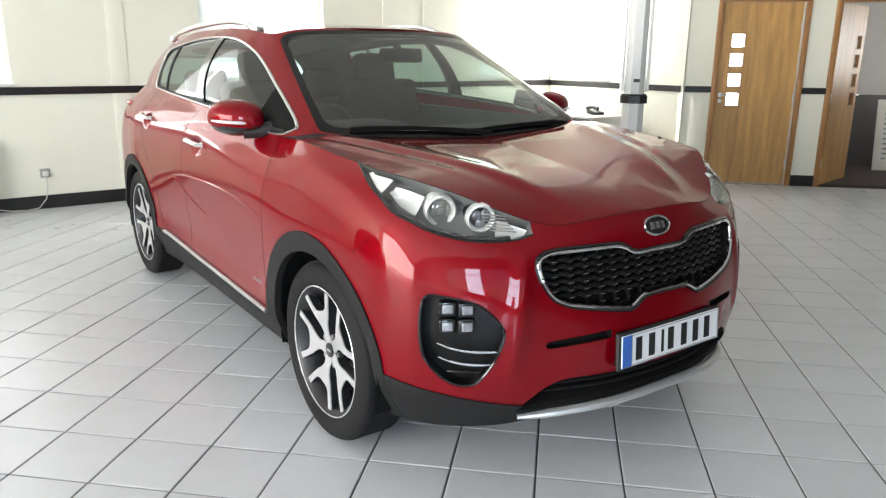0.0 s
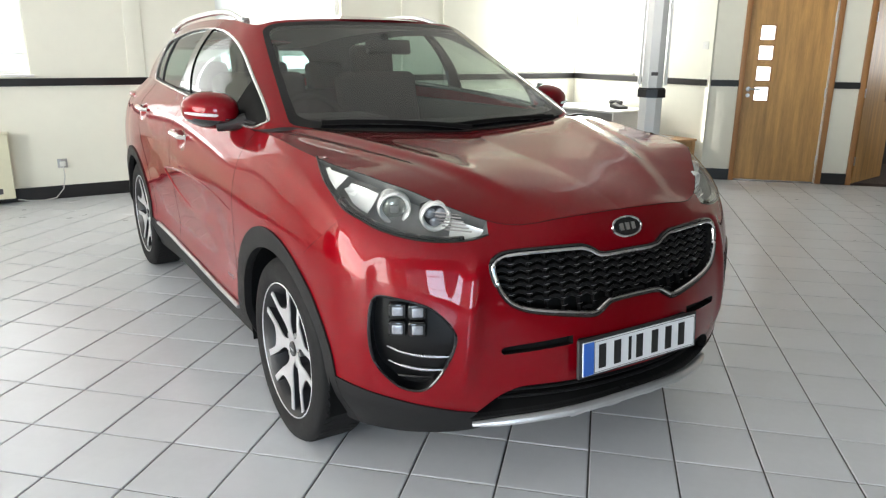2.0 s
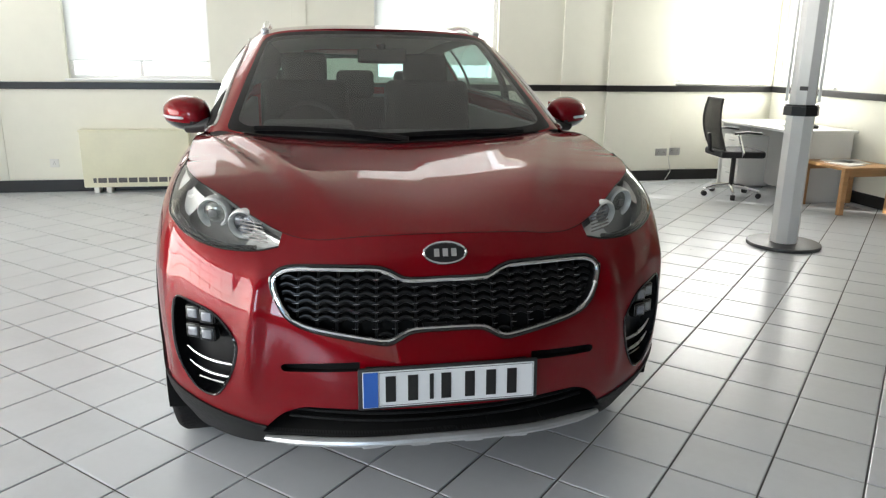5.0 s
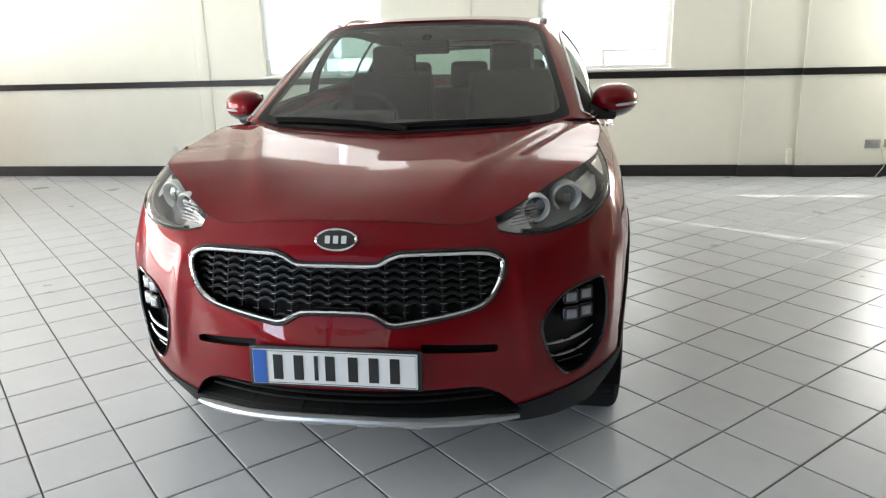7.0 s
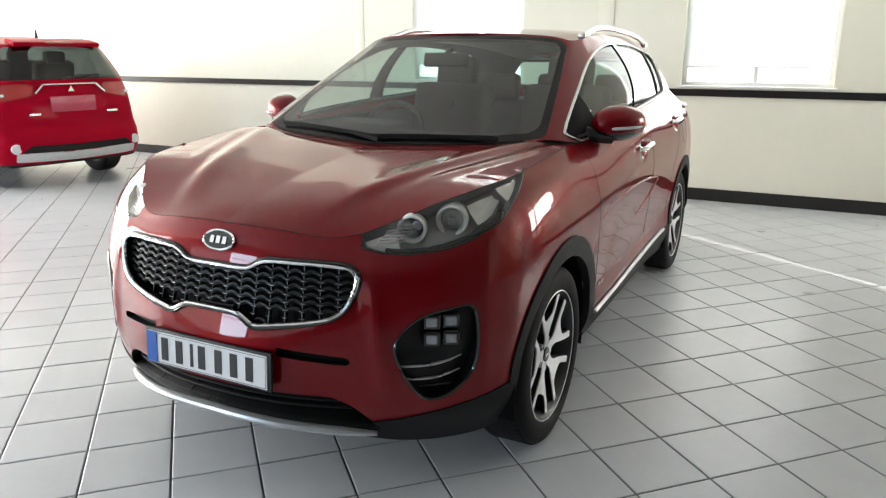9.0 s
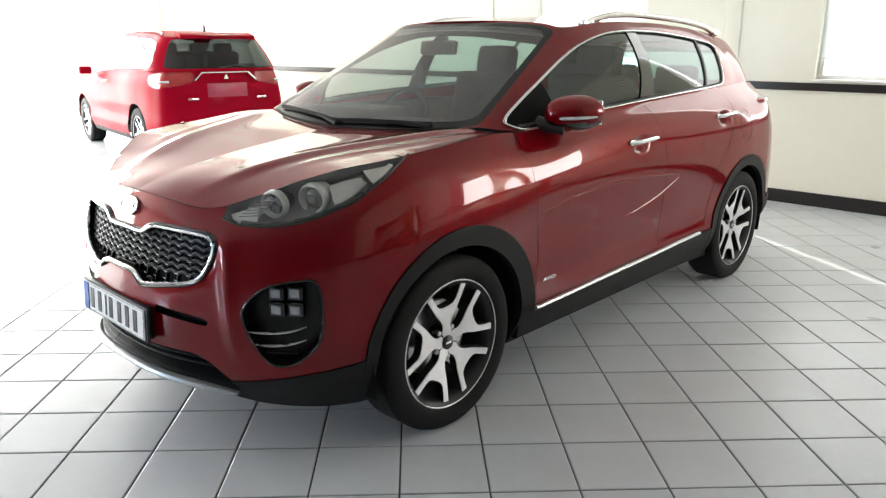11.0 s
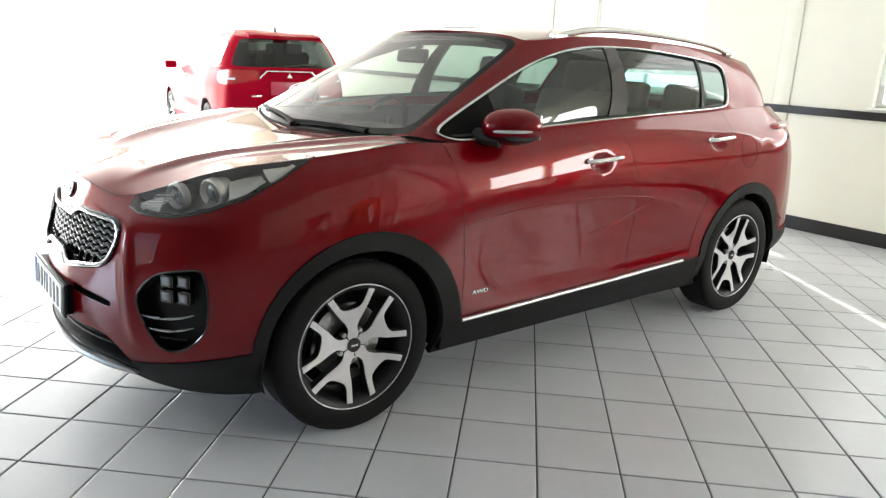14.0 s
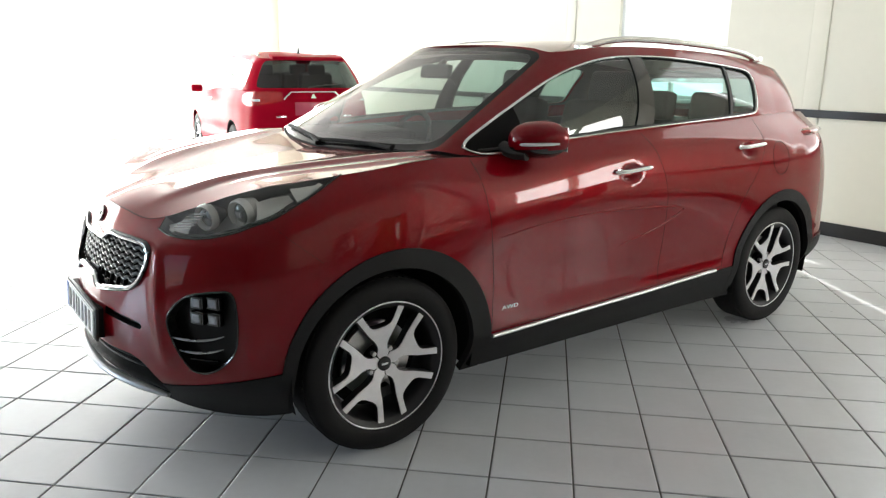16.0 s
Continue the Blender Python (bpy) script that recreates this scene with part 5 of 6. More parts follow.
# window surround
M_RAIL = mat("bright_satin_metal", (0.80, 0.80, 0.79), 0.24, 0.9, vary=0.05, scale=14)
HS = np.where((gs > gk[3] + 0.002)[:, None, None] & (gs < gk[11])[:, None, None], house.P[:, :, 1:3], 99.0)
sur = house.on(HS, POLY_DLO[::2], 0.004)
for _ in range(3):
    sur = (np.roll(sur, 1, 0) + 2 * sur + np.roll(sur, -1, 0)) / 4
strip("window_surround", sur, 0.0078, M_RAIL, car, 0.7, closed=True, label="bright window surround", n=6)
belt = house.on(HS, outline([(-0.84, 1.130), (-0.66, 1.140), (-0.4, 1.167), (0.2, 1.197), (0.9, 1.222), (1.20, 1.238)], 50, closed=False), 0.004)
strip("belt_seal", belt, 0.007, M_RUBBERBLACK, car, 0.8, n=6)

# roof rails
for sx in (1, -1):
    ys = np.linspace(-0.02, 1.52, 30)
    z0 = np.interp(ys, ry[20:230], 0 * ry[20:230]) + spline([(-0.1, 1.553), (0.3, 1.588), (0.8, 1.583), (1.2, 1.560), (1.55, 1.520)], ys)[:, 0]
    pts = [(sx * (0.572 - 0.015 * max(0, y - 0.7)), y, z + 0.020 * min(1, 5.0 * min(y + 0.02, 1.52 - y) + 0.12)) for y, z in zip(ys, z0)]
    rail = part("roof_rail", tube(pts, 0.016, 10), M_RAIL, car, "satin silver roof rail")
    for y in (-0.035, 1.50):
        part("rail_foot", box((0.040, 0.09, 0.03), (sx * (0.572 - 0.012 * (y > 0)), y + (0.02 if y < 0 else 0.0), 1.560 if y < 0 else 1.532), bevel=0.009), M_RAIL, rail)

# handles
for sx in (1, -1):
    for y0, z0 in ((0.005, 1.008), (1.000, 1.067)):
        ends = wall.on(WYZ, [(y0 - 0.128, z0 - 0.004), (y0 + 0.128, z0 + 0.008)], 0.0)
        ps = np.array([ends[0] + (ends[1] - ends[0]) * t + np.array([0.030 * min(1.0, 5 * min(t, 1 - t) + 0.05)**0.7, 0, 0]) for t in np.linspace(0, 1, 15)])
        ps[:, 0] *= sx
        h = part("door_handle", tube([tuple(q) for q in ps], [0.008, 0.013] + [0.0165] * 11 + [0.013, 0.008], 12, False, 0.7), M_CHROME, car, "chrome door handle")
        part("handle_foot", box((0.012, 0.036, 0.026), (ps[1][0] - sx * 0.010, ps[1][1] + 0.006, ps[1][2]), bevel=0.005), M_CHROME, h)
# mirrors
for sx in (1, -1):
    mr = part("mirror_arm", tube([(sx * 0.80, -0.705, 1.135), (sx * 0.86, -0.690, 1.120), (sx * 0.91, -0.665, 1.118)], [0.040, 0.034, 0.036], 12, False, 0.8), M_RUBBERBLACK, car, "black mirror arm")
    cap = bmesh.new()
    bmesh.ops.create_uvsphere(cap, u_segments=36, v_segments=24, radius=1)
    for v in cap.verts:
        x, y, z = v.co
        k = 1.0 if y < 0 else 0.40
        x2 = math.copysign(abs(x)**0.75, x)
        z2 = math.copysign(abs(z)**0.80, z)
        taper = 1 - 0.20 * max(0, x)
        v.co = Vector((sx * (0.922 + 0.108 * x2), -0.595 + 0.125 * y * k + 0.035 * x2, 1.175 + 0.079 * z2 * taper + 0.004 * x2))
    if sx < 0:
        bmesh.ops.reverse_faces(cap, faces=cap.faces[:])
    low = cap.copy()
    bmesh.ops.delete(cap, geom=[f for f in cap.faces if f.calc_center_median().z < 1.142], context="FACES")
    bmesh.ops.delete(low, geom=[f for f in low.faces if f.calc_center_median().z >= 1.142], context="FACES")
    part("mirror_cap", cap, M_RED, mr, "red mirror cap", smooth=60)
    part("mirror_base", low, M_GLOSSBLACK, mr, "black mirror underside", smooth=60)
    arc = [(sx * (0.920 + 0.104 * k / 11), -0.716 + 0.022 * (k / 11) + 0.095 * (k / 11)**4, 1.160 + 0.006 * k / 11) for k in range(12)]
    part("mirror_indicator", tube(arc, [0.004] + [0.0075] * 10 + [0.005], 8, False, 0.9), M_LED, mr, "pale indicator strip")
    part("mirror_glass", box((0.17, 0.004, 0.10), (sx * 0.925, -0.548, 1.178), Matrix.Rotation(sx * 0.15, 4, "Z"), bevel=0.0015), M_CHROME, mr)
# cowl and wipers
cw = [tuple(q) for q in house.on(GQ, [(s, 0.02) for s in np.linspace(0.002, gk[2] + 0.02, 30)], -0.004)]
part("cowl_panel", tube([(-x, y, z) for x, y, z in cw[::-1]] + cw[1:], 0.010, 8, False, 0.8), M_VOID, car, "black cowl panel")
for x0, x1, q1, q0 in ((0.52, -0.08, 0.050, 0.035), (0.0, -0.60, 0.062, 0.035)):
    ss = np.linspace(0, 1, 14)
    pts = []
    for t in ss:
        x = x0 + (x1 - x0) * t
        s = float(np.interp(abs(x), B3[:np.argmax(gs >= gk[3]), 0], gs[:np.argmax(gs >= gk[3])]))
        q = house.on(GQ, [(s, q0 + (q1 - q0) * math.sin(math.pi * t * 0.9))], 0.012)[0]
        pts.append((math.copysign(q[0], x) if abs(x) > 0.001 else 0.0, q[1], q[2]))
    wp = part("wiper_blade", tube(pts, 0.0075, 6, False, 1.3), M_VOID, car, "black wiper blade")
    part("wiper_arm", tube([(pts[0][0] + 0.03, pts[0][1] - 0.03, pts[0][2] - 0.005), pts[3], pts[7]], [0.011, 0.009, 0.006], 8), M_VOID, wp)
# letters on the door
def text_on(body, size, m, material, parent, name, depth=0.0012):
    cu = bpy.data.curves.new(name, "FONT")
    cu.body, cu.size, cu.extrude, cu.align_x = body, size, depth, "CENTER"
    tmp = bpy.data.objects.new(name, cu)
    scene.collection.objects.link(tmp)
    me = bpy.data.meshes.new_from_object(tmp)
    bpy.data.objects.remove(tmp)
    me.materials.clear()
    me.materials.append(material)
    me.transform(m)
    ob = new(name, me)
    ob.parent = parent
    return ob


for sx in (1, -1):
    c = wall.on(WYZ, [(-0.735, 0.470)], 0.003)[0]
    m = Matrix.Translation((sx * c[0], c[1], c[2])) @ (Matrix.Rotation(math.pi / 2, 4, "Z") if sx > 0 else Matrix.Rotation(-math.pi / 2, 4, "Z")) @ Matrix.Rotation(math.pi / 2, 4, "X") @ Matrix.Diagonal((1.5, 1, 1, 1))
    text_on("AWD", 0.025, m, M_CHROME, car, "door_lettering")
# tail lamps and spoiler
for sx in (1, -1):
    ss = np.linspace(sp(0.90, 1.62), sp(0.62, 2.19), 14)
    p = wall.on(SZ, [(s, 1.115) for s in ss], -0.006)
    p[:, 0] *= sx
    part("tail_lamp", tube([tuple(q) for q in p], [0.012] + [0.034] * 13, 10, False, 0.6), mat("tail_lamp_lens", (0.32, 0.01, 0.012), 0.1, coat=0.8) if sx > 0 else bpy.data.materials["tail_lamp_lens"], car, "red tail lamp")
part("roof_spoiler", box((0.86, 0.20, 0.03), (0, 1.86, 1.462), Matrix.Rotation(radians(-14), 4, "X"), bevel=0.012), M_RED, car)
place_wheels(car, 0.806, -1.335, 1.335, 0.348, 0.252, 0.208, radians(108), (-11.5, 36, 6, -4))

# ---- cabin ----
part("cabin_floor", box((1.36, 2.9, 0.06), (0, 0.30, 0.42), bevel=0.02), M_VOID, car)
for sx in (1, -1):
    part("door_card", box((0.05, 2.5, 0.66), (sx * 0.735, 0.35, 0.80), bevel=0.02), M_TRIMGREY, car)
dash = bmesh.new()
add_box(dash, (1.44, 0.52, 0.22), (0, -0.80, 0.985), bevel=0.06, segs=4)
add_box(dash, (0.42, 0.30, 0.08), (-0.37, -0.66, 1.10), bevel=0.035, segs=4)
part("dashboard", dash, M_DASH, car, "black dashboard")
part("centre_console", box((0.26, 0.75, 0.42), (0, -0.30, 0.70), bevel=0.04), M_DASH, car)
st_m = Matrix.Translation((-0.37, -0.40, 1.04)) @ Matrix.Rotation(radians(66), 4, "X")
st = part("steering_wheel", tube([tuple((st_m @ Matrix.Translation((0.185 * math.cos(a), 0.185 * math.sin(a), 0))).translation) for a in np.linspace(0, 2 * math.pi, 40, endpoint=False)], 0.016, 8, True), M_SEAT, car, "black steering wheel")
part("wheel_boss", box((0.14, 0.12, 0.05), st_m, bevel=0.02), M_DASH, st)
for a in (0, math.pi, -math.pi / 2):
    part("wheel_spoke", box((0.17, 0.035, 0.02), st_m @ Matrix.Rotation(a, 4, "Z") @ Matrix.Translation((0.10, 0, 0)), bevel=0.006), M_SATIN, st)


def seat(x, y, bench=0.0):
    w = 0.52 + bench
    s = part("seat_cushion", box((w, 0.52, 0.17), (x, y, 0.66), bevel=0.06, segs=4), M_SEAT, car, "black leather seat")
    dz = -0.10 if bench else 0.0
    part("seat_back", box((w, 0.15, 0.66 + dz), Matrix.Translation((x, y + 0.30, 0.97 + dz)) @ Matrix.Rotation(radians(-16), 4, "X"), bevel=0.06, segs=4), M_SEAT, s)
    for hx in ((x,) if not bench else (x - 0.42, x, x + 0.42)):
        hr = part("headrest", box((0.27, 0.11, 0.19), Matrix.Translation((hx, y + 0.425, 1.355 if not bench else 1.235)) @ Matrix.Rotation(radians(-10), 4, "X"), bevel=0.045, segs=4), M_SEAT, s, "black headrest")
        for d in (-0.05, 0.05):
            part("headrest_post", cyl(0.007, 0.16, (hx + d, y + 0.40, 1.24 if not bench else 1.12), n=8), M_STEEL, hr)


seat(-0.37, 0.02)
seat(0.37, 0.02)
seat(0.0, 0.88, 0.80)
part("seat_tag", cyl(0.034, 0.012, (-0.338, 0.245, 1.165), Matrix.Rotation(radians(74), 4, "X"), n=24, bevel=0.003), M_VOID, car, "dark round tag on the seat back")
rv = part("rear_view_mirror", box((0.24, 0.035, 0.07), Matrix.Translation((0.0, -0.475, 1.440)) @ Matrix.Rotation(radians(-12), 4, "X"), bevel=0.016, segs=3), M_VOID, car, "black rear-view mirror")
part("mirror_stem", tube([(0, -0.475, 1.46), (0, -0.450, 1.475), (0, -0.425, 1.490)], [0.012, 0.016, 0.024], 8, False, 0.6), M_VOID, rv)
part("rear_parcel_shelf", box((1.25, 0.55, 0.03), (0, 1.62, 1.12), bevel=0.01), M_TRIMGREY, car)



# ---- the other red car, farther off ----
M_RED2 = paint("bright_red_lacquer", (0.33, 0.004, 0.018), 0.05, 0.0)
M_TAIL = mat("red_lamp_plastic", (0.35, 0.012, 0.012), 0.12, vary=0.1, coat=0.7)
car2 = thing("car", "bright red estate car parked by the sunlit glass front", "car")
C2 = Plan([(0, -2.33), (0.08, -2.329), (0.45, -2.27), (0.72, -2.12), (0.86, -1.85), (0.895, -1.45), (0.90, -0.6), (0.90, 0.6), (0.895, 1.45), (0.865, 1.90), (0.80, 2.16), (0.62, 2.275), (0.30, 2.325), (0.05, 2.332), (0, 2.332)])
s2 = C2.where
side2 = [(0.24, -0.06), (0.40, -0.005), (0.56, -0.02), (0.74, 0.0), (0.92, -0.01), (1.06, -0.06)]
SEC2 = [
    (0.0, [(0.24, -0.08), (0.38, 0.0), (0.52, 0.0), (0.68, -0.02), (0.82, -0.06), (0.94, -0.14)]),
    (s2(0.45, -2.27), [(0.24, -0.08), (0.38, 0.0), (0.52, 0.0), (0.68, -0.02), (0.82, -0.06), (0.95, -0.15)]),
    (s2(0.86, -1.85), [(0.24, -0.08), (0.38, 0.0), (0.54, 0.0), (0.70, 0.0), (0.86, -0.04), (1.00, -0.13)]),
    (s2(0.90, -0.9), side2),
    (s2(0.90, 0.6), [(0.24, -0.06), (0.40, -0.005), (0.56, -0.02), (0.76, 0.0), (0.96, -0.01), (1.12, -0.07)]),
    (s2(0.895, 1.45), [(0.24, -0.06), (0.40, 0.0), (0.58, 0.0), (0.78, 0.0), (0.98, -0.01), (1.15, -0.08)]),
    (s2(0.80, 2.16), [(0.28, -0.06), (0.42, 0.0), (0.58, 0.004), (0.72, -0.03), (0.96, -0.06), (1.17, -0.12)]),
    (s2(0.62, 2.275), [(0.28, -0.06), (0.42, 0.0), (0.58, 0.004), (0.72, -0.06), (0.96, -0.09), (1.17, -0.15)]),
    (C2.len, [(0.28, -0.06), (0.42, 0.0), (0.58, 0.004), (0.72, -0.07), (0.96, -0.10), (1.17, -0.16)]),
]
sv2 = np.linspace(0, C2.len, 260)
w2 = Skin(loft(C2, SEC2, sv2, np.linspace(0, 1, 56)))
SZ2 = np.zeros((*w2.P.shape[:2], 2))
SZ2[:, :, 0], SZ2[:, :, 1] = sv2[:, None], w2.P[:, :, 2]
w2.cut("clad", SZ2, np.array([(-1, 0.0), (20, 0.0), (20, 0.305), (-1, 0.305)]))
YZ2 = w2.P[:, :, 1:3].copy()
for cy in (-1.335, 1.335):
    w2.cut("hole", YZ2, disc_poly(cy, 0.345, 0.40))
SZ2[:, :, 1] = w2.P[:, :, 2]
LT = C2.len
w2.cut("tail", SZ2, outline([(s2(0.88, 1.80), 1.10), (s2(0.84, 2.05), 1.14), (LT - 0.50, 1.15), (LT - 0.42, 1.13), (LT - 0.44, 1.03), (s2(0.84, 2.05), 0.96), (s2(0.872, 1.85), 1.0)], 80))
w2.cut("silver", SZ2, np.array([(LT - 0.72, 0.335), (LT - 0.70, 0.425), (LT + 0.1, 0.405), (LT + 0.1, 0.315)]))
w2.cut("vent", SZ2, np.array([(LT - 0.66, 0.430), (LT - 0.55, 0.505), (LT + 0.1, 0.490), (LT + 0.1, 0.410)]))
part("body_panel", w2.bm(["body"]), M_RED2, car2, smooth=50)
part("lower_cladding", w2.bm(["clad"]), M_CLAD, car2)
part("bumper_strip", w2.bm(["silver"], 0.008, rim=-0.01), M_SKID, car2, "silver bumper strip")
part("bumper_inset", w2.bm(["vent"], -0.012, rim=0.012), M_CLAD, car2)
for sx in (1, -1):
    part("tail_lamp", w2.bm(["tail"], 0.006, mirror=False, side=sx, rim=-0.01), M_TAIL, car2, "red tail lamp")
    p = w2.on(SZ2, [(s, 1.035) for s in np.linspace(s2(0.845, 2.03), s2(0.74, 2.21), 8)], 0.006)
    p[:, 0] *= sx
    part("reversing_lens", tube([tuple(q) for q in p], 0.018, 8, False, 0.8), M_LED, car2, "pale reversing lens")
    p = w2.on(SZ2, [(LT - 0.70, 0.46)], 0.010)[0]
    part("bumper_reflector", cyl(0.055, 0.02, (sx * p[0], p[1], p[2] + 0.02), Matrix.Rotation(math.pi / 2, 4, "X"), n=24, bevel=0.004), M_LED, car2)
G2 = [
    ((0.0, -1.10, 1.04), (0.0, -0.25, 1.60)), ((0.60, -0.98, 1.07), (0.48, -0.18, 1.58)), ((0.80, -0.86, 1.06), (0.57, -0.05, 1.58)), ((0.835, -0.5, 1.07), (0.60, 0.15, 1.61)),
    ((0.832, 0.6, 1.12), (0.61, 0.7, 1.63)), ((0.815, 1.45, 1.15), (0.60, 1.45, 1.605)), ((0.755, 2.03, 1.17), (0.57, 1.88, 1.57)), ((0.66, 2.12, 1.17), (0.52, 1.95, 1.565)),
    ((0.10, 2.17, 1.17), (0.10, 2.00, 1.585)), ((0.0, 2.172, 1.17), (0.0, 2.002, 1.585))]
b2 = np.array([g[0] for g in G2])
k2 = np.r_[0, np.cumsum(np.linalg.norm(np.diff(b2, axis=0), axis=1))]
gs2 = np.unique(np.r_[np.linspace(0, k2[2], 40), np.linspace(k2[2], k2[6], 110), np.linspace(k2[6], k2[9], 60)])
Q0 = spline(np.c_[k2, b2].tolist(), gs2)
Q1 = spline(np.c_[k2, np.array([g[1] for g in G2])].tolist(), gs2)
q2 = np.linspace(0, 1, 34)
HP = Q0[:, None] + (Q1 - Q0)[:, None] * q2[None, :, None]
HP[:, :, 0] += (0.03 * 4 * q2 * (1 - q2))[None, :] * np.clip((gs2 - k2[1]) / 0.3, 0, 1)[:, None] * np.clip((k2[7] - gs2) / 0.3, 0, 1)[:, None]
HP[0, :, 0] = 0
HP[-1, :, 0] = 0
h2 = Skin(HP)
GQ2 = np.zeros((*HP.shape[:2], 2))
GQ2[:, :, 0], GQ2[:, :, 1] = gs2[:, None], q2[None, :]
h2.cut("front", GQ2, np.array([(-0.1, 0.05), (k2[1] + 0.1, 0.05), (k2[1] + 0.08, 0.95), (-0.1, 0.95)]))
h2.cut("side", GQ2, outline([(k2[2] + 0.08, 0.10), (k2[3] + 1.0, 0.10), (k2[6] - 0.25, 0.10), (k2[6] - 0.16, 0.3), (k2[6] - 0.26, 0.80), (k2[3] + 1.0, 0.90), (k2[3] + 0.2, 0.88), (k2[2] + 0.15, 0.5)], 100))
h2.cut("tailglass", GQ2, np.array([*outline([(k2[9] + 0.1, 0.06), (k2[7], 0.06), (k2[6] + 0.05, 0.12), (k2[6] + 0.06, 0.80), (k2[7], 0.93), (k2[9] + 0.1, 0.93)], 60, closed=False)]))
part("pillar_panel", h2.bm(["body"]), M_RED2, car2, smooth=50)
part("windscreen", h2.bm(["front"]), G_WIND, car2)
for sx in (1, -1):
    part("side_window", h2.bm(["side"], mirror=False, side=sx), G_CAR, car2)
part("rear_window", h2.bm(["tailglass"]), G_SMOKED, car2, "dark tinted rear window")
T2 = w2.P[:, -1, :]
rr2 = np.linspace(1, 0, 20)


def cap_over(edge_, yk_, zk_, power):
    out = np.zeros((len(edge_), len(rr2), 3))
    for i, e in enumerate(edge_):
        out[i, :, 0] = e[0] * rr2
        out[i, :, 1] = yk_[i] + (e[1] - yk_[i]) * rr2**2
        out[i, :, 2] = zk_[i] + (e[2] - zk_[i]) * rr2**power
    return out


n2 = int(np.argmax(T2[:, 1] > -0.9))
yk2 = np.interp(np.linspace(0, 1, n2), [0, 1], [-2.19, -1.10])
part("bonnet", Skin(cap_over(T2[:n2], yk2, 0.95 + 0.10 * np.linspace(0, 1, n2)**0.7, 2.0)[1:]).bm(["body"]), M_RED2, car2, smooth=60)
e2 = HP[:, -1, :]
yr2 = np.interp(gs2, [0, k2[2], k2[6], k2[9]], [-0.25, 0.0, 1.80, 2.0])
part("roof_panel", Skin(cap_over(e2, yr2, np.interp(yr2, [-0.25, 0.3, 1.0, 2.0], [1.60, 1.66, 1.67, 1.585]), 2.4)[1:-1]).bm(["body"]), M_RED2, car2, smooth=60)
part("roof_spoiler", box((0.98, 0.20, 0.05), (0, 1.985, 1.588), Matrix.Rotation(radians(-12), 4, "X"), bevel=0.022, segs=3), M_RED2, car2)
part("brake_light", box((0.30, 0.02, 0.02), (0, 2.095, 1.588), bevel=0.006), M_TAIL, car2)
part("antenna_fin", cyl(0.022, 0.10, (0, 1.62, 1.69), r2=0.006, n=12), M_RUBBERBLACK, car2, "black antenna")
part("underbody", box((1.30, 3.9, 0.14), (0, 0.0, 0.30), bevel=0.05), M_VOID, car2)
part("cabin_block", box((1.30, 2.6, 0.55), (0, 0.45, 0.70), bevel=0.05), M_VOID, car2)
for x in (-0.38, 0.38):
    for y in (0.25, 1.15):
        part("seat_back", box((0.48, 0.14, 0.50), (x, y, 1.14), Matrix.Rotation(radians(-14), 4, "X"), bevel=0.05, segs=3), M_SEAT, car2)
        part("headrest", box((0.25, 0.10, 0.16), (x, y + 0.08, 1.42), bevel=0.04, segs=3), M_SEAT, car2)
for sx in (1, -1):
    part("roof_rail", tube([(sx * 0.58, y, 1.62 + 0.035 * min(1, 6 * min(y - 0.1, 1.75 - y)) - 0.02 * max(0, y - 1.2)) for y in np.linspace(0.1, 1.75, 16)], 0.015, 8), M_SATIN, car2)
    mi = part("door_mirror", box((0.17, 0.09, 0.11), (sx * 0.98, -0.62, 1.12), bevel=0.035, segs=3), M_RED2, car2, "red door mirror")
    part("door_handle", tube([(sx * 0.905, -0.05, 0.98), (sx * 0.925, 0.06, 0.985), (sx * 0.905, 0.17, 0.99)], 0.012, 8), M_CHROME, car2)
    p = w2.on(SZ2, [(LT - 0.62, 1.10), (LT - 0.50, 1.155), (LT - 0.46, 1.158)], 0.012)
# chrome garnish with drooping ends, plain mark, plate recess
gy = w2.on(SZ2, [(LT, 1.10)], 0)[0][1]
for a, b, w in (((-0.30, 1.145), (0.30, 1.145), 0.020), ((0.30, 1.145), (0.40, 1.050), 0.036), ((-0.30, 1.145), (-0.40, 1.050), 0.036)):
    part("garnish_bar", tube([(a[0], gy + 0.012, a[1]), (b[0], gy + 0.020, b[1])], w / 2 + 0.004, 8, False, 0.7), M_CHROME, car2, "chrome tailgate garnish")
part("tail_badge", cyl(0.042, 0.012, (0, gy + 0.03, 1.085), Matrix.Rotation(math.pi / 2, 4, "X"), n=3), M_CHROME, car2, "plain chrome mark")
py2 = w2.on(SZ2, [(LT, 0.90)], 0)[0][1]
# Body red made paler here to paint in the panel's pink reflection.
part("number_panel", box((0.52, 0.008, 0.17), (0, py2 + 0.006, 0.93), bevel=0.003), mat("red_panel_with_reflection", (0.42, 0.05, 0.09), 0.25), car2, "blank red panel with its pale reflection painted in")
for x in (-0.45, 0.45):
    part("tail_lettering", box((0.13, 0.006, 0.022), (x, py2 + 0.012, 0.83), bevel=0.002), M_CHROME, car2)
part("rear_wiper", tube([(0.05, 2.165, 1.20), (-0.25, 2.15, 1.235), (-0.42, 2.14, 1.235)], 0.012, 6), M_RUBBERBLACK, car2, "black rear wiper")
place_wheels(car2, 0.775, -1.335, 1.335, 0.345, 0.235, 0.225, radians(90))
car2.matrix_basis = Matrix.Translation((-7.93, 1.99, 0)) @ Matrix.Rotation(radians(-98), 4, "Z") @ Matrix.Scale(0.99, 4)



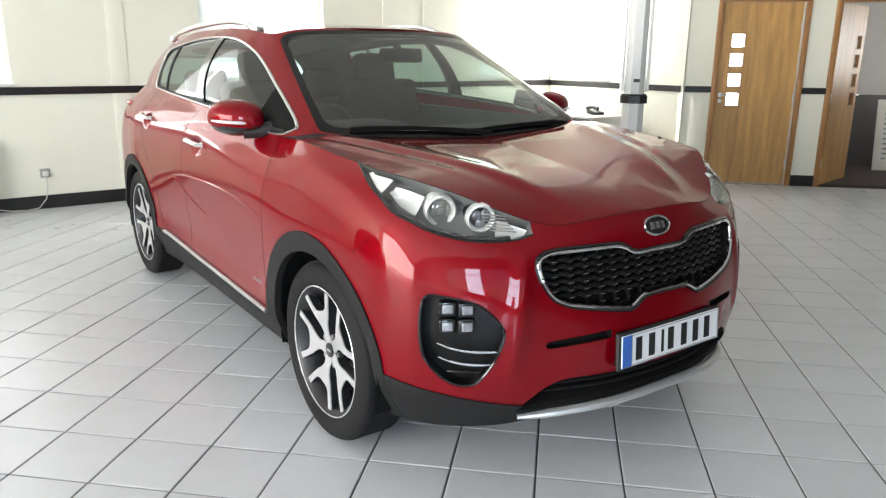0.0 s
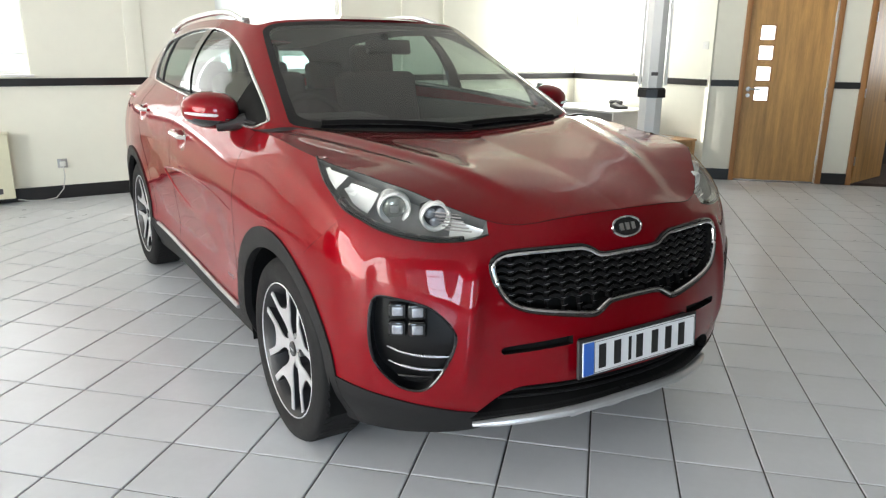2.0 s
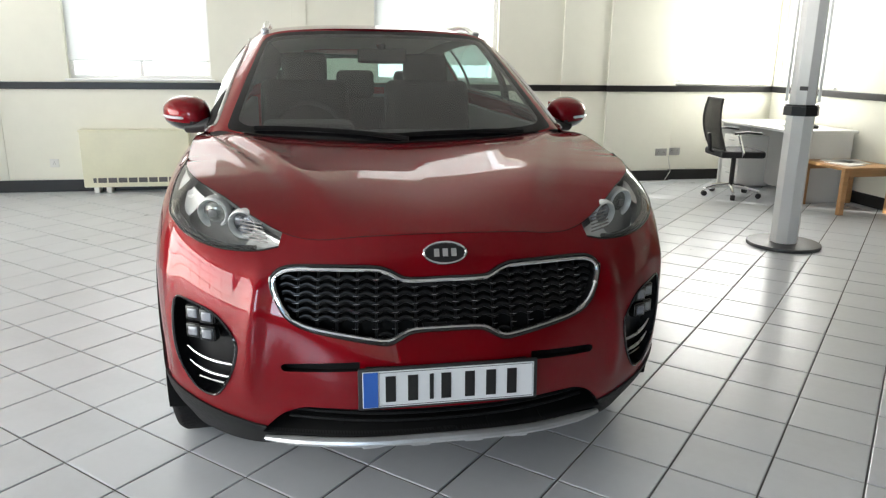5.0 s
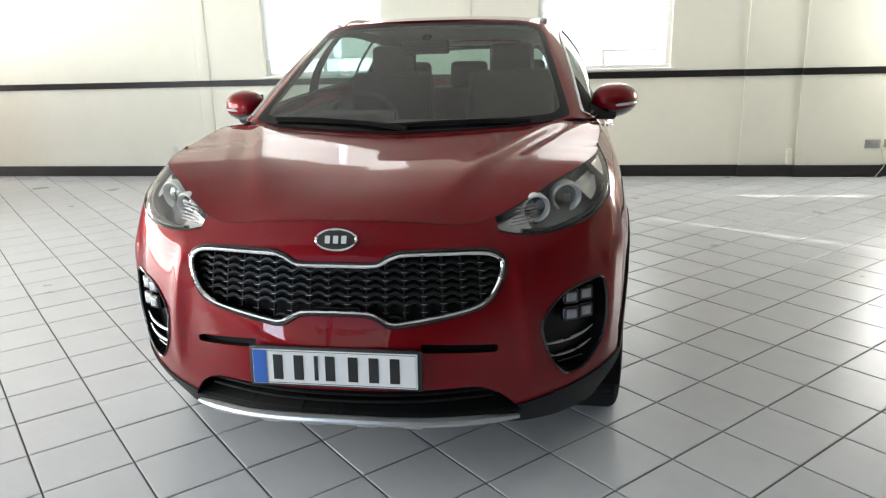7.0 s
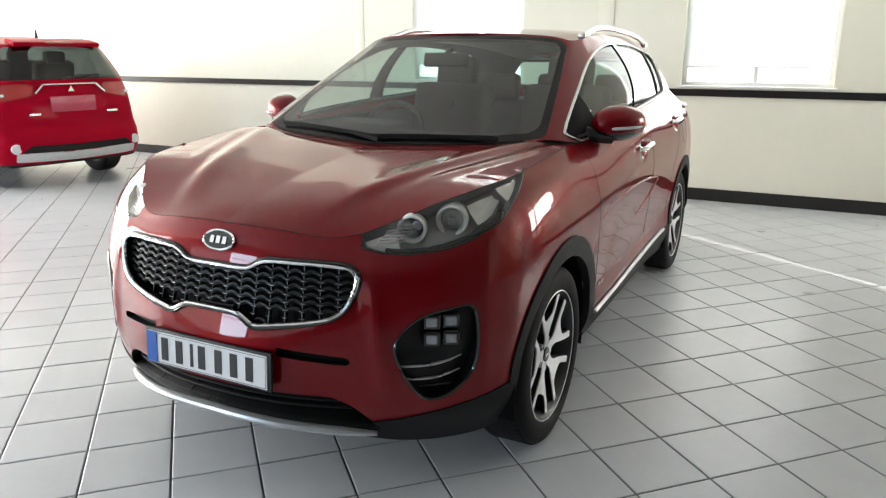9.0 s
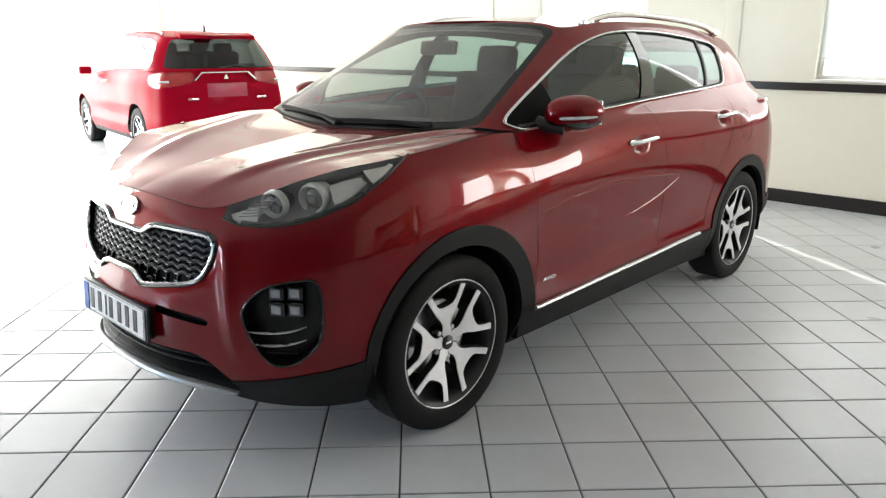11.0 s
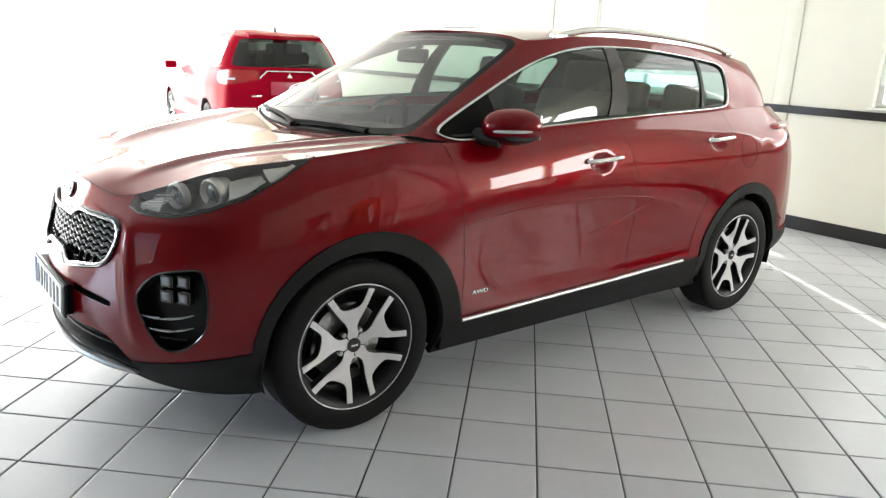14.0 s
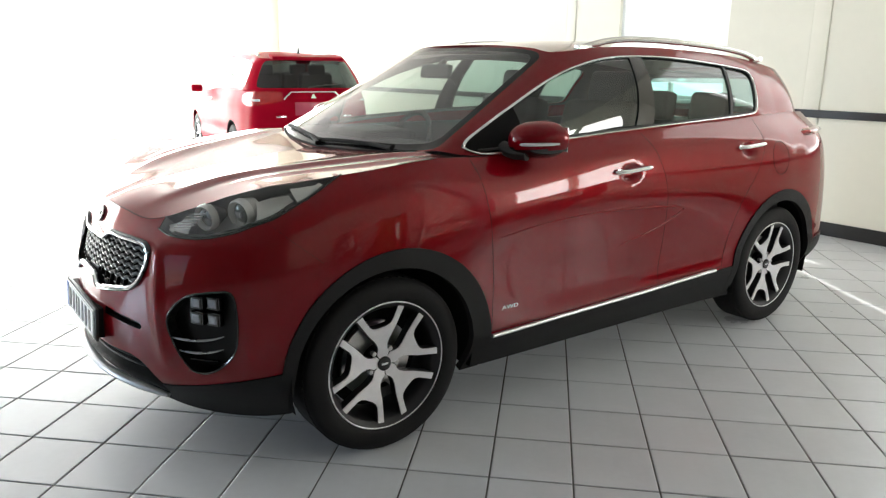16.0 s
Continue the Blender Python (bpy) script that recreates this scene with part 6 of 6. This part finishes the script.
# ---- windows and blinds ----
def translucent_slat():
    m = M_BLIND.copy()
    m.name = "sunlit_blind_slat"
    nt = m.node_tree
    b, out = nt.nodes["Principled BSDF"], nt.nodes["Material Output"]
    tl, mx = nt.nodes.new("ShaderNodeBsdfTranslucent"), nt.nodes.new("ShaderNodeMixShader")
    tl.inputs[0].default_value = (0.85, 0.86, 0.85, 1)
    mx.inputs[0].default_value = 0.5
    nt.links.new(b.outputs[0], mx.inputs[1])
    nt.links.new(tl.outputs[0], mx.inputs[2])
    nt.links.new(mx.outputs[0], out.inputs[0])
    return m


M_SLAT = translucent_slat()


def window_unit(name, width, m, slats=True, trim=0.0, drop=0.060, gap=None, head=WIN_LOW):
    """A window in its opening, seen from local -y: frame, mullion, panes, sill, and a closed venetian blind. m: middle of the sill's inner edge."""
    w = tagged(new(name), kind="structure")
    h = head - WIN_B
    for nm, size, at in (("window_frame", (width, 0.05, 0.05), (0, 0.088, 0.025)), ("window_frame", (width, 0.05, 0.05), (0, 0.088, h - 0.025)),
                         ("window_frame", (0.05, 0.05, h - 0.10), (-width / 2 + 0.025, 0.088, h / 2)), ("window_frame", (0.05, 0.05, h - 0.10), (width / 2 - 0.025, 0.088, h / 2)),
                         ("window_mullion", (0.04, 0.05, h - 0.10), (0, 0.088, h / 2))):
        part(nm, box(size, at, bevel=0.006), M_WHITE, w)
    for sx in (-1, 1):
        p = part("window_pane", box((width / 2 - 0.07, 0.006, h - 0.10), (sx * (width / 4 - 0.0025), 0.088, h / 2)), G_PANE, w, smooth=None)
        p.visible_shadow = False
    part("window_sill", box((width + 0.06, 0.10, 0.022), (0, 0.022, 0.002), bevel=0.006), M_WHITE, w)
    if slats:
        b = thing("venetian_blind", "white venetian blind, closed and glowing with daylight", "blind", m, "blinds on the windows")
        part("head_rail", box((width - 0.02, 0.04, 0.04), (0, 0.03, h - 0.03), bevel=0.005), M_BLIND, b)
        part("bottom_rail", box((width - 0.03 - trim, 0.028, 0.014), (-trim / 2, 0.03, drop), bevel=0.004), M_BLIND, b)
        ends = [-width / 2 + 0.012, width / 2 - 0.012 - trim]
        if gap is not None:
            ends[1:1] = [gap - 0.045, gap + 0.045]
        strip_ = bmesh.new()
        for e0, e1 in zip(ends[::2], ends[1::2]):
            add_box(strip_, (e1 - e0, 0.0012, 0.027), ((e0 + e1) / 2, 0, 0), Matrix.Rotation(radians(20), 4, "X"))
        sl = mesh_of("slat", strip_, M_SLAT)
        n = int((h - 0.07 - drop) / 0.0235)
        for k in range(n):
            o = new("slat", sl)
            o.parent = b
            o.location = (0, 0.03, drop + 0.018 + k * 0.0235)
        for x in (-width * 0.36, width * 0.36):
            part("ladder_cord", tube([(x, 0.015, drop), (x, 0.015, h - 0.05)], 0.0013, 5), M_CABLE, b)
    w.matrix_basis = m
    return w


for k, (x0, x1, top) in enumerate(back_openings):
    window_unit("window_%d" % (k + 1), x1 - x0, Matrix.Translation(((x0 + x1) / 2, BACK, WIN_B)), trim=0.11 if k == 1 else 0.0, drop=0.195 if k < 2 else 0.060, gap=0.17 if k == 0 else None, head=top)
window_unit("window_4", 0.98, Matrix.Translation((RIGHT, 3.44, WIN_B)) @ Matrix.Rotation(radians(-90), 4, "Z"))


def glazing(name, length, z0, z1, m, bays):
    """A run of shop glazing with mullions and a transom."""
    g = tagged(new(name), kind="structure")
    for k in range(bays + 1):
        part("mullion", box((0.06, 0.10, z1 - z0), (-length / 2 + k * length / bays, 0, (z0 + z1) / 2), bevel=0.006), M_WHITE, g)
    for z in [z0 + 0.03, z1 - 0.03] + [h for h in (1.15, 2.1, 3.05) if h < z1 - 0.5]:
        part("transom", box((length, 0.08, 0.06), (0, 0.01, z), bevel=0.006), M_WHITE, g)
    for k in range(bays):
        p = part("pane", box((length / bays - 0.07, 0.008, z1 - z0 - 0.12), (-length / 2 + (k + 0.5) * length / bays, 0.02, (z0 + z1) / 2)), G_PANE, g, smooth=None)
        p.visible_shadow = False
    g.matrix_basis = m
    return g


glazing("window_5", 12.1, 0.06, 3.95, Matrix.Translation((LEFT - 0.15, -2.65, 0)) @ Matrix.Rotation(radians(90), 4, "Z"), 7)
glazing("window_6", 9.0, 0.4, 2.7, Matrix.Translation((-5.0, FRONT - 0.15, 0)), 5)
tagged(bar("threshold", (LEFT + 0.08, -8.9, 0.002), (LEFT + 0.08, 3.4, 0.002), 0.16, 0.03, M_STEEL), kind="structure")


# ---- doors ----
def door_frame(name, s0, s1):
    f = tagged(new(name), kind="structure")
    for a, b in ((s0 - 0.055, s0), (s1, s1 + 0.055)):
        p = plan(5.0, -2.56 - (a + b) / 2)
        part("door_jamb", box((0.055, 0.17, 2.06), Matrix.Translation((p.x, p.y, 1.03)) @ Matrix.Rotation(TH - math.pi / 2, 4, "Z") @ Matrix.Translation((0, 0.055, 0)), bevel=0.006), M_OAKFRAME, f)
    p = plan(5.0, -2.56 - (s0 + s1) / 2)
    part("door_head", box((s1 - s0 + 0.11, 0.17, 0.055), Matrix.Translation((p.x, p.y, 2.0875)) @ Matrix.Rotation(TH - math.pi / 2, 4, "Z") @ Matrix.Translation((0, 0.055, 0)), bevel=0.006), M_OAKFRAME, f)
    return f


door_frame("door_frame_1", *DOOR1)
door_frame("door_frame_2", *DOOR2)


def door_leaf(name, label, width, m, win_x):
    """An oak-veneered flush door with four small square lights, local x along its width from the hinge, -y its room face."""
    d = tagged(thing(name, label, "door"), kind="structure")
    h, t = 2.044, 0.042
    bm = bmesh.new()
    x0, x1 = win_x - 0.085, win_x + 0.085
    rows = [(0.885, 1.055), (1.105, 1.275), (1.33, 1.50), (1.545, 1.715)]
    add_box(bm, (x0, t, h), (x0 / 2, 0, h / 2))
    add_box(bm, (width - x1, t, h), ((width + x1) / 2, 0, h / 2))
    z = 0.0
    for a, b in rows + [(h, h)]:
        add_box(bm, (x1 - x0, t, a - z), ((x0 + x1) / 2, 0, (a + z) / 2))
        z = b
    part("door_panel", bm, M_OAK, d, smooth=None)
    for a, b in rows:
        p = part("door_light", box((x1 - x0 - 0.002, 0.006, b - a - 0.002), (win_x, 0, (a + b) / 2)), G_PANE, d, smooth=None)
        p.visible_shadow = False
        bead = bmesh.new()
        for q in ((x0 + 0.006, (a + b) / 2, 0.012, b - a), (x1 - 0.006, (a + b) / 2, 0.012, b - a), (win_x, a + 0.006, x1 - x0, 0.012), (win_x, b - 0.006, x1 - x0, 0.012)):
            add_box(bead, (q[2], t + 0.008, q[3]), (q[0], 0, q[1]))
        part("glazing_bead", bead, M_OAKFRAME, d, smooth=None)
    hx = width - 0.06 if win_x > width / 2 else 0.06
    sg = -1 if win_x > width / 2 else 1
    hd = part("door_handle", tube([(hx, -0.025, 1.02), (hx, -0.065, 1.02), (hx + sg * 0.03, -0.068, 1.02), (hx + sg * 0.12, -0.066, 1.02)], 0.009, 8), M_STEEL, d, "steel lever handle")
    part("handle_rose", cyl(0.026, 0.008, (hx, -0.025, 1.02), Matrix.Rotation(math.pi / 2, 4, "X"), n=24), M_STEEL, hd)
    part("keyhole_rose", cyl(0.022, 0.007, (hx, -0.024, 0.95), Matrix.Rotation(math.pi / 2, 4, "X"), n=24), M_STEEL, d)
    for z in (0.25, 1.0, 1.8):
        part("hinge", box((0.012, 0.03, 0.10), (0.0 if win_x > width / 2 else width, -0.012, z), bevel=0.003), M_STEEL, d)
    d.matrix_basis = m
    return d


ROT = Matrix.Rotation(TH - math.pi / 2, 4, "Z")
p = plan(5.05, -2.56 - DOOR1[0])
door_leaf("door_1", "closed oak door with four small square windows", DOOR1[1] - DOOR1[0] - 0.016, Matrix.Translation((p.x, p.y, 0.012)) @ ROT @ Matrix.Translation((0.002, 0, 0)), 0.20)
p = plan(5.05, -2.56 - DOOR2[0] - 0.01)
door_leaf("door_2", "oak door with small square windows, standing open inwards", 0.86, Matrix.Translation((p.x, p.y, 0.012)) @ ROT @ Matrix.Rotation(radians(53), 4, "Z"), 0.68)
p = plan(5.0, -2.56 - 0.62)
tagged(part("door_sign", box((0.42, 0.008, 0.10), Matrix.Translation((p.x, p.y, 2.18)) @ ROT @ Matrix.Translation((0, -0.006, 0)), bevel=0.002), M_WHITE), "white sign board above the oak door", "sign")

# store room behind the open door
bk = lambda u, w: plan(u, w).xy
tagged(part("floor_store", box((3.2, 3.6, 0.05), Matrix.Translation(plan(6.75, -4.95, -0.022)) @ Matrix.Rotation(TH, 4, "Z")), M_CARPET, smooth=None), kind="structure")
for nm, a, b in (("wall_store_a", bk(5.14, -3.98), bk(8.3, -3.98)), ("wall_store_b", bk(8.3, -3.98), bk(8.3, -6.7)), ("wall_store_c", bk(8.3, -6.7), bk(5.14, -6.7))):
    wall_run(nm, a, b, 0, ROOM_H, 0.1, 1, [(1.35, 1.85, 1.35, 2.0)] if nm == "wall_store_c" else [], mat("white_" + nm, (0.66, 0.64, 0.62), 0.7, vary=0.05, scale=2))
sh = thing("wall_shelf", "dark wooden wall shelf with a few boxes", "shelf", Matrix.Translation(plan(8.12, -4.95, 0)) @ Matrix.Rotation(TH, 4, "Z"))
part("shelf_board", box((0.28, 0.9, 0.035), (0, 0, 1.58), bevel=0.004), M_DARKGREY, sh)
for y in (-0.3, 0.3):
    part("shelf_bracket", box((0.22, 0.02, 0.12), (0.02, y, 1.51), bevel=0.004), M_DARKGREY, sh)
bx = thing("box_file", "grey box file lying on the shelf", "box", Matrix.Translation(plan(8.12, -4.85, 1.5975)) @ Matrix.Rotation(TH, 4, "Z"))
part("box_body", box((0.22, 0.30, 0.06), (0, 0, 0.03), bevel=0.004), M_DARKGREY, bx)
part("box_label", box((0.002, 0.08, 0.03), (-0.111, 0, 0.03)), M_PAPER, bx)
bd_ = thing("display_board", "pale display board with faint blue bars, leaning on a wall", "board", Matrix.Translation(plan(6.55, -5.65, 0)) @ Matrix.Rotation(TH, 4, "Z") @ Matrix.Rotation(radians(8), 4, "Y"))
part("board_panel", box((0.03, 0.62, 0.94), (0, 0, 0.47), bevel=0.004), M_PAPER, bd_)
for k in range(11):
    part("board_bar", box((0.003, 0.05 + 0.03 * (k % 3), 0.024), (-0.0165, 0.19 - 0.015 * (k % 3), 0.16 + k * 0.066)), M_BLUEGREY, bd_, smooth=None)
db = thing("panel_stack", "dark grey panels stacked against the wall", "panels", Matrix.Translation(plan(6.95, -5.12, 0)) @ Matrix.Rotation(TH, 4, "Z"))
for k in range(3):
    part("panel", box((0.03, 0.95, 0.98 - 0.04 * k), (0.06 * k, 0.03 * k, 0.49 - 0.02 * k), Matrix.Rotation(radians(5), 4, "Y"), bevel=0.004), M_DARKGREY, db)

# ---- pillar ----
def prism(r, z0, z1, n, turn):
    return cyl(r, z1 - z0, Matrix.Translation((0, 0, (z0 + z1) / 2)) @ Matrix.Rotation(turn, 4, "Z"), n=n, bevel=0.004)


pil = tagged(new("pillar"), kind="structure")
part("pillar_base", cyl(0.34, 0.03, (0, 0, 0.015), n=64, bevel=0.008), mat("dark_grey_painted_plate", (0.05, 0.05, 0.052), 0.45, vary=0.2, scale=8), pil)
part("pillar_shaft", prism(0.128, 0.03, 1.035, 8, math.pi / 8), M_WHITE, pil, smooth=None)
part("pillar_band", prism(0.158, 1.035, 1.105, 8, math.pi / 8), M_BLACK, pil, smooth=None)
part("pillar_band", prism(0.147, 1.105, 1.118, 8, math.pi / 8), M_BLACK, pil, smooth=None)
part("pillar_upper", prism(0.118, 1.118, ROOM_H, 8, math.pi / 8), M_WHITE, pil, smooth=None)
for a in (radians(142), radians(-38), radians(52)):
    part("pillar_casing", box((0.026, 0.11, ROOM_H - 1.14), Matrix.Rotation(a, 4, "Z") @ Matrix.Translation((0.138, 0, (ROOM_H + 1.14) / 2)), bevel=0.004), M_WHITE, pil)
part("pillar_socket", box((0.004, 0.07, 0.03), Matrix.Rotation(radians(-128), 4, "Z") @ Matrix.Translation((0.112, 0.0, 1.24)), bevel=0.001), M_DARKGREY, pil)
pil.matrix_basis = Matrix.Translation((3.39, 0.89, 0)) @ Matrix.Diagonal((0.82, 0.82, 1, 1))

# ---- heater, sockets, cable ----
ht = thing("storage_heater", "cream enamelled storage heater standing by the wall", "heater", Matrix.Translation((-2.09, BACK - 0.085, 0)))
part("heater_body", box((1.07, 0.15, 0.585), (0, 0, 0.06 + 0.2925), bevel=0.014, segs=3), M_CREAM, ht)
part("heater_top", box((1.085, 0.165, 0.02), (0, 0, 0.645), bevel=0.006), M_CREAM, ht)
part("heater_slot", box((0.88, 0.006, 0.05), (0.0, -0.0745, 0.135), bevel=0.001), M_DARKGREY, ht, "dark outlet grille")
for k in range(9):
    part("grille_fin", box((0.014, 0.012, 0.05), (-0.40 + k * 0.10, -0.076, 0.135), bevel=0.002), M_CREAM, ht)
for x in (-0.42, -0.30, 0.36):
    part("heater_foot", box((0.05, 0.13, 0.062), (x, 0.0, 0.031), bevel=0.006), M_PLASTIC, ht)


def socket(label, x, z, y=BACK, double=False, material=None, off=0.0):
    s = thing("wall_socket", label, "socket", Matrix.Translation((x, y - off, z)))
    w = 0.146 if double else 0.086
    part("socket_plate", box((w, 0.009, 0.086), (0, -0.0045, 0), bevel=0.003), material or M_PLASTIC, s)
    for dx in ((-0.036, 0.036) if double else (0,)):
        for px, pz, sw, shh in ((0, 0.012, 0.005, 0.009), (-0.011, -0.008, 0.007, 0.005), (0.011, -0.008, 0.007, 0.005)):
            part("socket_hole", box((sw, 0.002, shh), (dx + px, -0.0095, pz)), M_VOID, s, smooth=None)
    return s


M_SOCK = mat("brushed_socket_plate", (0.42, 0.42, 0.40), 0.4, 0.6, vary=0.08, scale=12)
socket("brushed steel socket with a white plug", -1.13, 0.335, material=M_SOCK)
tagged(part("plug", box((0.05, 0.035, 0.045), (-1.13, BACK - 0.026, 0.333), bevel=0.008), M_PLASTIC), "white plug in the wall socket", "plug")
tagged(part("heater_cable", tube([(-1.13, BACK - 0.045, 0.315), (-1.128, BACK - 0.05, 0.22), (-1.15, BACK - 0.05, 0.10), (-1.22, BACK - 0.06, 0.02), (-1.33, BACK - 0.07, 0.008), (-1.45, BACK - 0.05, 0.012), (-1.54, BACK - 0.04, 0.03)], 0.005, 6), M_CABLE), "thin white flex trailing to the heater", "cable")
socket("small white socket beside the heater", -2.93, 0.30)
socket("white single socket on the cream wall", -3.92, 0.325)
socket("brushed steel double socket on the wall", 3.87, 0.345, material=M_SOCK, double=True, off=0.05)
socket("brushed steel double socket on the wall", 4.07, 0.345, material=M_SOCK, double=True)
sw = thing("light_switch", "white light switch near the oak door", "switch", Matrix.Translation((RIGHT, 1.88, 1.50)))
part("switch_plate", box((0.009, 0.086, 0.086), (-0.0045, 0, 0), bevel=0.003), M_PLASTIC, sw)
part("switch_rocker", box((0.006, 0.02, 0.03), (-0.011, 0, 0), bevel=0.002), M_WHITE, sw)
tagged(part("pipe_stub", cyl(0.03, 0.16, (3.06, BACK - 0.06, 0.22), n=16, bevel=0.006), M_WALL), "short painted pipe stub above the skirting", "pipe")
tagged(part("floor_cable", tube([(3.95, BACK - 0.09, 0.30), (3.99, BACK - 0.10, 0.12), (3.9, BACK - 0.14, 0.012), (3.72, BACK - 0.16, 0.008), (3.55, BACK - 0.20, 0.008)], 0.005, 6), M_CABLE), "grey flex lying along the skirting", "cable")

# ---- desk corner ----
dk = thing("desk", "white office desk against the alcove wall", "desk", Matrix.Translation((4.86, 3.10, 0)))
part("desktop", box((0.76, 1.36, 0.028), (0, 0, 0.736), bevel=0.004), M_WHITE, dk)
part("end_panel", box((0.70, 0.025, 0.72), (0.0, -0.64, 0.361), bevel=0.003), M_WHITE, dk)
part("end_panel", box((0.70, 0.025, 0.72), (0.0, 0.64, 0.361), bevel=0.003), M_WHITE, dk)
part("back_panel", box((0.02, 1.24, 0.66), (0.02, 0, 0.385), bevel=0.003), mat("pale_grey_board", (0.42, 0.42, 0.41), 0.5, vary=0.05, scale=4), dk, "pale grey modesty panel")
pd = thing("drawer_pedestal", "white drawer pedestal under the desk", "drawers", Matrix.Translation((4.72, 3.52, 0)))
part("pedestal_body", box((0.40, 0.32, 0.58), (0, 0, 0.31), bevel=0.005), M_WHITE, pd)
for k in range(3):
    dr = part("drawer_front", box((0.012, 0.30, 0.17), (-0.206, 0, 0.12 + k * 0.19), bevel=0.003), M_WHITE, pd)
    part("drawer_handle", box((0.012, 0.10, 0.012), (-0.217, 0, 0.16 + k * 0.19), bevel=0.003), M_STEEL, dr)
for x in (-0.15, 0.15):
    part("pedestal_foot", cyl(0.02, 0.022, (x, 0, 0.011), n=12), M_RUBBERBLACK, pd)
for k, (x, y, a) in enumerate(((4.72, 2.86, 0.2), (4.82, 2.98, -0.3), (4.70, 3.30, 0.5))):
    tagged(part("paper_sheet", box((0.21, 0.297, 0.003), Matrix.Translation((x, y, 0.7515 + 0.001)) @ Matrix.Rotation(a, 4, "Z")), M_PAPER, smooth=None), "loose white papers on the desk", "paper", "papers on the desk")
ph_ = thing("desk_phone", "small black telephone on the desk", "telephone", Matrix.Translation((4.86, 2.72, 0.75)))
part("phone_base", box((0.15, 0.17, 0.045), (0, 0, 0.0225), Matrix.Rotation(radians(10), 4, "X"), bevel=0.012), M_RUBBERBLACK, ph_)
part("handset", tube([(-0.05, -0.09, 0.075), (-0.055, 0, 0.095), (-0.05, 0.09, 0.075)], [0.026, 0.018, 0.026], 10), M_RUBBERBLACK, ph_)


def office_chair(m):
    c = thing("office_chair", "black mesh office chair with armrests and chrome base", "chair", m)
    part("seat", box((0.48, 0.47, 0.075), (0, 0, 0.475), bevel=0.03, segs=3), M_FABRIC, c)
    back = bmesh.new()
    pts = []
    for k in range(9):
        t = k / 8
        pts.append((0.21 - 0.03 * t + 0.02 * math.sin(3 * t), 0.20 + 0.06 * math.sin(math.pi * t * 0.9) + 0.05 * t, 0.52 + 0.52 * t))
    grid = [[back.verts.new((x * s, y - 0.03 * (1 - s * s) * -1, z)) for s in np.linspace(-1, 1, 9)] for x, y, z in pts]
    for a, b in zip(grid, grid[1:]):
        for j in range(8):
            back.faces.new((a[j], a[j + 1], b[j + 1], b[j]))
    bmesh.ops.solidify(back, geom=back.faces[:], thickness=0.012)
    part("backrest", back, M_MESH, c, "see-through black mesh backrest")
    rim = [(x, y, z) for x, y, z in pts] + [(-x, y, z) for x, y, z in pts[::-1]]
    part("back_frame", tube(rim, 0.014, 8, True), M_RUBBERBLACK, c)
    part("back_strut", tube([(0, 0.16, 0.45), (0, 0.27, 0.50), (0, 0.30, 0.68)], 0.022, 8), M_RUBBERBLACK, c)
    for sx in (-1, 1):
        a = part("armrest", tube([(sx * 0.27, 0.14, 0.70), (sx * 0.275, 0.0, 0.715), (sx * 0.27, -0.14, 0.70)], 0.022, 8, False, 0.6), M_RUBBERBLACK, c)
        part("armrest_post", tube([(sx * 0.22, 0.02, 0.45), (sx * 0.28, 0.03, 0.50), (sx * 0.275, 0.10, 0.69)], 0.013, 8), M_CHROME, a)
    part("gas_lift", cyl(0.026, 0.33, (0, 0, 0.275), n=16), M_RUBBERBLACK, c)
    for k in range(5):
        a = 2 * math.pi * k / 5 + 0.3
        x, y = math.cos(a), math.sin(a)
        leg = part("base_arm", tube([(0, 0, 0.115), (0.15 * x, 0.15 * y, 0.105), (0.29 * x, 0.29 * y, 0.075)], [0.028, 0.02, 0.014], 8), M_CHROME, c)
        part("castor", cyl(0.029, 0.045, Matrix.Translation((0.29 * x, 0.29 * y, 0.029)) @ Matrix.Rotation(a, 4, "Z") @ Matrix.Rotation(math.pi / 2, 4, "X"), n=16, bevel=0.006), M_RUBBERBLACK, leg)
    return c


office_chair(Matrix.Translation((4.18, 2.93, 0)) @ Matrix.Rotation(radians(82), 4, "Z"))

tb = thing("side_table", "low beech side table with leaflets on it", "table", Matrix.Translation((4.95, 2.14, 0)))
part("tabletop", box((0.60, 0.62, 0.03), (0, 0, 0.445), bevel=0.006), M_BEECH, tb)
for x in (-0.265, 0.265):
    for y in (-0.275, 0.275):
        part("leg", box((0.05, 0.05, 0.43), (x, y, 0.215), bevel=0.004), M_BEECH, tb)
for y in (-0.275, 0.275):
    part("apron", box((0.48, 0.022, 0.06), (0, y, 0.40), bevel=0.003), M_BEECH, tb)
for x, y, a, w in ((-0.10, -0.05, 0.2, 0.21), (0.10, 0.08, -0.25, 0.21), (-0.02, 0.15, 0.7, 0.15)):
    tagged(part("leaflet", box((w, 0.297, 0.006), Matrix.Translation((4.95 + x, 2.14 + y, 0.4632)) @ Matrix.Rotation(a, 4, "Z")), M_PAPER, smooth=None), "pale leaflets lying on the side table", "leaflet", "leaflets on the table")
